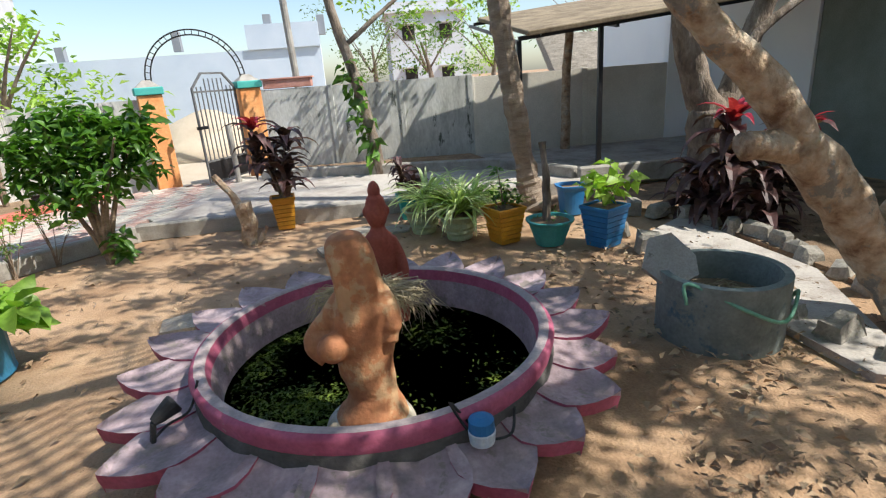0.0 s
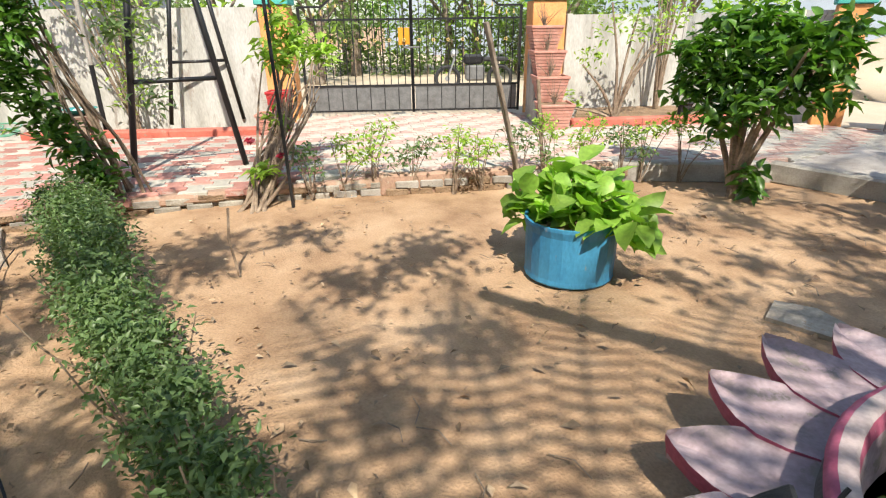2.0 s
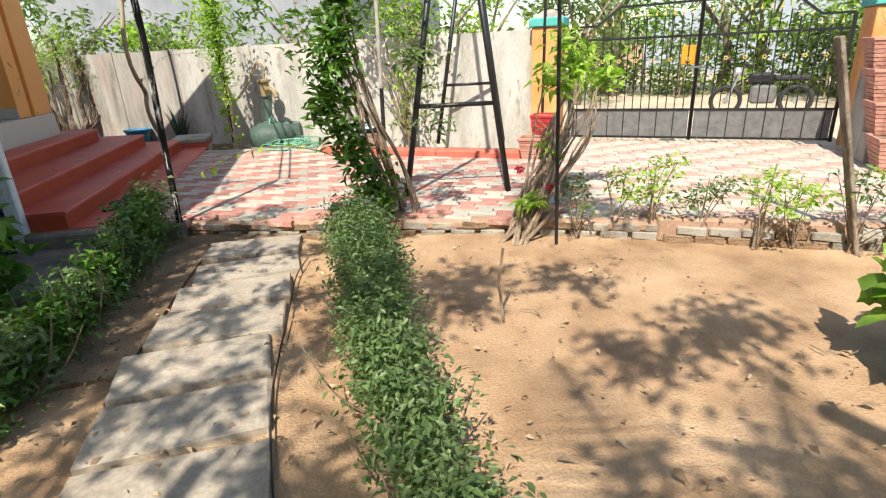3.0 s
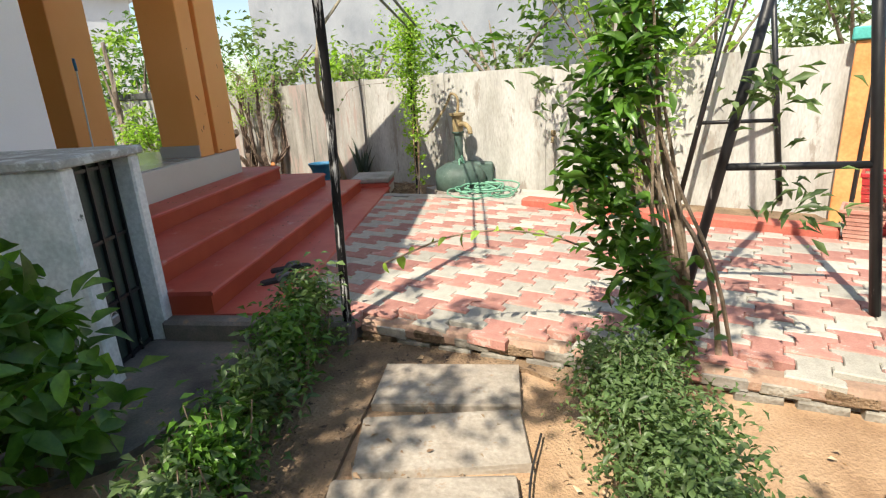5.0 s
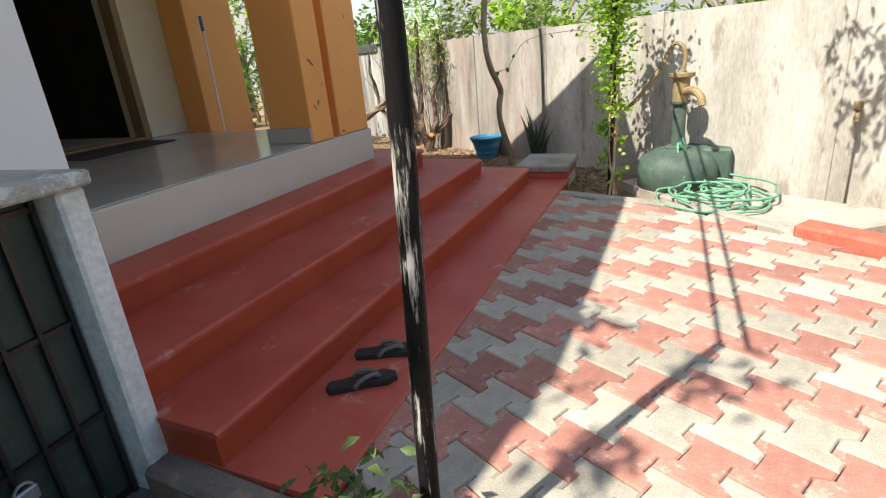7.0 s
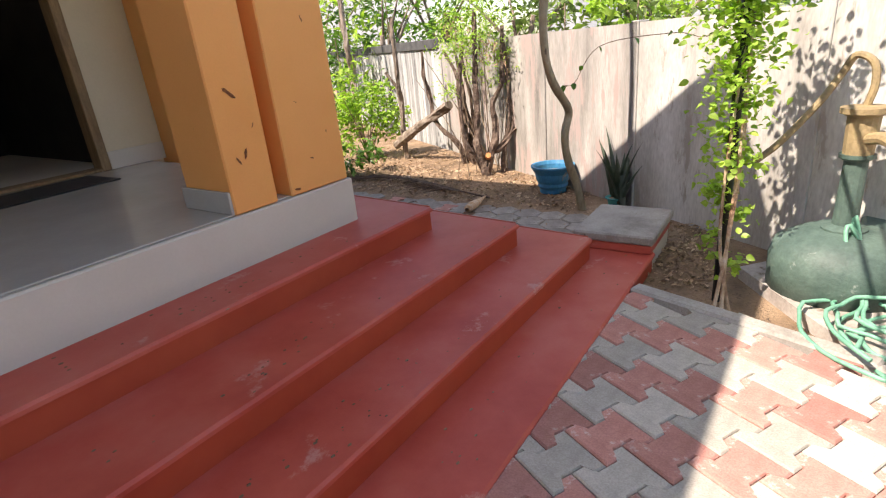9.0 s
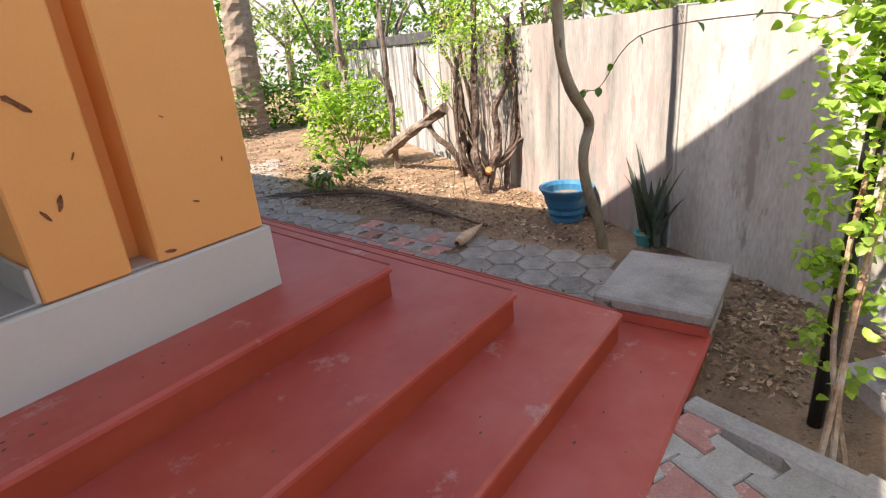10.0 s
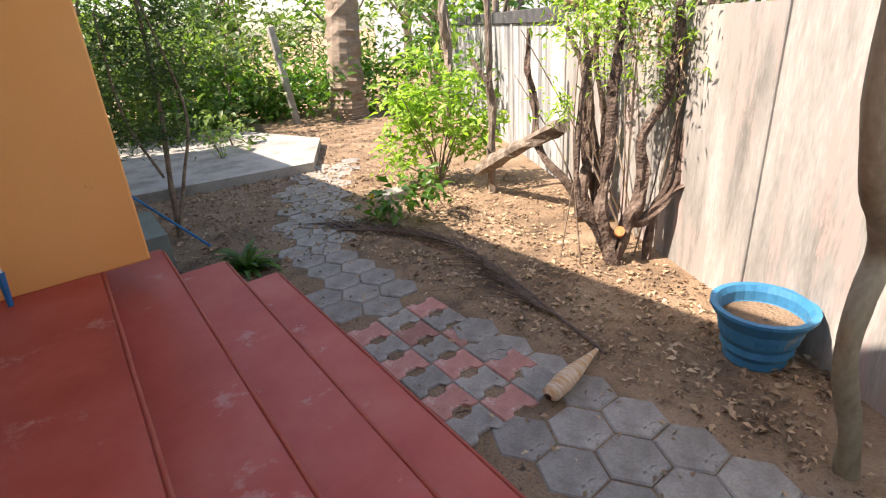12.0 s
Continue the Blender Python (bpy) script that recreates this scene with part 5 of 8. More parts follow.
part("plate", bm, YELP, leafA, "yellow metal plate")
bm = bm_new()
box(bm, half - 0.12, -0.04, 1.0, half + 0.12, -0.02, 1.03, 0.004)
part("bolt", bm, GREYM, leafA, "sliding bolt")

# flower pots stacked on steps by the main gate pillar
t = thing("plant_stand", (-6.35, 7.0, 0.15), "stepped cement plant stand, weathered green", "plant stand", turn=mang)
for i in range(3):
    bm = bm_new()
    box(bm, -0.2, -0.75 + 0.25 * i, 0, 0.2, -0.5 + 0.25 * i, 0.32 * (i + 1), 0.01)
    part("tread", bm, CONC, t)
for i, (z, dy) in enumerate(((0.15, -0.98), (0.475, -0.63), (0.795, -0.37), (1.115, -0.13))):
    q = Matrix.Rotation(radians(mang), 3, "Z") @ Vector((0, dy, 0))
    x, y = -6.35 + q.x, 7.0 + q.y
    square_pot("plant_pot", (x, y, z), 0.44, 0.31, PINKPOT, "faded pink square flower pot with dry stems", mang, "pots by the main gate")
    bm = bm_new()
    rng = np.random.default_rng(i)
    tt = thing("dry_plant", (x, y, z + 0.31), "bare dry stems in a pot", "plant")
    for k in range(14):
        e = rng.normal(size=2) * 0.09
        tube(bm, [(0, 0, 0), (e[0] * 0.4, e[1] * 0.4, 0.12), (e[0], e[1], rng.uniform(0.15, 0.35))], [0.005, 0.004, 0.002], 4)
    part("twig_tangle", bm, WOODY, tt, kind="stuff")
square_pot("plant_pot", (-7.75, 3.3, 0.15), 0.3, 0.25, PINKPOT, "faded pink flower pot beside the red border", mang, "pots by the main gate")
square_pot("plant_pot", (-7.95, 3.55, 0.15), 0.3, 0.5, REDPL, "tall red painted flower pot", mang, "pots by the main gate")
t = thing("dry_grass_plant", (-7.6, 3.45, 0.3), "dry reddish grass tuft in a pot", "plant")
blades("foliage", [(0, 0, 0.1)] * 40, 0.4, 0.015, L_DRY, t, "", np.random.default_rng(3), 0.7, 0.8, kind="stuff")
t = thing("window_box", (-1.15, 10.12, 1.66), "terracotta trough planter on top of the wall", "plant pot", turn=-3)
bm = bm_new()
box(bm, -0.42, -0.12, -0.045, 0.42, 0.12, 0.1, 0.01)
box(bm, -0.45, -0.14, 0.1, 0.45, 0.14, 0.13, 0.005)
part("trough", bm, PINKPOT, t)

# ---- trees at the north-east ----
t = thing("palm_tree", (2.0, 6.1, 0), "slim ringed palm trunk leaning over the pots", "tree")
bm = bm_new()
path = smooth_path([(0.12, -0.1, -0.02), (0.0, 0, 0.35), (-0.12, 0, 1.1), (-0.25, 0, 2.0), (-0.35, 0, 3.2), (-0.4, 0, 5.5)], 12)
tube(bm, path, [(0.24 if i < 3 else 0.15 if i < 12 else 0.128) * (1 + 0.05 * (i % 2)) - 0.0004 * i for i in range(len(path))], 12, 0.25)
part("trunk", bm, PALMB, t)
rng = np.random.default_rng(41)


def frond(name, parent, base, az, ln, material, droop=1.2, n=34, lift=0.6, w=0.4, base_w=0.035):
    pts, vs, fs = [], [], []
    pos = Vector(base)
    for i in range(n + 1):
        s = i / n
        ang = lift - droop * s * 1.5
        pos = pos + Vector((math.cos(az) * math.cos(ang), math.sin(az) * math.cos(ang), math.sin(ang))) * ln / n
        pts.append(pos.copy())
    side = Vector((-math.sin(az), math.cos(az), 0))
    for i in range(2, n + 1):
        fwd = (pts[i] - pts[i - 1]).normalized()
        wl = w * math.sin(math.pi * min(1, (i / n) * 0.9 + 0.1)) + 0.05
        for q in (-1, 1):
            tip = pts[i] + (side * q * 0.8 + fwd * 0.5 + Vector((0, 0, -0.35))) * wl
            o = len(vs)
            vs += [pts[i], pts[i] + fwd * base_w, tip]
            fs.append((o, o + 1, o + 2))
    ob = raw(name, vs, fs, material, parent, kind="stuff")
    bm = bm_new()
    tube(bm, pts[::4], 0.012, 5)
    part("midrib", bm, HUSK, ob)
    return ob


for k in range(12):
    frond("frond", t, (-0.4, 0, 5.5), k * 0.53, 2.2, L_TREE, 1.0, 40, 0.7)


def tree(at, label, limbs, clumps, per, size, bark, leafmat, seed, name="tree", ratio=0.42, squash=0.75, droop=0.35):
    rng = np.random.default_rng(seed)
    t = thing(name, at, label, "tree")
    bm = bm_new()
    for pts, r0, r1 in limbs[:1]:
        limb(bm, pts, r0, r1, 12, 0.3)
    part("trunk", bm, bark, t, smooth=True)
    for pts, r0, r1 in limbs[1:]:
        bm = bm_new()
        limb(bm, pts, r0, r1, 9, 0.3)
        part("branch", bm, bark, t, smooth=True)
    if clumps:
        leaves("crown", blob_spots(rng, clumps, per, squash, 0.2), size, leafmat, t, "", rng, ratio, droop)
    return t


# big forked tree, whose crown shades the yard; small gaps let the light fleck the sand
def scatter(rng, x0, y0, x1, y1, z0, z1, n, r0, r1):
    return [(rng.uniform(x0, x1), rng.uniform(y0, y1), rng.uniform(z0, z1), rng.uniform(r0, r1)) for _ in range(n)]


def opened(at, clumps):
    """Crown gap added to let sun through: drops four of five clumps that would shade one patch of sand."""
    kept = []
    for i, (x, y, z, r) in enumerate(clumps):
        gx, gy = at[0] + x - 0.707 * z, at[1] + y + 0.334 * z
        if i % 5 == 0 or not (-2.9 < gx < -0.95 and 1.0 < gy < 4.0):
            kept.append((x, y, z, r))
    return kept


rng = np.random.default_rng(77)
tree((4.1, 5.6, 0), "large forked garden tree with rough dark bark and a wide crown",
     [([(0, 0, -0.05), (-0.05, 0, 0.5), (-0.08, 0, 1.05)], 0.3, 0.24), ([(-0.08, 0, 0.95), (-0.35, 0, 1.5), (-0.62, -0.1, 2.4), (-1.4, -0.8, 4.2)], 0.18, 0.08),
      ([(0, 0, 0.95), (0.32, 0.1, 1.5), (0.6, 0, 2.4), (1.0, -1.2, 4.2)], 0.15, 0.08), ([(0.2, 0.05, 1.3), (0.7, 0.4, 2.0), (1.3, 0.6, 2.5)], 0.07, 0.03), ([(0.05, 0, 1.0), (0.25, 0, 1.5), (0.5, 0, 1.9), (1.5, 0, 2.5)], 0.08, 0.04)],
     scatter(rng, -3.4, -3.4, 0.9, -0.2, 4.2, 5.4, 62, 0.22, 0.42) + scatter(rng, -2.2, -3.2, 0.6, -0.4, 4.3, 5.2, 34, 0.22, 0.4), 520, (0.1, 0.18), BARK, L_TREE, 51)
tree((3.0, 2.1, 0), "leaning garden tree with mottled peeling bark, forking low over the tank",
     [([(0.25, 0.1, -0.05), (0.02, 0.4, 0.45), (-0.35, 0.42, 0.9), (-0.6, 0.4, 1.15)], 0.17, 0.125), ([(-0.55, 0.4, 1.1), (-0.8, 0.42, 1.45), (-1.3, 0.4, 1.9), (-2.0, 0.2, 2.7), (-2.9, -0.8, 4.0)], 0.115, 0.06),
      ([(-0.55, 0.4, 1.1), (-0.78, 0.38, 1.14), (-0.95, 0.36, 1.16)], 0.1, 0.075), ([(0.0, 0.4, 0.5), (0.3, 0.3, 1.0), (0.2, -0.8, 2.6), (0, -1.6, 4.0)], 0.1, 0.06)],
     opened((3.0, 2.1), scatter(rng, -2.6, -3.6, 2.6, 0.6, 3.7, 5.1, 110, 0.2, 0.4) + scatter(rng, -0.2, -2.3, 2.6, 1.0, 3.7, 4.8, 60, 0.2, 0.36) + scatter(rng, -1.0, -3.0, 1.0, -0.9, 3.7, 4.9, 18, 0.18, 0.34)) + scatter(rng, -1.1, -0.6, 0.4, 1.4, 4.2, 5.0, 30, 0.2, 0.38), 620, (0.09, 0.16), BARKL, L_TREE, 52)
tree((1.2, -1.9, 0), "garden tree with a wide open crown behind the walk",
     [([(0, 0, -0.05), (0.1, 0, 1.5), (-0.1, 0.2, 3.0)], 0.17, 0.12), ([(-0.1, 0.2, 2.8), (-1.5, 0.6, 4.0)], 0.1, 0.05), ([(-0.1, 0.2, 2.9), (1.0, 0.6, 4.2)], 0.09, 0.05)],
     opened((1.2, -1.9), scatter(rng, -4.7, -1.0, 1.3, 3.6, 3.9, 4.9, 100, 0.2, 0.44)) + scatter(rng, -6.3, -4.3, 0.2, 1.5, 4.1, 4.9, 20, 0.16, 0.3) + scatter(rng, -5.6, -4.2, -0.5, 0.9, 4.2, 4.8, 14, 0.18, 0.32), 700, (0.09, 0.16), BARK, L_TREE, 53)
tree((0.3, 8.75, 0.2), "slim tree trunk wrapped in climbing pothos by the north wall",
     [([(0, 0, -0.05), (-0.12, 0, 0.8), (-0.3, 0, 1.7), (-0.5, 0, 2.5), (-0.7, 0.2, 4.0)], 0.1, 0.06), ([(-0.3, 0, 2.0), (0.5, 0.2, 2.6), (1.6, 0.4, 3.4)], 0.04, 0.02)],
     [(-0.6, 0.2, 3.2, 0.6), (0.3, 0.3, 3.0, 0.6), (1.0, 0.4, 3.1, 0.6), (1.5, 0.4, 2.6, 0.5), (0.0, 0.3, 2.7, 0.45), (0.7, 0.4, 2.4, 0.35), (2.0, 0.6, 3.3, 0.5)], 330, (0.08, 0.16), BARK, L_BRIGHT, 54)
t = thing("pothos_vine", (0.3, 8.75, 0.2), "climbing pothos with large leaves on the slim trunk", "vine")
leaves("foliage", [(-0.05 - 0.18 * z + 0.09 * math.sin(z * 40), 0.1 * math.cos(z * 31) - 0.06, z) for z in np.linspace(0.15, 1.75, 90)], (0.14, 0.26), L_BUSH, t, "", np.random.default_rng(9), 0.55, 0.8, 0.0)
# cordylines by the big tree
dark_plant((3.72, 4.9, 0.0), 1.8, 15)
dark_plant((3.9, 4.45, 0.0), 1.55, 16)
t = thing("stick", (3.35, 5.1, 0), "pale bare stick leaning by the plant", "stick")
bm = bm_new()
tube(bm, [(0.2, 0, 0), (-0.02, 0, 0.42)], 0.014, 6)
part("stick", bm, HUSK, t)

# ---- lean-to shed ----
t = thing("shed_roof", (0, 0, 0), "low sheet and board roof of a lean-to shed on thin black posts", "shed roof")
bm = bm_new()
m = Matrix.Translation((2.1, 6.7, 1.98)) @ Matrix.Rotation(radians(9), 4, "X") @ Matrix.Rotation(radians(-5.5), 4, "Y")
box(bm, 0.1, -0.1, 0.03, 4.3, 2.7, 0.09, 0.01, m=m)
part("roof_sheet", bm, SHEETR, t)
for y in (0.0, 2.6):
    bm = bm_new()
    box(bm, 0, y - 0.02, -0.02, 4.2, y + 0.02, 0.03, m=m)
    part("rail", bm, BLACKM, t)
for x in (0.0, 1.3, 2.6):
    bm = bm_new()
    box(bm, x - 0.02, 0, -0.06, x + 0.02, 2.9, -0.02, m=m)
    part("rafter", bm, BLACKM, t)
for x, y, z in ((2.15, 6.85, 1.98), (3.25, 6.86, 2.15)):
    t = thing("shed_post", (x, y, 0.1), "thin black square metal post of the shed", "post", "shed posts")
    bm = bm_new()
    box(bm, -0.03, -0.03, 0, 0.03, 0.03, z - 0.1, 0.004)
    part("post", bm, BLACKM, t)
t = thing("thatched_roof", (8.2, 15.5, -0.55), "weathered thatched roof of a hut beyond the wall", "roof")
bm = bm_new()
for j in range(24):
    f = j / 24
    box(bm, -2.8 + 0.2 * f, -1.6 + 2.4 * f, 1.55 + 1.5 * f, 2.2, -1.2 + 2.4 * f, 1.68 + 1.5 * f)
part("thatch", bm, THATCH, t)
t = thing("wooden_post", (3.75, 9.4, 0.15), "pale tree trunk post at the shed wall", "post")
bm = bm_new()
limb(bm, [(0, 0, 0), (0.02, 0, 1.2), (0.1, 0, 2.4)], 0.085, 0.07, 10)
part("post", bm, BARKL, t, smooth=True)

t = thing("palm_tree", (2.9, -0.5, 0), "coconut palm leaning behind the walk, with long feathered fronds", "tree")
bm = bm_new()
path = smooth_path([(0, 0, -0.05), (0.02, 0, 0.4), (0.05, 0, 1.6), (0, 0.05, 3.0), (-0.1, 0.1, 4.5)], 10)
tube(bm, path, [(0.24 if i < 3 else 0.16 if i < 10 else 0.13) * (1 + 0.05 * (i % 2)) for i in range(len(path))], 12, 0.2)
part("trunk", bm, PALMB, t)
for az in (95, 118, 134, 150, 168, 190, 240, 290, 340, 30):
    frond("frond", t, (-0.1, 0.1, 4.5), radians(az), 3.5, L_TREE, 0.75, 30, 0.45, 0.55, 0.06)
# stones along the cement path
rng = np.random.default_rng(61)
pts = [(3.0, 5.35), (3.15, 5.1), (3.31, 4.85), (3.4, 4.55), (3.45, 4.29), (3.52, 4.05), (3.53, 3.79), (3.52, 3.6), (3.48, 3.42), (3.46, 3.09), (3.4, 2.8), (2.6, 3.3), (2.58, 3.0), (2.62, 2.6), (2.66, 2.3), (2.75, 2.0), (2.9, 1.7), (2.47, 4.6), (2.5, 4.1), (2.55, 3.8)]
for i, (x, y) in enumerate(pts):
    ob = thing("border_stone", (x, y, 0.0), "rough grey stone edging the path", "stone", "stones edging the path", rng.uniform(0, 180))
    bm = bm_new()
    w, d, h = rng.uniform(0.08, 0.14), rng.uniform(0.06, 0.1), rng.uniform(0.1, 0.17)
    box(bm, -w, -d, -0.02, w, d, h, 0.025, 0.02)
    for v in bm.verts:
        v.co += Vector(rng.normal(size=3)) * 0.01
    part("stone", bm, STONE, ob)

# ---- drive side: shrubs, hedges, tower ----


def twisted(at, label, seed, n, h, spread, r, base=(0, 0), foot=(0, 0)):
    rng = np.random.default_rng(seed)
    t = thing("shrub", at, label, "shrub")
    tips = []
    for k in range(n):
        bm = bm_new()
        a = rng.uniform(0, 6.28)
        b = Vector((rng.normal() * r + foot[0], rng.normal() * r + foot[1], -0.02))
        e = Vector((math.cos(a) * spread * rng.uniform(0.2, 1), math.sin(a) * spread * rng.uniform(0.2, 1), h * rng.uniform(0.65, 1.0))) + Vector((*base, 0))
        m1 = b.lerp(e, 0.35) + Vector(rng.normal(size=3)) * 0.05
        m2 = b.lerp(e, 0.7) + Vector(rng.normal(size=3)) * 0.05
        limb(bm, [b, m1, m2, e], rng.uniform(0.012, 0.024), 0.006, 6, 0.3, 4)
        tips.append(e)
        part("stem", bm, WOODY, t, "bare brown stem")
    return t, tips, rng


t, tips, rng = twisted((-5.72, 1.15, 0), "tall climbing shrub with thick twisted stems and glossy leaves", 71, 14, 1.9, 0.16, 0.09, (-0.02, -0.3), (-0.16, 0.2))
cl = [(-0.02 + 0.05 * math.sin(i), -0.05 - 0.38 * min(1, i / 5) + (0.03 * (i - 5) if i > 5 else 0), 0.35 + i * 0.15, 0.2) for i in range(14)]
leaves("foliage", blob_spots(rng, cl, 2600, 0.9, 0.2), (0.07, 0.13), L_BUSH, t, "glossy green leaves", rng, 0.38, full=True)
leaves("foliage", blob_spots(rng, [(-0.1, -0.2, 2.1, 0.4), (0.05, 0.3, 1.5, 0.28), (0.1, 0.45, 1.0, 0.22), (0.0, -0.6, 1.5, 0.22), (-0.05, 0.2, 2.3, 0.4)], 800, 0.9, 0.2), (0.07, 0.12), L_HEDGE, t, "thin outer twigs and leaves", rng, 0.3)
t, tips, rng = twisted((-5.2, 2.15, 0), "leggy hibiscus shrub with many bare stems and a red flower", 72, 26, 1.25, 0.32, 0.07, (-0.45, 0.72))
leaves("foliage", blob_spots(rng, [(-0.5, 0.7, 1.35, 0.26), (-0.4, 0.5, 1.25, 0.2), (-0.5, 1.0, 1.25, 0.22), (-0.3, 0.4, 0.7, 0.14), (0, 0.1, 0.3, 0.12), (-0.45, 0.6, 1.55, 0.18)], 2200, 0.9, 0.2), (0.08, 0.15), L_BRIGHT, t, "light green leaves", rng, 0.35)
for p in ((-0.02, 0.3, 0.42), (-0.25, 0.1, 0.55)):
    leaves("flower", [p] * 16, (0.04, 0.07), L_RED, t, "bright red flower", rng, 0.7, 0.0, 0.3, kind="")
HG = "clipped hedge bushes along the stepping stones"
rng = np.random.default_rng(81)
for i in range(10):
    x = -5.35 + i * 0.42
    k = 1.08 - 0.042 * i
    tt = thing("hedge_bush", (x, 0.82 + 0.006 * i + 0.03 * math.sin(i), 0), "low dense hedge bush with small grey-green leaves", "hedge", HG)
    bm = bm_new()
    for _ in range(9):
        e = Vector(rng.normal(size=3)) * 0.12
        limb(bm, [(e.x * 0.3, e.y * 0.3, -0.01), (e.x * 0.7, e.y * 0.7, 0.15), (e.x, e.y, 0.36 + e.z * 0.4)], 0.007, 0.003, 5, 0, 3)
    part("twig_tangle", bm, WOODY, tt, kind="stuff")
    leaves("foliage", blob_spots(rng, [(0, 0, 0.28, 0.25 * k), (0.12, 0.05 * k, 0.36, 0.18 * k), (-0.1, -0.06 * k, 0.34, 0.18 * k), (0.05, -0.08 * k, 0.2, 0.2 * k)], 15000, 0.8, 0.4), (0.022, 0.052), L_HEDGE, tt, "", rng, 0.45)
for i in range(8):
    x, y = -6.05 + i * 0.36, -0.86 - 0.02 * i
    tt = thing("hedge_bush", (x, y, 0), "loose low garden bush with small pointed leaves", "hedge", "bushes on the house side of the stepping stones")
    bm = bm_new()
    for k in range(8):
        e = Vector(rng.normal(size=3)) * 0.13
        limb(bm, [(e.x * 0.3, e.y * 0.3, -0.01), (e.x * 0.7, e.y * 0.7, 0.15), (e.x, e.y, 0.36 + e.z * 0.4)], 0.007, 0.003, 5, 0, 3)
    part("twig_tangle", bm, WOODY, tt, kind="stuff")
    hh = (0.42, 0.34, 0.27, 0.22, 0.2, 0.2, 0.2, 0.22)[i]
    leaves("foliage", blob_spots(rng, [(0, 0, hh, 0.24), (0.08, 0.02, hh + 0.1, 0.16), (-0.1, -0.03, hh, 0.2), (0.05, 0.0, hh * 0.5, 0.22), (0.0, -0.12, hh * 0.7, 0.18)], 4600, 0.9, 0.3), (0.035, 0.08), L_BUSH if i % 2 else L_HEDGE, tt, "", rng, 0.42)
leafy((-4.98, -1.74, 0), [(0, 0, 0.7, 0.34), (-0.2, -0.1, 0.5, 0.22), (0.35, 0.05, 0.6, 0.38), (0.15, 0, 0.95, 0.25), (0.1, 0.22, 0.35, 0.25), (0.7, 0.1, 0.45, 0.35), (1.1, 0.0, 0.4, 0.3)], 1500, (0.1, 0.17), L_BUSH, "rounded bush with large soft green leaves beside the cement floor", "bush", "bush", 83, 9, 0.5, 0.012, full=True)
leafy((-5.25, -1.75, 0.02), [(0, 0, 0.2, 0.22), (0.1, 0.1, 0.45, 0.15)], 700, (0.1, 0.19), L_BROAD, "low leafy plant beside the storage box", "plant", "plant", 84, 6, 0.6, 0.008)
# small weeds and saplings along the kerb wall
rng = np.random.default_rng(91)
for i in range(12):
    f = i / 11
    x, y = -5.25 + 1.9 * f, 2.75 + 3.1 * f
    h = rng.uniform(0.3, 0.62)
    leafy((x + rng.uniform(-0.05, 0.15), y - 0.1, 0), [(rng.normal() * 0.08, rng.normal() * 0.08, h, 0.18), (rng.normal() * 0.15, rng.normal() * 0.15, h * 0.8, 0.15), (rng.normal() * 0.1, rng.normal() * 0.1, h + 0.08, 0.15)], 2700, (0.03, 0.07), L_BRIGHT if i % 3 else L_HEDGE,
          "thin weedy sapling in front of the brick kerb", "plant", "sapling", 100 + i, 7, 0.45, 0.006, 0.5)
t = thing("stake", (-4.04, 0.62 + 0.9, 0), "thin dry stake standing in the sand", "stick")
bm = bm_new()
tube(bm, [(0.15, 0.05, 0), (0.13, 0.03, 0.25), (0.12, 0.06, 0.45)], 0.009, 5)
part("stick", bm, WOODY, t)
for k, (x, y, hh, lean, mt) in enumerate(((-4.02, 4.6, 1.0, -0.15, WOODY), (-5.02, 2.42, 2.4, -0.1, BLACKM), (-8.85, 3.9, 2.6, 0.05, BLACKM))):
    t = thing("pole", (x, y, 0), ("thin crooked wooden stick", "thin black iron rod", "tall black rod by the gate")[k] + " standing in the ground", "pole")
    bm = bm_new()
    tube(bm, [(0, 0, -0.05), (lean, 0, hh)], (0.018, 0.015, 0.022)[k], 8)
    part("pole", bm, mt, t)
t = thing("wooden_stake", (-4.1, 4.38, 0), "dark weathered flat board standing in the sand before the kerb", "stake")
bm = bm_new()
bar(bm, (0, 0, -0.05), (-0.17, -0.36, 1.5), 0.1, 0.03, 0.006)
part("board", bm, BARK, t)
# swing frame
t = thing("swing_frame", (-6.35, 1.94, 0.15), "tall black pipe A-frame swing", "swing frame")
D = Vector((-3.05, 1.0, 0))
for off in (Vector((0, 0, 0)), D):
    apex = Vector((0.0, 0.03, 2.55)) + off
    for s in (-0.52, 0.5):
        bm = bm_new()
        tube(bm, [Vector((0.0 - 0.1 * (s < 0) + 0.1 * (s > 0), s, 0)) + off, apex + Vector((0, 0.13 if s > 0 else -0.13, 0))], 0.03, 10)
        part("leg", bm, BLACKM, t, smooth=True)
    bm = bm_new()
    tube(bm, [Vector((-0.06, -0.36, 0.88)) + off, Vector((0.06, 0.37, 0.88)) + off], 0.022, 8)
    part("rung", bm, BLACKM, t, smooth=True)
bm = bm_new()
tube(bm, [(0.1, 0, 2.58), D + Vector((-0.1, 0, 2.58))], 0.032, 10)
part("top_beam", bm, BLACKM, t, smooth=True)
# black pole by the steps, with its horizontal pipe
t = thing("awning_frame", (-6.42, -0.66, 0.0), "black pipe post with peeling paint and thin roof pipes", "pole frame")
bm = bm_new()
tube(bm, smooth_path([(0.15, -0.06, 0.0), (0.12, -0.05, 0.8), (0.1, -0.03, 1.6), (0.16, -0.02, 2.4)], 4), 0.028, 12)
part("post", bm, PEELED, t, "black paint peeling in pale streaks", smooth=True)
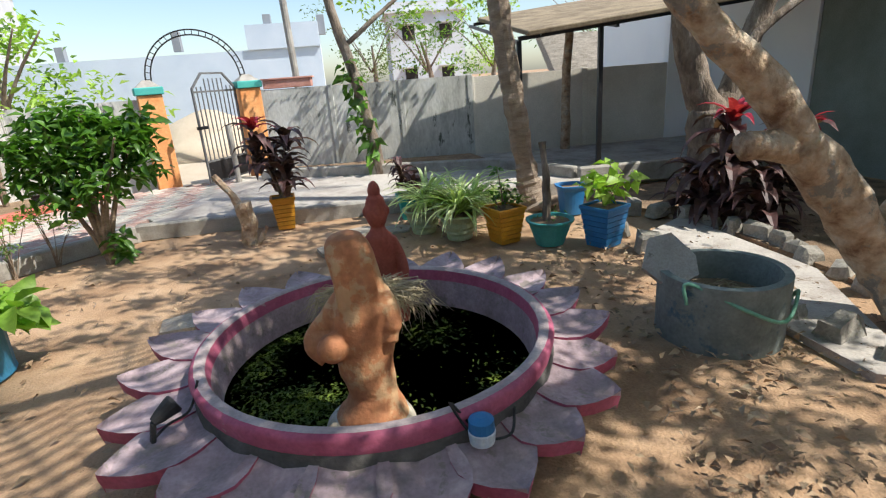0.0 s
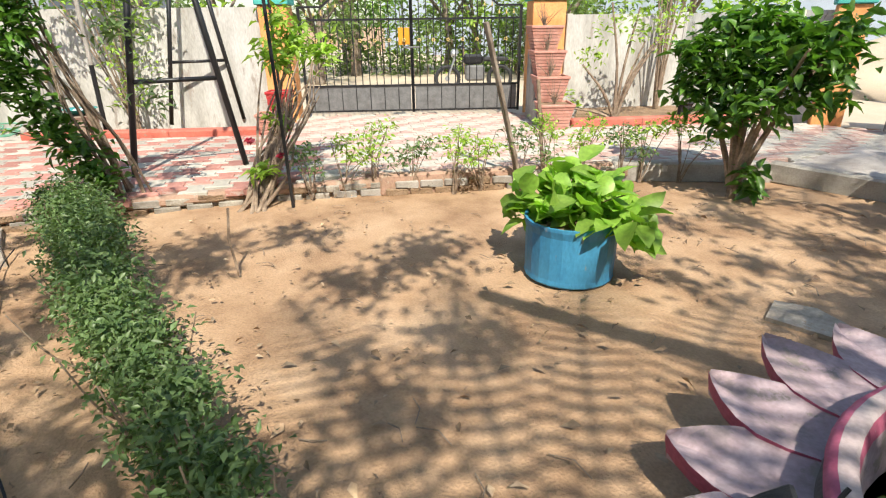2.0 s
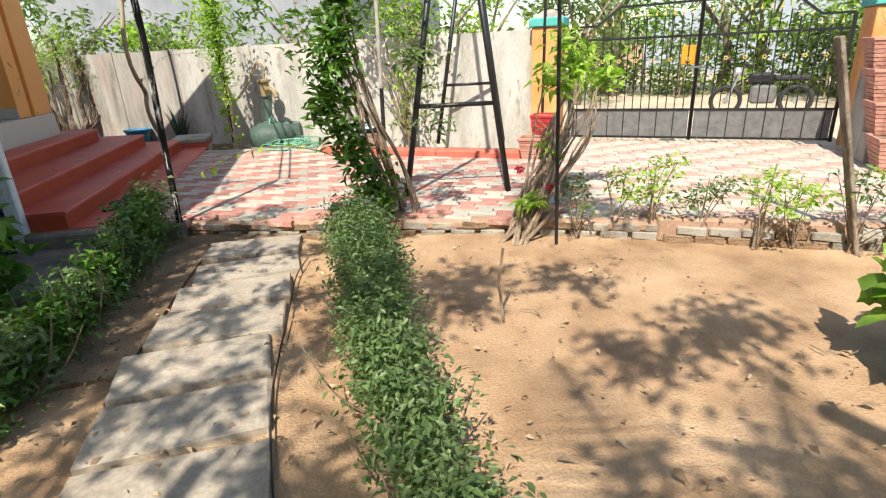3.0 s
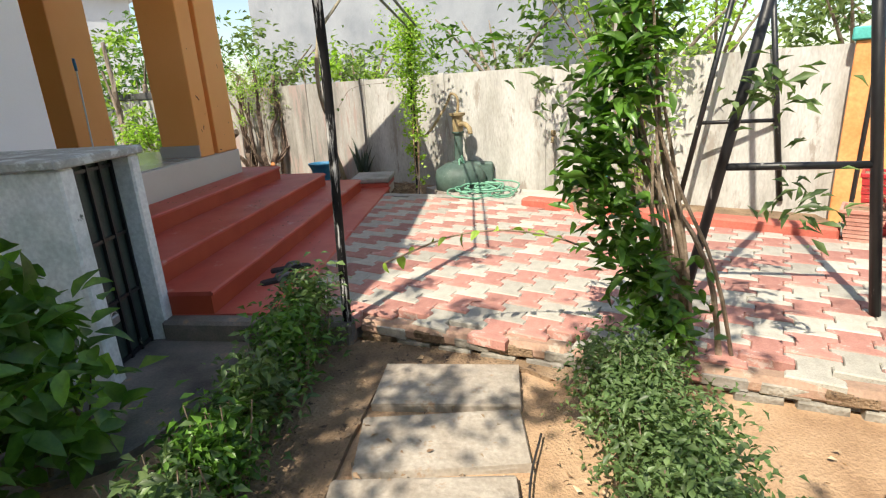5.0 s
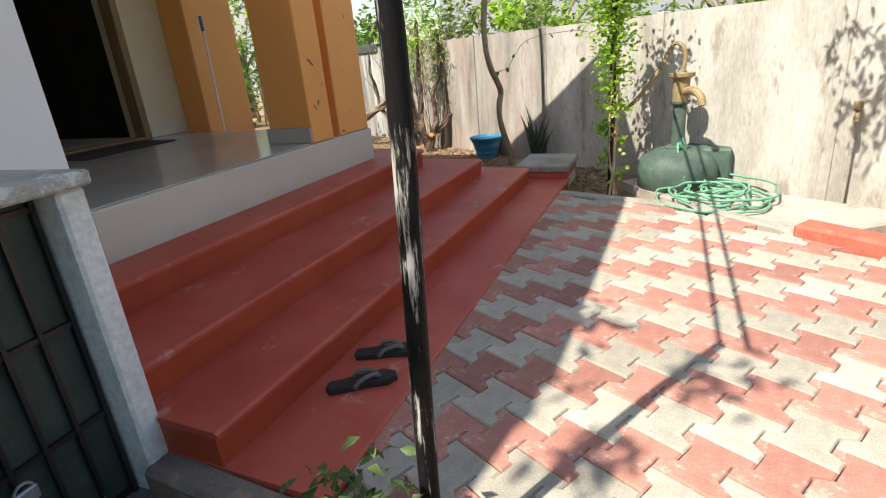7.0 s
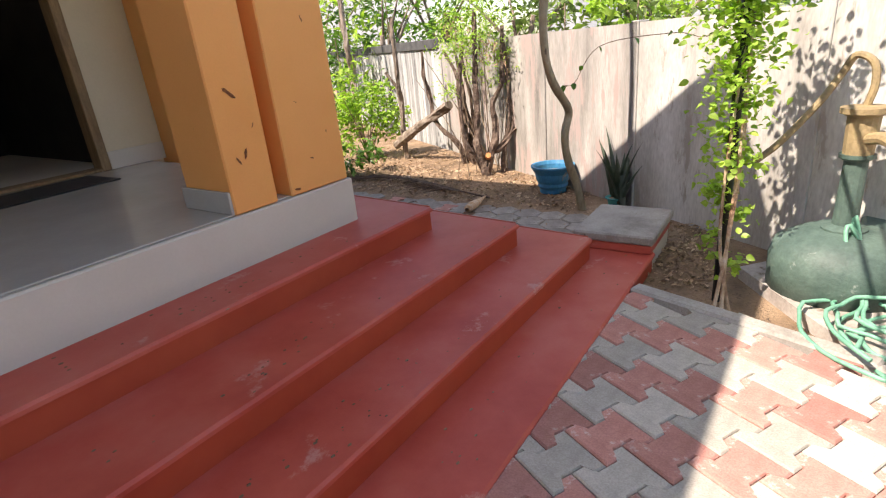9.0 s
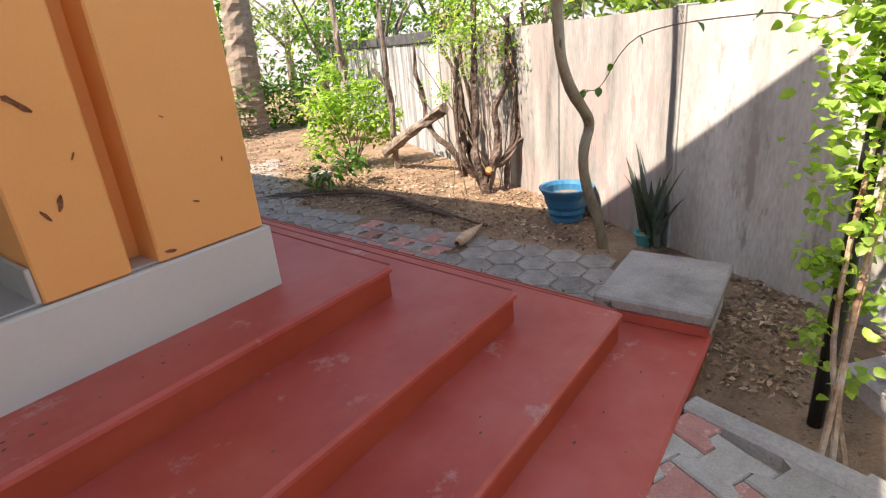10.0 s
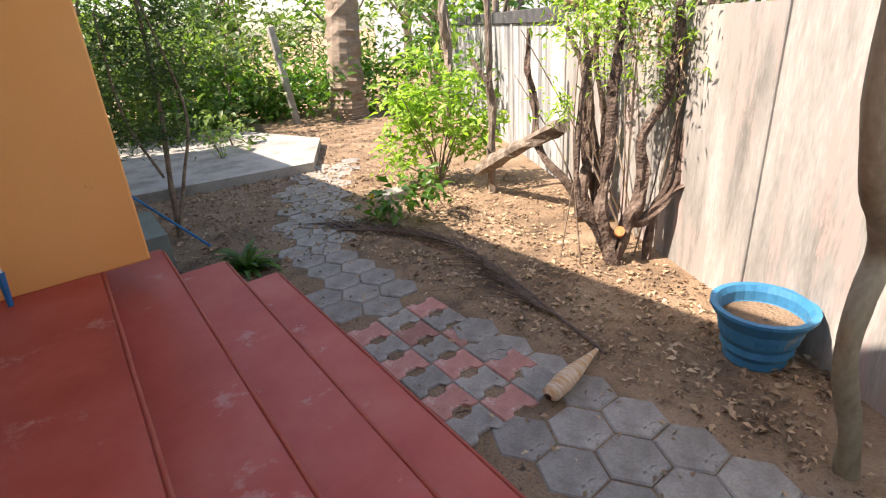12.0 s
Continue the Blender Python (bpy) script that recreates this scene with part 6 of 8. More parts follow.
for y in (0.0, 0.12):
    bm = bm_new()
    tube(bm, [(0.16, y - 0.02, 2.4), (-4.2, y - 0.14, 2.35)], 0.014, 8)
    part("roof_pipe", bm, BLACKM, t, smooth=True)
# vine pole
t = thing("vine_pole", (-10.8, -0.82, 0), "black pole wrapped in a climbing vine with small round leaves", "vine")
bm = bm_new()
tube(bm, [(0, 0, -0.02), (-0.03, 0, 2.4)], 0.03, 10)
part("pole", bm, BLACKM, t, smooth=True)
bm = bm_new()
for k in range(3):
    limb(bm, [(0.25 + 0.05 * k, 0.12 - 0.05 * k, 0), (0.12, 0.05 * math.sin(k), 0.5), (0.03 * math.cos(k), 0.06 * math.sin(k), 1.2), (-0.06, 0.05 * math.cos(k), 2.3)], 0.012, 0.007, 6)
part("vine_stem", bm, BARKL, t, "pale woody twisted vine stem")
rng = np.random.default_rng(111)
leaves("foliage", blob_spots(rng, [(0.02 * math.sin(i * 2), 0.05 * math.cos(i * 3), 0.3 + i * 0.16, 0.11 + 0.02 * i) for i in range(14)], 2900, 1.0, 0.1), (0.032, 0.062), L_BRIGHT, t, "small round leaves", rng, 0.75, full=True)
# thin leafy shoot reaching over the paving, and a creeper strung to the young tree
t = thing("leafy_shoot", (-5.9, 0, 0), "long thin shoot with sparse heart-shaped leaves over the paving", "vine")
bm = bm_new()
sp = smooth_path([(0.05, 0.95, 0.62), (0, 0.5, 0.8), (0, 0.07, 0.82), (0, -0.36, 0.67)])
tube(bm, sp, 0.005, 6)
part("shoot", bm, WOODY, t)
leaves("foliage", [p + Vector((0, 0, 0.005)) for p in sp[2:] for _ in range(1)], (0.05, 0.09), L_BRIGHT, t, "", np.random.default_rng(17), 0.6, 0.5, 0.3, full=True)
t = thing("creeper", (-11.2, -1.5, 0), "thin creeper with small heart-shaped leaves strung along the wall", "vine")
bm = bm_new()
sp = smooth_path([(0.35, 0.65, 1.75), (0.4, 0.5, 1.64), (0.2, 0.27, 1.67), (0, -0.26, 1.62), (-0.4, -0.6, 1.35), (-0.75, -0.85, 1.3)], 6)
tube(bm, sp, 0.0028, 5)
part("runner", bm, WOODY, t)
leaves("foliage", sp[::3], (0.04, 0.07), L_BUSH, t, "", np.random.default_rng(18), 0.8, 0.7, 0.0, full=True)
t = thing("flowering_weed", (-12.85, -6.05, 0), "dark green weed with a yellow flower over the pavers", "plant")
leaves("foliage", blob_spots(np.random.default_rng(19), [(0, 0, 0.3, 0.2), (-0.3, 0.1, 0.35, 0.25), (0.1, -0.2, 0.2, 0.18)], 1300), (0.08, 0.15), L_BUSH, t, "", np.random.default_rng(19), 0.5, 0.6)
leaves("flower", [(0.2, -0.1, 0.33)] * 14, (0.03, 0.045), L_YEL, t, "yellow flower", np.random.default_rng(20), 0.8, 0, 0.3, kind="")
t = thing("fern", (-11.4, -6.1, 0), "low dark fern beside the lowest side step", "plant")
blades("foliage", [(0, 0, 0)] * 46, 0.4, 0.05, L_BUSH, t, "", np.random.default_rng(21), 0.9, 1.1, kind="stuff")
# pole with bucket, leafy shrub behind
t = thing("pole", (-9.35, 1.55, 0.1), "black and grey pole standing by the bucket", "pole")
bm = bm_new()
tube(bm, [(0, 0, 0), (0.02, 0.02, 0.95)], 0.03, 10)
part("lower_pole", bm, BLACKM, t)
bm = bm_new()
tube(bm, [(0.02, 0.02, 0.95), (0.05, 0.05, 2.5)], 0.028, 10)
part("upper_pole", bm, CONC, t, "bare grey upper length")
leafy((-9.7, 2.0, 0.1), [(0, 0, 0.5, 0.3), (0.1, 0, 1.0, 0.35), (0, 0.1, 1.5, 0.4), (0.1, -0.2, 1.9, 0.4), (0.1, 0.3, 2.2, 0.5), (0.2, -0.6, 2.5, 0.35), (0.1, -1.1, 2.65, 0.3), (0.0, -1.5, 2.75, 0.22), (0.3, -0.2, 2.5, 0.4), (0.25, -0.5, 2.6, 0.3), (0.4, -0.8, 2.9, 0.32), (0.2, -1.2, 2.5, 0.25), (0.5, -1.5, 2.8, 0.26), (0.3, -0.1, 2.9, 0.4), (0.1, -0.7, 2.35, 0.24)], 900, (0.07, 0.12), L_BRIGHT, "tall thin leafy shrub by the boundary wall", "shrub", "shrub", 113, 10, 0.4, 0.014)
round_pot("bucket", (-9.15, 1.3, 0.13), 0.2, 0.33, BROWNPL, "brown plastic bucket on the paving", 0.72, lip=0.018)
t = thing("basin", (-9.15, 1.3, 0.47), "shallow teal plastic basin with wet cloth resting on the bucket", "basin")
bm = bm_new()
lathe(bm, [(0.1, 0.0), (0.2, 0.06), (0.21, 0.065), (0.19, 0.06), (0.1, 0.012)], 24)
ob = part("bowl", bm, TEALPL, t, smooth=True)
bm = bm_new()
lathe(bm, [(0, 0.05), (0.08, 0.045), (0.13, 0.02)], 14, (0.04, 0.02, 0.02), wob=0.35)
part("cloth", bm, CLOTH, t, "crumpled pale cloth")
# ---- hand pump ----
t = thing("hand_pump", (-11.1, -0.22, 0.1), "old green and rusty hand pump on a round painted base", "hand pump")
bm = bm_new()
lathe(bm, [(0.36, -0.05), (0.38, 0.2), (0.34, 0.3), (0.2, 0.38), (0.0, 0.4)], 24, wob=0.06)
part("base", bm, PUMPG, t, smooth=True)
bm = bm_new()
box(bm, -0.5, 0.1, -0.05, -0.05, 0.5, 0.36, 0.02)
part("plinth", bm, PUMPG, t)
bm = bm_new()
lathe(bm, [(0.12, 0.38), (0.12, 0.4), (0.065, 0.42), (0.06, 0.8), (0.09, 0.82), (0.09, 0.84)], 14)
part("riser", bm, PUMPG, t, smooth=False)
bm = bm_new()
lathe(bm, [(0.075, 0.84), (0.08, 1.05), (0.12, 1.07), (0.12, 1.1), (0.0, 1.11)], 14)
part("cylinder", bm, RUST, t, "rusty yellow cylinder")
bm = bm_new()
tube(bm, smooth_path([(0.05, 0.03, 0.93), (0.14, 0.1, 0.95), (0.24, 0.17, 0.9), (0.27, 0.19, 0.82)]), 0.035, 10)
part("spout", bm, RUST, t, "spout with a blue rag")
bm = bm_new()
tube(bm, smooth_path([(0.0, 0, 1.1), (0.0, 0.02, 1.22), (-0.02, 0.0, 1.33), (-0.06, -0.08, 1.37), (-0.08, -0.13, 1.28), (-0.02, -0.22, 1.12), (0.02, -0.38, 0.9), (0.04, -0.5, 0.78)]), 0.02, 8)
part("handle", bm, RUST, t, "long curved handle")
# hose coil
t = thing("hose", (-10.55, 0.12, 0.1), "coiled green garden hose on the ground by the pump", "hose")
rng = np.random.default_rng(121)
pts = []
for k in range(150):
    a = k * 0.42
    r = 0.26 + 0.14 * math.sin(k * 0.13) + 0.02 * rng.normal()
    cx, cy = 0.15 * math.sin(k * 0.045), 0.12 * math.cos(k * 0.06)
    pts.append((cx + r * math.cos(a) * 1.2, cy + r * math.sin(a), 0.025 + 0.0006 * k + 0.012 * abs(math.sin(k * 1.3))))
bm = bm_new()
tube(bm, smooth_path(pts, 2), 0.012, 6)
tube(bm, smooth_path([(-0.3, -0.2, 0.04), (-0.42, -0.28, 0.3), (-0.45, -0.3, 0.5), (-0.38, -0.22, 0.25), (-0.3, -0.1, 0.05), (-0.33, -0.3, 0.3), (-0.4, -0.32, 0.46), (-0.36, -0.15, 0.2), (-0.2, 0, 0.05)]), 0.012, 6)
part("coil", bm, HOSE, t, smooth=True)
# tap pipe
t = thing("water_tap", (-10.65, 1.1, 0.1), "rusty water tap pipe standing by the wall", "tap")
bm = bm_new()
tube(bm, [(0, 0, -0.02), (0, 0, 0.75)], 0.016, 8)
part("pipe", bm, CONC, t)
bm = bm_new()
tube(bm, smooth_path([(0, 0, 0.7), (0.08, -0.02, 0.73), (0.12, -0.03, 0.68)]), 0.02, 8)
box(bm, -0.03, -0.03, 0.75, 0.03, 0.03, 0.83, 0.01)
part("tap", bm, RUST, t)

# ---- storage box with grill door ----
t = thing("storage_box", (-6.35, -2.96, 0), "whitewashed masonry storage box with a dark grill door", "storage box", turn=4)
W, Dp, H = 0.72, 0.98, 1.27
bm = bm_new()
box(bm, 0.0, 0, -0.05, 0.1, Dp, H, 0.012)
part("side_wall", bm, BOXW, t)
bm = bm_new()
box(bm, W - 0.12, 0, -0.05, W, Dp, H, 0.012)
part("side_wall", bm, BOXW, t)
bm = bm_new()
box(bm, 0.1, 0, -0.05, W - 0.12, 0.08, H)
part("back_wall", bm, BOXW, t)
bm = bm_new()
box(bm, -0.015, -0.0, H + 0.002, W + 0.05, Dp + 0.03, H + 0.055, 0.01)
part("top_slab", bm, BOXT, t, "cement top slab with flaking whitewash")
bm = bm_new()
box(bm, 0.1, Dp - 0.14, 0.03, W - 0.12, Dp - 0.13, H - 0.02)
part("door_sheet", bm, GRILLG, t, "dark green door sheet")
bm = bm_new()
for x in np.linspace(0.12, W - 0.14, 5):
    box(bm, x - 0.008, Dp - 0.125, 0.03, x + 0.008, Dp - 0.105, H - 0.02)
for z in (0.05, 0.42, 0.8, H - 0.05):
    box(bm, 0.11, Dp - 0.13, z - 0.01, W - 0.13, Dp - 0.11, z + 0.01)
part("grill", bm, BLACKM, t, "black iron bars")
bm = bm_new()
tube(bm, [(0.46 + 0.03 * math.cos(a), Dp - 0.09, 0.36 + 0.03 * math.sin(a)) for a in np.linspace(0, math.pi, 9)], 0.006, 6)
box(bm, 0.42, Dp - 0.105, 0.31, 0.5, Dp - 0.08, 0.365, 0.006)
part("padlock", bm, SILVER, t, "steel padlock")
t = thing("dustpan_mug", (-5.95, -2.6, 1.326), "small red plastic mug on the storage box", "mug")
bm = bm_new()
lathe(bm, [(0.035, 0), (0.045, 0.11), (0.04, 0.11), (0.032, 0.01)], 16)
part("cup", bm, REDPL, t)
t = thing("plastic_handle", (-5.85, -2.45, 1.328), "pink plastic ring handle lying on the storage box", "handle")
bm = bm_new()
tube(bm, smooth_path([(0, 0, 0.012), (0.08, 0.03, 0.012), (0.16, 0.0, 0.012), (0.08, -0.03, 0.012), (0, 0, 0.012)]), 0.008, 6)
part("ring", bm, REDPL, t)

# ---- slippers ----
for i, (x, y, tr) in enumerate(((-7.3, -1.47, 117), (-7.03, -1.45, 128))):
    t = thing("flip_flop", (x, y, 0.172), "worn dark grey rubber flip-flop on the lowest red step", "slipper", "pair of flip-flops", tr)
    bm = bm_new()
    out = [(-0.13, 0.0), (-0.12, 0.033), (-0.05, 0.036), (0.03, 0.04), (0.1, 0.048), (0.14, 0.02), (0.14, -0.02), (0.1, -0.042), (0.03, -0.034), (-0.05, -0.034), (-0.12, -0.03)]
    out = [(a * 1.22, b * 1.3) for a, b in out]
    prism(bm, out, 0, 0.018)
    prism(bm, [(a * 0.93, b * 0.9) for a, b in out], 0.018, 0.024)
    part("sole", bm, RUBBER, t)
    for s in (-1, 1):
        bm = bm_new()
        tube(bm, smooth_path([(0.09, 0, 0.024), (0.06, s * 0.02, 0.05), (0.0, s * 0.04, 0.045), (-0.03, s * 0.046, 0.015)]), 0.011, 7)
        part("strap", bm, GREYM, t, "worn grey strap")
t = thing("door_mat", (-8.7, -5.15, 0.973), "dark woven door mat on the porch floor", "mat", turn=4)
bm = bm_new()
box(bm, -0.5, -0.25, 0, 0.5, 0.25, 0.012, 0.004)
part("mat", bm, RUBBER, t)
t = thing("mop", (-9.98, -5.12, 0.67), "mop with a white handle leaning on the orange column", "mop")
bm = bm_new()
tube(bm, [(-0.04, 0.04, 0.17), (0.02, 0.12, 1.35)], 0.011, 8)
part("handle", bm, WHITE, t, "white handle")
bm = bm_new()
tube(bm, [(-0.03, 0.02, -0.005), (-0.04, 0.04, 0.17)], [0.012, 0.018], 8)
part("grip", bm, BLUEP, t, "blue grip")
bm = bm_new()
tube(bm, [(0.02, 0.12, 1.35), (0.0, 0.1, 1.5)], 0.018, 8)
part("clip", bm, BLUEP, t, "blue clip")

# ---- beside the steps: pot, bent tree, snake plant ----
round_pot("blue_pot", (-12.93, -2.9, 0.0), 0.225, 0.34, BLUED, "large blue ribbed plastic pot half full of dry soil", 0.62, ribs=0.008, lip=0.025, soil=0.72)
tree((-12.28, -2.33, 0), "slim crooked young tree beside the wall", [([(-0.1, 0, -0.03), (0.0, -0.02, 0.3), (0.14, -0.06, 0.6), (0.2, -0.06, 0.85), (0.1, -0.06, 1.05), (0.45, -0.05, 1.32), (0.6, -0.06, 1.6), (0.62, -0.05, 2.0), (0.5, 0, 2.5), (0.3, 0, 3.3)], 0.039, 0.032),
      ([(0.5, -0.0, 2.5), (-0.4, 0.3, 3.2)], 0.03, 0.015)], [(0.2, 0, 3.7, 0.5), (-0.3, 0.2, 3.8, 0.4)], 420, (0.04, 0.07), YBARK, L_BRIGHT, 131, "young_tree")
round_pot("plant_pot", (-12.58, -2.06, 0.0), 0.08, 0.12, TEALPL, "small broken teal pot", 0.8)
t = thing("snake_plant", (-12.58, -2.06, 0.06), "snake plant with upright dark sword leaves in a small pot", "plant")
rng = np.random.default_rng(7)
for k in range(18):
    blades("sword_leaf", [(0.012 * k - 0.05, 0.01 * k - 0.04, 0)], 0.74, 0.034, L_SNAKE, t, "", rng, 0.2, 0.42, 7, tipw=0.8)


def vine_clump(at, label, seed, n, h, leaf_n=300):
    rng = np.random.default_rng(seed)
    t = thing("dry_vine_shrub", at, label, "shrub")
    for k in range(5):
        bm = bm_new()
        a = rng.uniform(0, 6.28)
        p = [Vector((rng.normal() * 0.07, rng.normal() * 0.07, -0.03))]
        for i in range(5):
            p.append(p[-1] + Vector((math.cos(a) * 0.06 + rng.normal() * 0.07, math.sin(a) * 0.06 + rng.normal() * 0.07, h / 5)))
        limb(bm, p, rng.uniform(0.028, 0.046), 0.02, 8, 0.9)
        part("trunk", bm, BARKD, t)
    for k in range(n):
        bm = bm_new()
        b = Vector((rng.normal() * 0.16, rng.normal() * 0.16, 0))
        e = Vector((rng.normal() * 0.3, rng.normal() * 0.3, h * rng.uniform(0.7, 1.25)))
        limb(bm, [b, b.lerp(e, 0.5) + Vector(rng.normal(size=3)) * 0.06, e], 0.01, 0.004, 5, 0.2, 4)
        part("stem", bm, WOODY, t, "thin dry stem")
    leaves("foliage", blob_spots(rng, [(0, 0, h, 0.45), (0.1, 0.2, h * 0.8, 0.3), (0, -0.1, h * 1.2, 0.5)], leaf_n * 2, 0.7, 0.2), (0.04, 0.08), L_BRIGHT, t, "sparse green leaves", rng, 0.3)
    return t


# the gnarled shrub: its own limbs, then thin dry stems and sparse leaves
t = thing("dry_vine_shrub", (-13.45, -4.1, 0), "old dry climbing shrub with gnarled dark stems against the wall", "shrub", turn=141.3)
GN = [([(0, 0, -0.03), (-0.04, 0, 0.2), (-0.12, 0, 0.45), (-0.08, 0.03, 0.75), (-0.07, 0.05, 1.1), (-0.05, 0.05, 1.5), (0, 0.1, 2.1)], 0.05, 0.026),
      ([(-0.03, 0.02, 0.05), (-0.14, 0, 0.28), (-0.27, 0, 0.5), (-0.3, 0.03, 0.9), (-0.25, 0.05, 1.5)], 0.026, 0.016),
      ([(0.02, 0, 0.0), (0.06, 0, 0.25), (0.13, 0, 0.45), (0.17, 0.02, 0.7), (0.16, 0.04, 0.95), (0.3, 0.05, 1.25), (0.34, 0.05, 1.9)], 0.052, 0.026),
      ([(0.1, 0, 0.33), (0.22, -0.02, 0.38), (0.36, -0.03, 0.55), (0.42, 0, 0.72), (0.45, 0.02, 1.05), (0.55, 0.05, 1.5), (0.5, 0.05, 1.95)], 0.036, 0.02),
      ([(0.36, -0.03, 0.55), (0.42, -0.06, 0.6), (0.5, -0.08, 0.62)], 0.026, 0.02), ([(0.25, 0.02, -0.03), (0.27, 0.02, 0.4), (0.34, 0, 0.6), (0.38, 0.02, 0.95), (0.36, 0.05, 1.7)], 0.03, 0.016)]
for pts, r0, r1 in GN:
    bm = bm_new()
    limb(bm, pts, r0, r1, 9, 0.9)
    part("trunk", bm, BARKD, t)
bm = bm_new()
tube(bm, [(0.02, -0.02, 0.27), (0.0, -0.09, 0.31)], [0.038, 0.036], 12)
part("sawn_stub", bm, SAWN, t, "freshly sawn orange stub")
rng = np.random.default_rng(140)
for k in range(13):
    b = Vector((rng.uniform(-0.4, 0.6), rng.uniform(0.05, 0.3), 0.0))
    e = b + Vector((rng.normal() * 0.12, rng.normal() * 0.05, rng.uniform(1.4, 2.1)))
    bm = bm_new()
    limb(bm, [b, b.lerp(e, 0.5) + Vector((rng.normal() * 0.05, 0, 0)), e], 0.007, 0.003, 5, 0.2, 4)
    part("stem", bm, WOODY, t, "thin dry stem")
leaves("foliage", blob_spots(rng, [(0, 0.1, 1.75, 0.4), (0.35, 0.1, 1.6, 0.35), (-0.3, 0.1, 1.7, 0.3), (0.1, 0.1, 2.1, 0.5), (0.3, 0.15, 1.25, 0.2), (-0.4, 0.1, 1.2, 0.22)], 1500, 0.9, 0.2), (0.04, 0.09), L_BRIGHT, t, "sparse yellowish green leaves", rng, 0.28, 0.7)
leaves("dry_foliage", blob_spots(rng, [(0.1, 0.1, 1.7, 0.4), (0.4, 0.1, 1.5, 0.35), (-0.3, 0.1, 1.9, 0.3)], 900, 0.9, 0.2), (0.04, 0.09), L_DRY, t, "withered brown leaves", rng, 0.25, 0.9)
vine_clump((-14.05, -4.75, 0), "dry climbing shrub with bare stems against the wall", 142, 5, 1.7, 700)
leafy((-13.95, -6.75, 0), [(0, 0, 0.8, 0.42), (0.3, -0.25, 0.5, 0.35), (-0.2, 0.2, 1.1, 0.3), (0.3, -0.1, 1.0, 0.3), (0.1, -0.1, 1.45, 0.2), (-0.25, 0.3, 0.6, 0.3), (0.15, -0.3, 0.9, 0.3), (-0.35, 0.45, 0.75, 0.22)], 1700, (0.08, 0.15), L_BRIGHT, "bright green leafy shrub in the sun by the grey wall", "bush", "bush", 143, 12, 0.42, 0.012)
t = thing("fallen_branch", (-14.0, -5.4, 0), "thick broken dead branch propped by the shrub", "branch")
bm = bm_new()
limb(bm, [(-0.08, -0.8, 0.26), (0.02, -0.35, 0.5), (0.13, 0.1, 0.72), (0.3, 0.6, 0.93)], 0.075, 0.06, 10, 0.5)
part("branch", bm, BARK, t)
t = thing("small_tree", (-15.8, -8.7, 0), "crooked forked trunk of a small tree by the grey wall", "tree")
bm = bm_new()
limb(bm, [(0, 0, -0.02), (0.1, 0.1, 0.8), (-0.1, -0.05, 1.3), (0.1, 0.1, 1.9), (0.0, 0, 3.0)], 0.08, 0.05, 8, 0.5)
limb(bm, [(-0.1, -0.05, 1.25), (-0.35, -0.3, 1.7), (-0.3, -0.4, 2.4)], 0.045, 0.03, 7, 0.5)
part("trunk", bm, BARK, t)
t = thing("small_tree", (-14.12, -6.05, 0), "bare lopped small trunk", "tree")
bm = bm_new()
limb(bm, [(0, 0, -0.02), (0.0, 0, 0.5), (-0.03, 0, 0.95), (0.03, 0.03, 1.2), (0.04, 0.04, 1.75), (0.0, 0.0, 2.2)], 0.045, 0.032, 8, 0.6)
limb(bm, [(0.02, 0.02, 1.15), (0.08, -0.08, 1.32), (0.11, -0.14, 1.42)], 0.03, 0.022, 7, 0.4)
part("trunk", bm, BARK, t)
t = thing("palm_tree", (-16.0, -12.2, 0), "stout ringed coconut palm trunk behind the house", "tree")
bm = bm_new()
path = smooth_path([(0, 0, -0.05), (0, 0, 0.3), (-0.05, 0, 1.2), (-0.2, 0, 3.0), (-0.3, 0, 6.0)], 14)
tube(bm, path, [0.52 if i < 4 else 0.42 * (1 + 0.04 * (i % 2)) - 0.003 * i for i in range(len(path))], 14, 0.2)
part("trunk", bm, PALMB, t)
for k in range(12):
    frond("frond", t, (-0.3, 0, 6.0), k * 0.53, 3.0, L_TREE, 1.0, 40, 0.7, 0.6)
t = thing("concrete_post", (-15.0, -12.6, 0), "grey concrete fence post", "post")
bm = bm_new()
bar(bm, (0, 0, -0.05), (0.25, 0, 1.9), 0.12, 0.12, 0.01)
part("post", bm, CONC, t)
tree((-11.25, -7.45, 0), "thin-stemmed feathery sapling beside the house", [([(0, 0, -0.02), (-0.05, 0, 0.6), (-0.15, -0.1, 1.3), (-0.2, -0.2, 2.4)], 0.03, 0.014), ([(0.03, 0.05, 0), (-0.15, 0.1, 0.6), (-0.3, 0.1, 1.2), (-0.1, 0.2, 2.2)], 0.018, 0.01),
      ([(0.0, 0, 0.6), (0.2, 0.1, 1.2), (0.2, 0.1, 2.0)], 0.014, 0.008)], [(-0.2, 0, 1.5, 0.5), (0.1, 0.1, 1.8, 0.5), (-0.4, -0.1, 2.0, 0.55), (0.4, 0, 1.3, 0.4), (0, 0, 2.4, 0.5), (0.6, 0.2, 1.7, 0.45), (0.3, 0.2, 1.05, 0.3), (-0.1, 0.1, 1.0, 0.28), (0.7, 0.1, 1.3, 0.35)], 4600, (0.035, 0.075), WOODY, L_SAP, 151, "sapling", 0.2)
t = thing("blue_pipe", (-11.0, -7.2, 0.05), "long blue and grey pole leaning by the house wall", "pole")
bm = bm_new()
tube(bm, [(-0.35, 0.35, 0), (0.35, -1.0, 0.75)], 0.012, 8)
part("pole", bm, BLUEP, t)
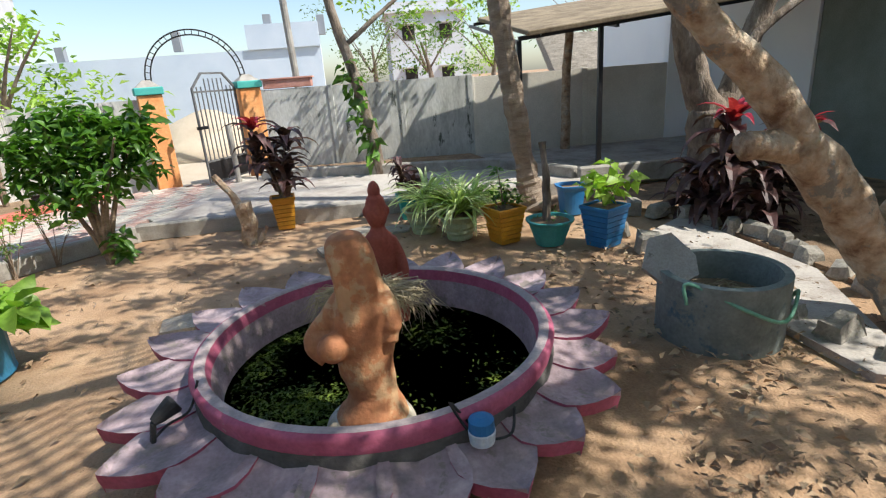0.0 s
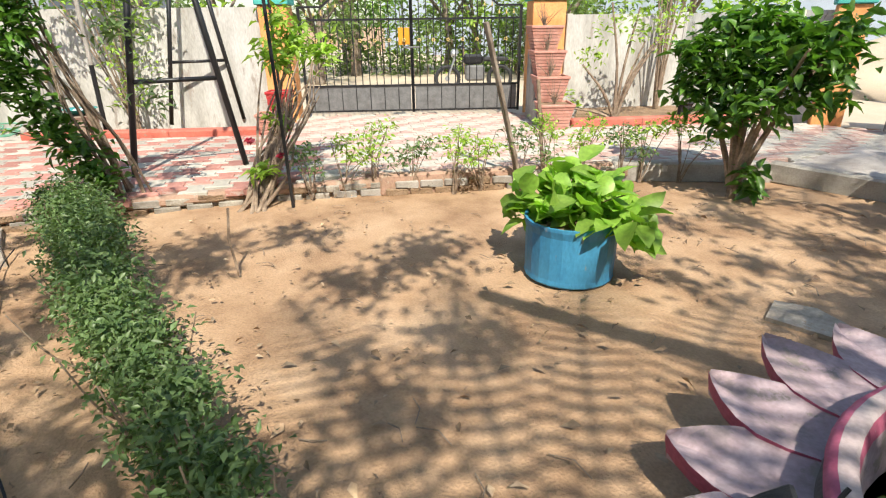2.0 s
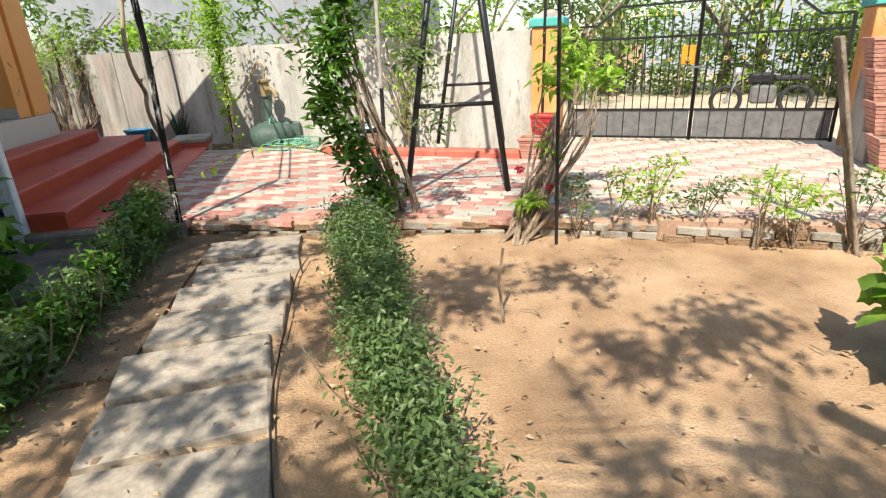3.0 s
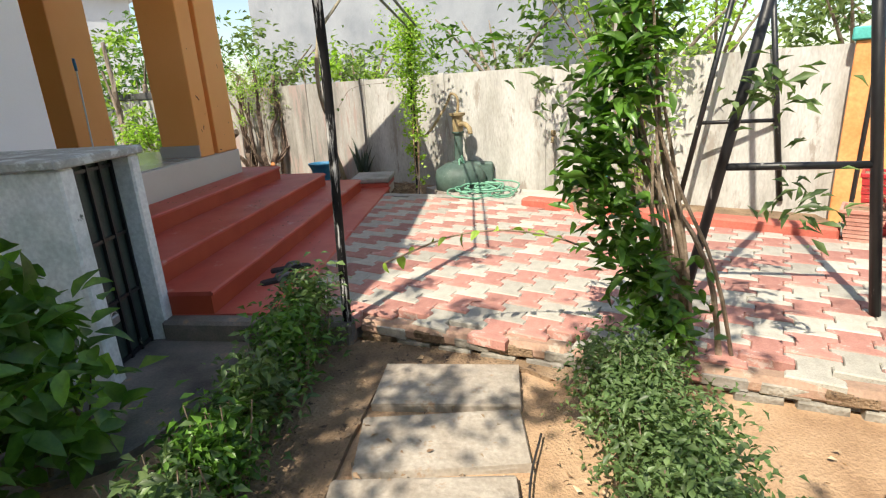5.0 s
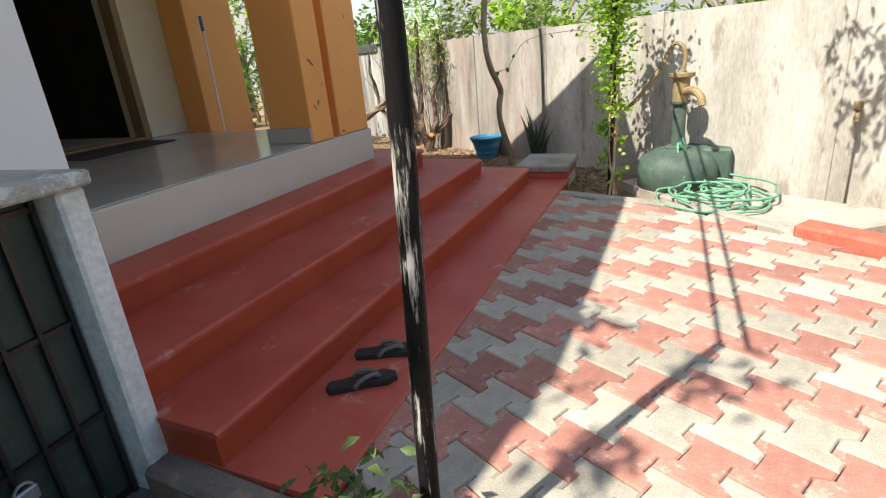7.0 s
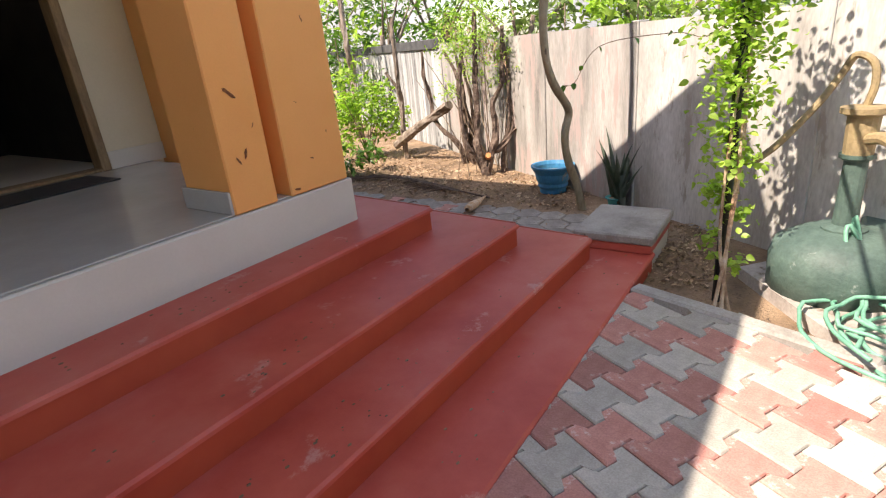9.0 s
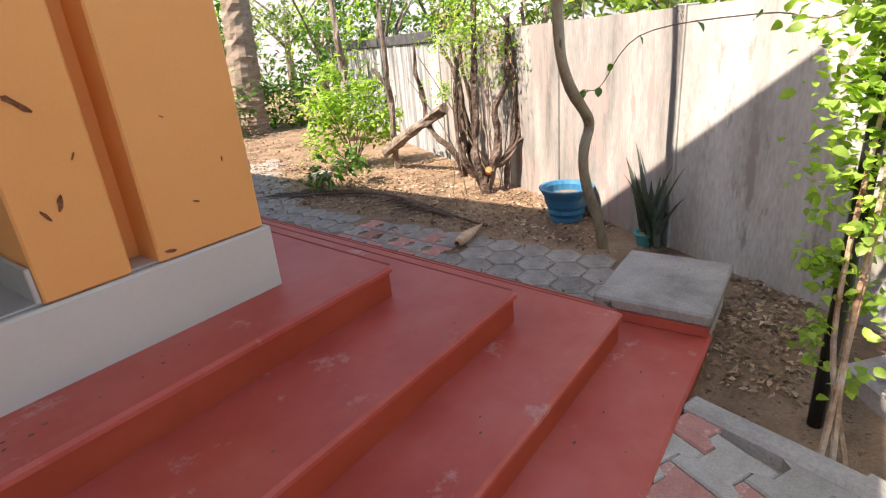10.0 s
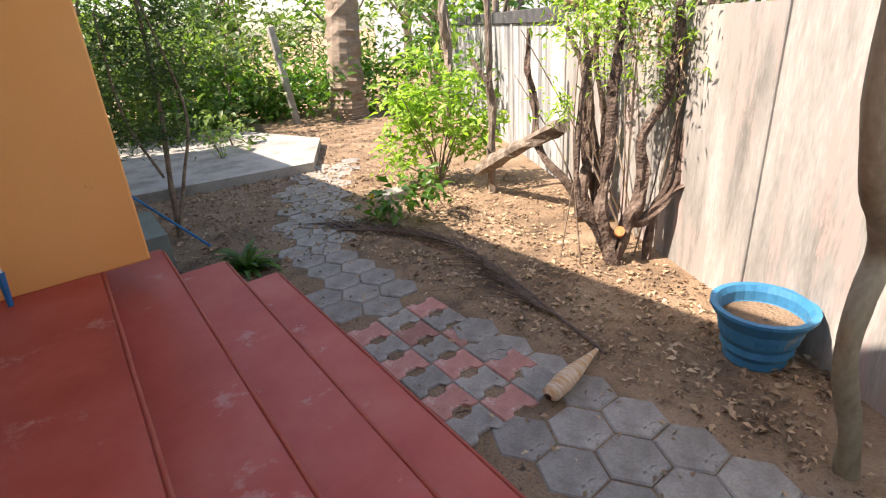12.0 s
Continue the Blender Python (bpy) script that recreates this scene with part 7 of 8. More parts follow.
# palm spathe and broom on the hex pavers
t = thing("palm_spathe", (-11.84, -3.4, 0.05), "dried orange and white palm spathe lying on the pavers", "palm husk", turn=8)
bm = bm_new()
rings = []
for f, w in ((0, 0.022), (0.06, 0.05), (0.3, 0.058), (0.5, 0.048), (0.8, 0.024), (1, 0.01)):
    rings.append([bm.verts.new((f * -0.5, w * math.cos(a), 0.03 + w * 0.8 * math.sin(a))) for a in np.linspace(0, 2 * math.pi, 9)[:-1]])
for a, b in zip(rings, rings[1:]):
    for k in range(8):
        bm.faces.new((a[k], a[(k + 1) % 8], b[(k + 1) % 8], b[k]))
part("husk", bm, HUSK, t, smooth=True)
t = thing("palm_frond", (-12.36, -3.48, 0.03), "dry dark palm frond lying beside the pavers", "palm frond")
rng = np.random.default_rng(161)
bm = bm_new()
spine = smooth_path([(0.0, 0.05, 0.03), (-0.14, -0.4, 0.03), (-0.3, -0.95, 0.05), (-0.42, -1.6, 0.06), (-0.3, -2.3, 0.04), (0.0, -2.8, 0.02)])
tube(bm, spine, 0.012, 6)
for k in range(170):
    p = spine[5 + rng.integers(0, len(spine) - 5)]
    tube(bm, [p, p + Vector((rng.normal() * 0.04, -0.25, 0.01)), p + Vector((rng.normal() * 0.12, -0.5 + rng.normal() * 0.1, -0.01 - p.z * 0.6))], [0.004, 0.003, 0.0015], 4)
part("ribs", bm, BROOM, t, kind="stuff")
t = thing("tarp_scrap", (-13.3, -6.8, 0.0), "small cement block lying in the soil", "stone")
bm = bm_new()
box(bm, -0.15, -0.1, 0, 0.15, 0.1, 0.1, 0.01)
part("stone", bm, CONC, t)

# bricks along the bed by the west wall
rng = np.random.default_rng(171)
for i in range(10):
    ob = thing("loose_brick", (-13.35 - 0.28 * i + rng.normal() * 0.03, -2.85 - 0.45 * i, 0.01), "old broken brick edging the wall bed", "brick", "bricks edging the wall bed", 58 + rng.uniform(-20, 20))
    bm = bm_new()
    box(bm, -0.11, -0.05, 0, 0.11, 0.05, 0.08, 0.008)
    part("brick", bm, REDBRK if i % 3 == 0 else CONC, ob)

# ---- things beyond the walls ----
bm = bm_new()
box(bm, -30, 19, -0.1, -1.0, 19.4, 2.85)
box(bm, -3.3, 18.9, 2.85, -1.0, 19.3, 3.6)
structure("building_far_wall", bm, BLUEW, "long pale blue compound wall of the neighbouring plot")
for x, z in ((-5.5, 3.55), (-2.6, 3.9), (-0.9, 3.8), (-9, 3.3)):
    ob = thing("column_stub", (x, 19.2, z - 0.6), "short unfinished concrete column stub", "column", "column stubs")
    bm = bm_new()
    box(bm, -0.12, -0.12, 0, 0.12, 0.12, 0.6)
    part("stub", bm, FARG, ob)
t = thing("utility_pole", (-1.3, 12.6, 0), "grey concrete utility pole", "utility pole")
bm = bm_new()
tube(bm, [(0.1, 0, 0), (-0.1, 0, 7)], 0.075, 10)
part("pole", bm, CONC, t)


def house(at, w, d, h, label, mtl, floors=2, turn=0):
    t = thing("far_house", at, label, "house", turn=turn)
    bm = bm_new()
    box(bm, -w / 2, -d / 2, -0.1, w / 2, d / 2, h)
    wall = part("wall", bm, mtl, t)
    bm = bm_new()
    box(bm, -w / 2 - 0.3, -d / 2 - 0.3, h, w / 2 + 0.3, d / 2 + 0.3, h + 0.15)
    box(bm, -w / 2, -d / 2 + 0.02, h + 0.15, w / 2, -d / 2 + 0.14, h + 0.8)
    part("roof", bm, mtl, t)
    for f in range(floors):
        for k in range(max(1, int(w / 3))):
            x = -w / 2 + 1.5 + k * 3
            z = 1.2 + f * h / floors
            bm = bm_new()
            box(bm, x - 0.5, -d / 2 - 0.03, z, x + 0.5, -d / 2 - 0.005, z + 1.1)
            win = part("window", bm, DARK, t)
            bm = bm_new()
            box(bm, x - 0.7, -d / 2 - 0.35, z + 1.2, x + 0.7, -d / 2, z + 1.28)
            part("sunshade", bm, mtl, win)
    return t


house((-22, 33, 0), 8, 6, 8, "two-storey pale far house beyond the plot", FARB, 2, 20)
house((6, 48, 0), 6, 6, 6.5, "white far house with blue trim", FARB, 2, 0)
house((-31, -2, 0), 10, 16, 7.5, "large grey neighbouring house beyond the west wall", FARG, 2, -90 + 58)
house((-33, -26, 0), 10, 10, 7, "white neighbouring house behind the trees", FARB, 2, -45)
# heap of sand by the gate
bm = bm_new()
lathe(bm, [(2.4, -0.1), (1.8, 0.4), (1.0, 0.85), (0.3, 1.15), (0.0, 1.2)], 30, wob=0.35)
t = thing("sand_mound", (-4.3, 16.2, 0), "mound of pale building sand beyond the gate", "sand mound")
part("mound", bm, DIRT, t, smooth=True)
# road outside
bm = bm_new()
prism(bm, [(-60, -40), (-18.6, -12), (-9.6, 3.6), (-6.5, 8.3), (-3.4, 10.2), (0, 12.2), (20, 12.4), (20, 18.8), (-30, 18.8), (-60, 18)], -0.05, 0.004)
structure("road", bm, DIRT, "dusty unpaved lane outside the walls")
# motorcycle outside the gate
t = thing("motorcycle", (-10.6, 9.35, 0.0), "dark motorcycle parked outside the main gate", "motorcycle", turn=55)
for x in (-0.62, 0.62):
    bm = bm_new()
    tube(bm, [(x + 0.27 * math.cos(a), 0, 0.3 + 0.27 * math.sin(a)) for a in np.linspace(0, 2 * math.pi, 20)], 0.045, 8)
    wh = part("wheel", bm, RUBBER, t)
    bm = bm_new()
    lathe(bm, [(0.06, -0.05), (0.06, 0.05)], 10)
    hub = part("hub", bm, SILVER, wh)
    hub.matrix_basis = pose(x, 0, 0.3, 90)
bm = bm_new()
box(bm, -0.25, -0.12, 0.62, 0.2, 0.12, 0.84, 0.05)
part("fuel_tank", bm, BLACKM, t)
bm = bm_new()
box(bm, 0.2, -0.12, 0.68, 0.8, 0.12, 0.78, 0.03)
part("seat", bm, RUBBER, t)
bm = bm_new()
box(bm, -0.2, -0.14, 0.25, 0.25, 0.14, 0.6, 0.04)
part("engine", bm, GREYM, t)
for s in (-1, 1):
    bm = bm_new()
    tube(bm, [(-0.62, s * 0.09, 0.3), (-0.38, s * 0.08, 0.95)], 0.02, 8)
    part("fork", bm, SILVER, t)
bm = bm_new()
tube(bm, smooth_path([(-0.25, -0.36, 1.0), (-0.36, -0.15, 0.98), (-0.36, 0.15, 0.98), (-0.25, 0.36, 1.0)]), 0.015, 8)
part("handlebar", bm, BLACKM, t)
bm = bm_new()
lathe(bm, [(0, 0), (0.09, 0.02), (0.1, 0.1), (0.05, 0.14)], 12)
ob = part("headlight", bm, SILVER, t)
ob.matrix_basis = pose(-0.4, 0, 0.86, 0, -90)


def far_tree(at, h, r, seed, material=L_FAR, per=60, label="leafy tree beyond the boundary wall"):
    rng = np.random.default_rng(seed)
    limbs = [([(0, 0, -0.1), (rng.normal() * 0.1, 0, h * 0.3), (rng.normal() * 0.2, rng.normal() * 0.2, h * 0.6)], 0.05 * r + 0.06, 0.05)]
    for k in range(4):
        a = rng.uniform(0, 6.28)
        limbs.append(([(0, 0, h * 0.35), (math.cos(a) * r * 0.4, math.sin(a) * r * 0.4, h * 0.6), (math.cos(a) * r * 0.8, math.sin(a) * r * 0.8, h * 0.8)], 0.05, 0.015))
    cl = [(rng.normal() * r * 0.45, rng.normal() * r * 0.45, h * rng.uniform(0.3, 0.95), r * rng.uniform(0.22, 0.45)) for _ in range(16)]
    return tree(at, label, limbs, cl, per, (0.14, 0.3), BARK, material, seed, "tree", 0.45)


spots = [(-13.5, 3.2, 3.6, 1.8), (-15.5, 0.5, 3.8, 1.9), (-17.5, -3, 3.5, 1.8), (-18.5, -6.0, 3.6, 1.9), (-19.5, -9, 4.2, 2.0), (-17.0, -8.8, 3.4, 1.2), (-14.8, 7.4, 3.6, 2.0), (-16.5, 9.5, 4.4, 2.4), (-14.5, 12.8, 3.8, 2.2), (-15.5, 12.5, 4.2, 2.6),
         (-18, 10, 4.5, 2.5), (-16.6, 5.5, 4.2, 2.3), (-11.2, 12.8, 3.6, 2.0), (-9, 14.6, 4.4, 2.2), (-7.4, 12.6, 3.8, 1.8), (-20, -14, 4.5, 2.5), (-18.6, -16.5, 4, 2.3), (-15, -18, 4.4, 2.6), (-12.2, -17.5, 4.2, 2.4), (-9.5, -17, 4.5, 2.5), (-22, -18, 5.5, 3), (-17, -21, 5.5, 3), (-12, -22, 5.5, 3),
         (-14, -14.8, 1.9, 1.2), (-12.6, -14.8, 1.7, 1.1), (3.4, 26, 5.2, 2.6), (7.5, 30, 5.5, 3), (1, 34, 6, 3), (12, 26, 6, 3)]
for i, (x, y, h, r) in enumerate(spots):
    far_tree((x, y, 0), h, r, 200 + i, (L_FAR, L_TREE, L_BRIGHT)[i % 3], 110 if r < 2.2 else 60)
rng = np.random.default_rng(333)
leafy((-12.6, -10.0, 0), [(0, 0, 0.4, 0.25), (0.2, 0.1, 0.6, 0.2)], 900, (0.04, 0.08), L_BRIGHT, "small weed by the cement platform", "plant", "weed", 322, 6, 0.5, 0.006)


def thicket(x0, y0, x1, y1, n, hmax, per, material, label):
    t = thing("thicket", (0, 0, 0), label, "bushes", kind="stuff")
    cl = []
    for k in range(n):
        f = rng.random()
        r = rng.uniform(0.45, 0.9)
        cl.append((x0 + (x1 - x0) * f + rng.normal() * 0.7, y0 + (y1 - y0) * f + rng.normal() * 0.7, rng.uniform(0.1, hmax), r))
    leaves("foliage", blob_spots(rng, cl, per, 0.8, 0.3), (0.12, 0.26), material, t, "", rng, 0.45)
    bm = bm_new()
    for x, y, z, r in cl[::2]:
        tube(bm, [(x, y, -0.05), (x + rng.normal() * 0.1, y, z)], [0.03, 0.012], 5)
    part("twig_tangle", bm, WOODY, t, kind="stuff")


thicket(-17.6, -13.2, -11.5, -14.6, 40, 1.1, 220, L_BUSH, "low green bushes along the back fence")
thicket(-13.6, -12.6, -10.2, -13.6, 36, 2.0, 200, L_FAR, "pale sunlit bushes behind the platform")
thicket(-17.5, -15.6, -7.5, -15.2, 60, 2.3, 170, L_FAR, "dense sunlit wild bushes behind the house")
thicket(-18.0, -18, -8, -18, 60, 4.2, 120, L_TREE, "tall green thicket behind the house")
thicket(-19.5, -14, -16.6, -7, 36, 2.8, 150, L_BUSH, "green bushes outside the boundary wall")
thicket(-17.6, 9.0, -11.6, 15.4, 80, 1.7, 150, L_FAR, "dense roadside bushes opposite the main gate")
thicket(-17.8, 10.8, -11.5, 16.2, 70, 3.4, 110, L_BRIGHT, "tall sunlit scrub opposite the main gate")
thicket(-14.4, 2.4, -19.0, -6.2, 60, 2.4, 130, L_FAR, "bushes leaning over the west wall")
# open-crowned tree top left of the arch
leafy((-5.4, 8.7, 0.1), [(0, 0, 1.9, 0.4), (-0.3, 0.2, 2.4, 0.5), (0.2, -0.1, 2.3, 0.3)], 120, (0.06, 0.12), L_TREE, "thin open tree with feathery leaves in the corner bed", "tree", "tree", 301, 9, 0.3, 0.02)


# ---- countable pieces of paths and paving ----
rng = np.random.default_rng(400)
GS = "stepping slabs of the garden path"
for i in range(11):
    x = -5.73 + i * 0.462
    ob = thing("stepping_slab", (x, -0.02 - 0.025 * i * (i < 5) - 0.1 * (i > 4) + 0.018 * (i - 4) * (i > 4) + rng.normal() * 0.012, 0.0), "rough grey stone slab set in the sand", "slab", GS, rng.normal() * 2.2 + 3)
    bm = bm_new()
    box(bm, -0.205, -0.385, -0.04, 0.205, 0.385, 0.028 + rng.uniform(-0.004, 0.008), 0.008)
    for v in bm.verts:
        v.co += Vector(rng.normal(size=3)) * 0.004
    part("slab", bm, SLATE, ob)
t = thing("garden_cable", (0, 0, 0.03), "thin black cable lying along the stepping slabs", "cable")
bm = bm_new()
tube(bm, smooth_path([(-5.3, 0.42, 0.0), (-4.93, 0.34, 0.0), (-4.3, 0.31, 0.005), (-3.5, 0.27, 0.0), (-2.9, 0.31, 0.005), (-2.4, 0.37, 0.0), (-1.6, 0.34, 0.0)], 6), 0.005, 6)
part("cable", bm, RUBBER, t)
for x, y, a in ((-0.35, 5.2, 20), (0.05, 5.0, 45), (0.3, 5.7, 5), (-0.1, 5.75, 60), (-1.4, 3.75, 15)):
    ob = thing("loose_slab", (x, y, 0.0), "flat broken slab lying on the sand", "slab", "loose slabs on the sand", a)
    bm = bm_new()
    prism(bm, [(-0.16, -0.12), (0.14, -0.15), (0.2, 0.04), (0.05, 0.15), (-0.15, 0.12)], -0.03, 0.022)
    part("slab", bm, SLATE, ob)


PITCH, ROW, DENT = 0.265, 0.2, 0.026


def bowtie(k):
    """Outline of a paving block: straight ends, sides that step in towards the middle."""
    g = [(-0.5, 1), (-0.3, 1), (-0.2, -1), (0.2, -1), (0.3, 1), (0.5, 1)]
    up = [(a * PITCH * k, (ROW / 2 + DENT * q) - ROW / 2 * (1 - k)) for a, q in g]
    return [(x, -y) for x, y in up] + up[::-1]


outline = bowtie(0.982)


def block_mesh(name, material, pts, h):
    bm = bm_new()
    prism(bm, pts, 0, h - 0.008)
    lo = [v for v in bm.verts if v.co.z > h - 0.01]
    hi = [bm.verts.new((v.co.x * 0.94, v.co.y * 0.94, h)) for v in lo]
    n = len(lo)
    for f in [f for f in bm.faces if all(v in lo for v in f.verts)]:
        bm.faces.remove(f)
    bm.faces.new(hi)
    for i in range(n):
        bm.faces.new((lo[i], lo[(i + 1) % n], hi[(i + 1) % n], hi[i]))
    bmesh.ops.recalc_face_normals(bm, faces=bm.faces)
    me = bpy.data.meshes.new(name)
    bm.to_mesh(me)
    bm.free()
    me.materials.append(material)
    return me


RED_ME, GREY_ME = block_mesh("red_block", PAVER, outline, 0.06), block_mesh("grey_block", PAVEG, outline, 0.06)
DRIVE = [(-6.44, -1.3), (-6.42, -0.66), (-5.95, 0.65), (-5.35, 2.4), (-4.92, 3.3), (-3.8, 5.37), (-2.75, 6.55), (-1.95, 9.7), (-3.3, 9.3), (-4.0, 9.0), (-5.45, 6.7), (-6.3, 7.1), (-6.9, 7.1), (-8.85, 4.3), (-7.8, 3.3), (-8.45, 2.2), (-9.55, 0.62), (-10.1, 0.0), (-10.44, -1.2), (-10.5, -1.42)]
pavement_ob = tagged(new("pavement_blocks"), "red and grey interlocking cement paving blocks of the drive", "pavement", kind="structure")
ang = radians(-26.8)
ca, sa = math.cos(ang), math.sin(ang)
cells = []
for j in range(-90, 90):
    for i in range(-90, 90):
        u, v = (i - 0.5 * j) * PITCH, j * ROW
        x, y = -9.35 + u * ca - v * sa, -0.84 + u * sa + v * ca
        if inside(x, y, DRIVE):
            cells.append((x, y, i % 2, i, j))
near = sorted(cells, key=lambda c: (c[0] + 7.6) ** 2 + (c[1] + 0.3) ** 2)
turn0 = Matrix.Rotation(ang, 4, "Z")
for x, y, c, i, j in near[:300]:
    ob = new("paving_block", RED_ME if c else GREY_ME)
    ob.parent = pavement_ob
    ob.matrix_basis = Matrix.Translation((x, y, 0.092 + rng.normal() * 0.0015)) @ turn0
for c, material in ((0, PAVEG), (1, PAVERD)):
    vs, fs = [], []
    src = GREY_ME if c == 0 else RED_ME
    base = [(v.co.x, v.co.y, v.co.z) for v in src.vertices]
    polys = [tuple(p.vertices) for p in src.polygons]
    for x, y, cc, i, j in near[300:]:
        if cc != c:
            continue
        o = len(vs)
        z = 0.092 + rng.normal() * 0.0015
        vs += [(x + a * ca - b * sa, y + a * sa + b * ca, z + h) for a, b, h in base]
        fs += [tuple(o + q for q in p) for p in polys]
    raw("paving_blocks", vs, fs, material, pavement_ob, kind="stuff")
# hexagonal pavers beside the steps
HR = 0.155
hex_pts = [(HR * math.cos(radians(60 * k)), HR * math.sin(radians(60 * k))) for k in range(6)]
HEX_ME = block_mesh("hex_paver", HEX, [(a * 0.975, b * 0.975) for a, b in hex_pts], 0.05)
hex_ob = tagged(new("pavement_hexagons"), "grey hexagonal cement pavers beside the side steps", "pavement", kind="structure")
HEXAREA = [(-11.3, -1.95), (-12.05, -1.95), (-12.25, -3.2), (-12.15, -4.7), (-12.3, -6.1), (-13.2, -7.6), (-14.0, -8.7), (-13.3, -9.0), (-12.5, -7.9), (-11.9, -6.6), (-11.7, -5.9), (-11.55, -4.9)]
MIDAREA = [(-11.2, -3.4), (-12.02, -3.4), (-12.1, -4.8), (-11.3, -4.8)]
for i in range(-40, 40):
    for j in range(-60, 10):
        x = -11.6 + i * HR * 1.5
        y = -2.0 + j * HR * math.sqrt(3) + (HR * math.sqrt(3) / 2 if i % 2 else 0)
        if inside(x, y, HEXAREA) and not inside(x, y, MIDAREA):
            ob = new("hex_paver", HEX_ME)
            ob.parent = hex_ob
            ob.matrix_basis = Matrix.Translation((x, y, -0.018 + rng.normal() * 0.003)) @ Matrix.Rotation(radians(rng.normal() * 1.5), 4, "Z") @ Matrix.Rotation(radians(rng.normal() * 0.8), 4, "X")
ipts = [(-0.11, -0.1), (-0.06, -0.1), (-0.035, -0.065), (0.035, -0.065), (0.06, -0.1), (0.11, -0.1), (0.11, 0.1), (0.06, 0.1), (0.035, 0.065), (-0.035, 0.065), (-0.06, 0.1), (-0.11, 0.1)]
I_RED, I_GREY = block_mesh("red_block", PAVER, ipts, 0.05), block_mesh("grey_block", HEX, ipts, 0.05)
for i in range(3):
    for j in range(6):
        ob = new("paving_block", I_RED if (i + j) % 2 else I_GREY)
        ob.parent = hex_ob
        ob.matrix_basis = Matrix.Translation((-11.5 - i * 0.225 - j * 0.016 + rng.normal() * 0.003, -3.55 - j * 0.206, -0.014 + rng.normal() * 0.002)) @ Matrix.Rotation(radians(-4 + rng.normal()), 4, "Z")
# brick kerb facing the garden
kerb_ob = tagged(new("kerb_brickwork"), "rough dusty brick edge of the raised drive", "kerb", kind="structure")
BR = []
for k in range(4):
    bm = bm_new()
    box(bm, -0.11, -0.045, -0.033, 0.11, 0.045, 0.033, 0.008)
    for v in bm.verts:
        v.co += Vector(rng.normal(size=3)) * 0.004
    me = bpy.data.meshes.new("kerb_brick")
    bm.to_mesh(me)
    bm.free()
    me.materials.append((REDBRK, CONC, STONE, SOIL)[k])
    BR.append(me)
for a, b in zip(PAVE_EDGE[:4], PAVE_EDGE[1:5]):
    a, b = Vector(a), Vector(b)
    n = int((b - a).length / 0.235)
    an = math.atan2((b - a).y, (b - a).x)
    for row in range(2):
        for k in range(n):
            p = a + (b - a) * ((k + 0.5 + 0.4 * row) / n)
            ob = new("brick", BR[1 + rng.integers(0, 3)])
            ob.parent = kerb_ob
            out = 0.04 if a.y > 3 else 0.0
            ob.matrix_basis = Matrix.Translation((p.x + 0.02 + out, p.y - 0.01 - out * 0.55, 0.01 + row * 0.07)) @ Matrix.Rotation(an + rng.normal() * 0.015, 4, "Z")

# ---- litter ----
rng = np.random.default_rng(500)


def litter(name, areas, n, size, material, label, zz=0.012):
    sp = []
    for x0, y0, x1, y1, k in areas:
        q = rng.random((int(n * k), 3))
        sp.append(np.stack([x0 + (x1 - x0) * q[:, 0], y0 + (y1 - y0) * q[:, 1], zz + 0.02 * q[:, 2]], 1))
    sp = np.concatenate(sp)
    flat = rng.normal(size=(len(sp), 3)) * [1, 1, 0.12]
    ob = leaves(name, sp, size, material, None, label, rng, 0.5, 0.0, 0.0, outward=flat * 3)
    return tagged(ob, category="leaf litter")


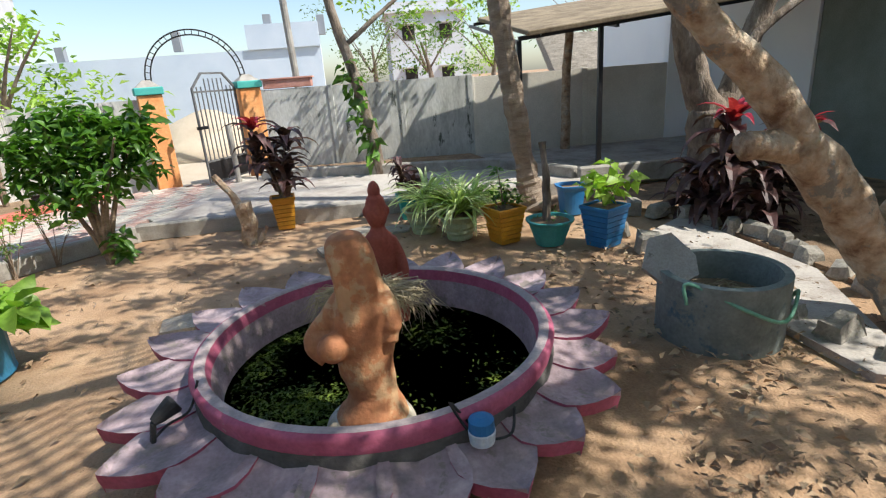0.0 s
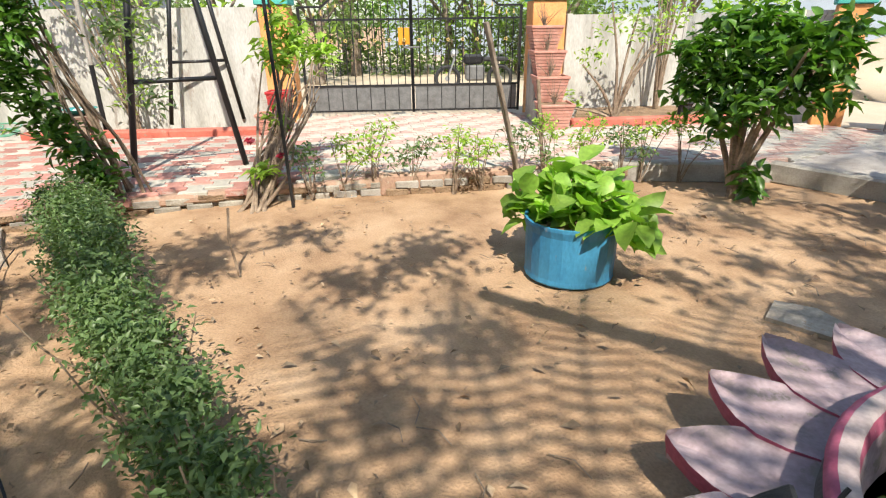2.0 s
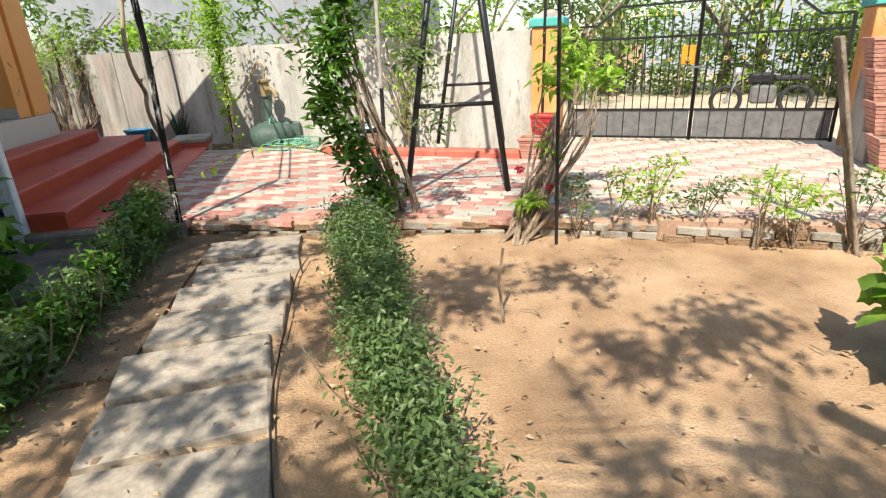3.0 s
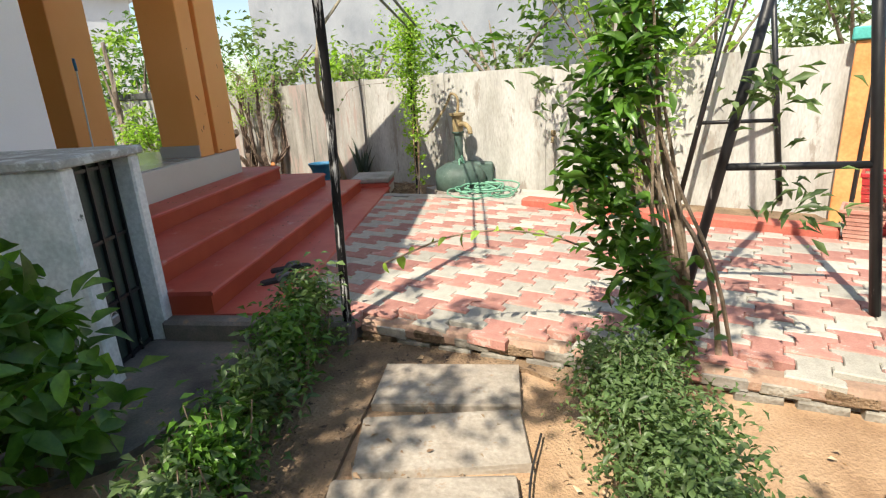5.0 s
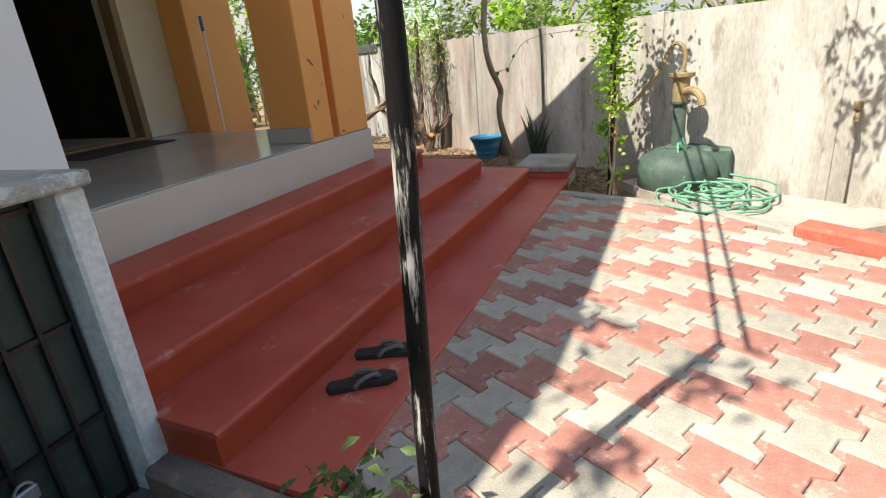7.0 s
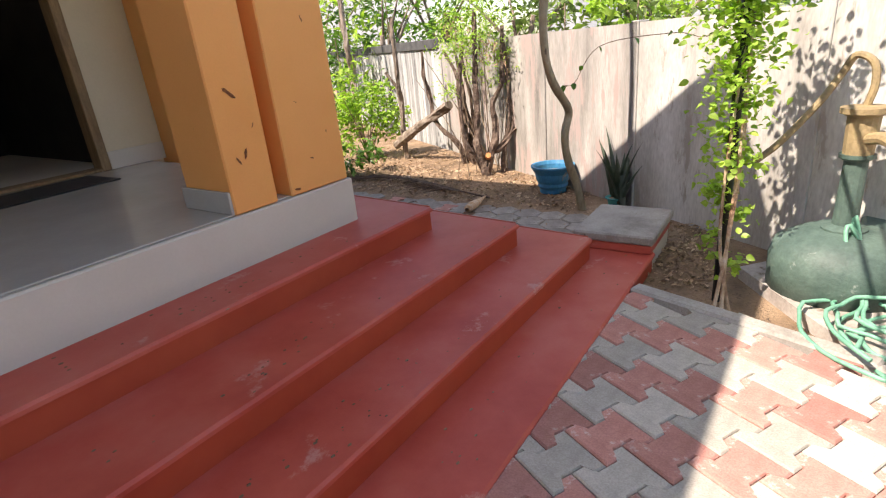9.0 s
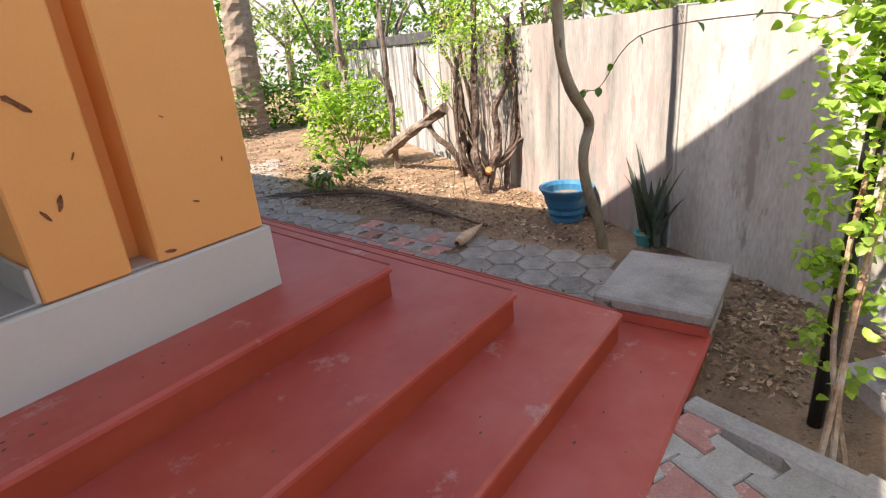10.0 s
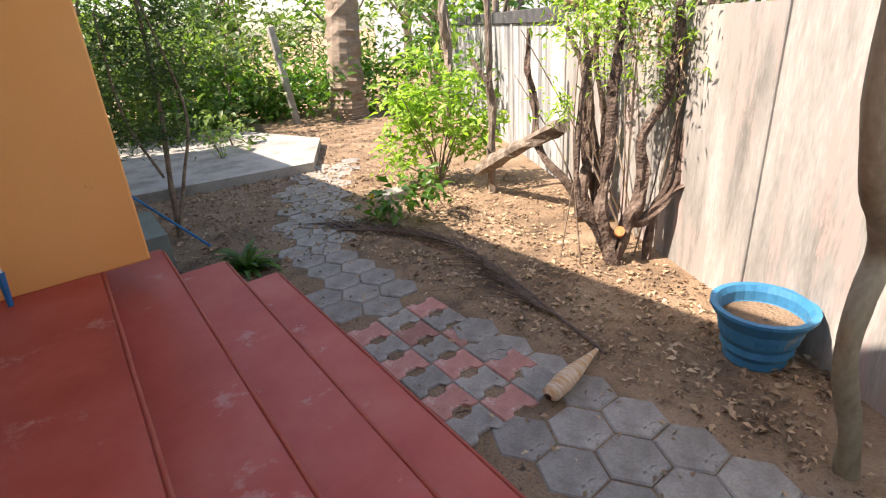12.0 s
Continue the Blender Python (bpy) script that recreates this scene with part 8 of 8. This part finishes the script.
litter("dry_leaf_litter", [(1.3, 0.6, 3.2, 4.4, 0.3), (-1.2, 0.4, 1.8, 1.6, 0.1), (3.4, 2, 6.2, 6.4, 0.3), (-3.2, 1, 2.5, 6, 0.12)], 3000, (0.03, 0.085), L_DRY, "fallen dry brown leaves on the sand")
litter("dry_leaf_litter", [(-13.6, -6.5, -12.25, -2.4, 0.4), (-12.2, -2.0, -10.9, -0.9, 0.2), (-14.8, -8, -13.4, -4.6, 0.2)], 8000, (0.015, 0.06), L_DRY, "fallen dry leaves and twigs on the soil by the wall", 0.027)
litter("dry_leaf_litter", [(-12.6, -8.6, -11.1, -2.0, 1.0)], 500, (0.015, 0.05), L_DRY, "crumbled dry leaves on the hexagonal pavers", 0.036)
litter("dry_leaf_litter", [(-13.8, -9, -10.4, -5.9, 1.0), (-15.5, -12, -12, -8, 0.6)], 2600, (0.03, 0.07), L_DRY, "dark fallen leaves behind the house", 0.027)
litter("dry_leaf_litter", [(-6.2, -0.7, -2, 0.7, 0.3), (-5.2, 1, -2, 3, 0.15)], 1500, (0.02, 0.05), L_DRY, "scattered dry leaves beside the stepping slabs")
t = thing("twigs", (0, 0, 0.01), "small dark twigs scattered on the sand", "twigs", kind="stuff")
bm = bm_new()
for k in range(160):
    x, y = rng.uniform(-4.8, 3.2), rng.uniform(0.4, 6.0)
    if math.hypot(x - PC.x, y - PC.y) < 1.5:
        continue
    a, ln = rng.uniform(0, 6.28), rng.uniform(0.05, 0.18)
    tube(bm, [(x, y, 0), (x + math.cos(a) * ln * 0.5, y + math.sin(a) * ln * 0.5, 0.012), (x + math.cos(a + 0.3) * ln, y + math.sin(a + 0.3) * ln, 0.0)], 0.003, 4)
part("twigs", bm, WOODY, t, kind="stuff")
t = thing("debris", (0, 0, 0), "dark dried specks and crumbs scattered on the red steps", "litter", kind="stuff")
bm = bm_new()
for k in range(150):
    i = int(rng.integers(0, 4))
    x = rng.uniform(EX[i] + 0.05, -7.0)
    y = FY[i] - rng.uniform(0.03, 0.3)
    if k < 70:
        x, y = -8.6 + rng.normal() * 0.25, FY[i] - 0.15 + rng.normal() * 0.05
    r = rng.uniform(0.002, 0.008)
    bmesh.ops.create_icosphere(bm, subdivisions=1, radius=r, matrix=Matrix.Translation((x, y, LV[i] + 0.001)) @ Matrix.Diagonal((1.6, 1.0, 0.4, 1)))
part("crumbs", bm, SOIL, t, kind="stuff")
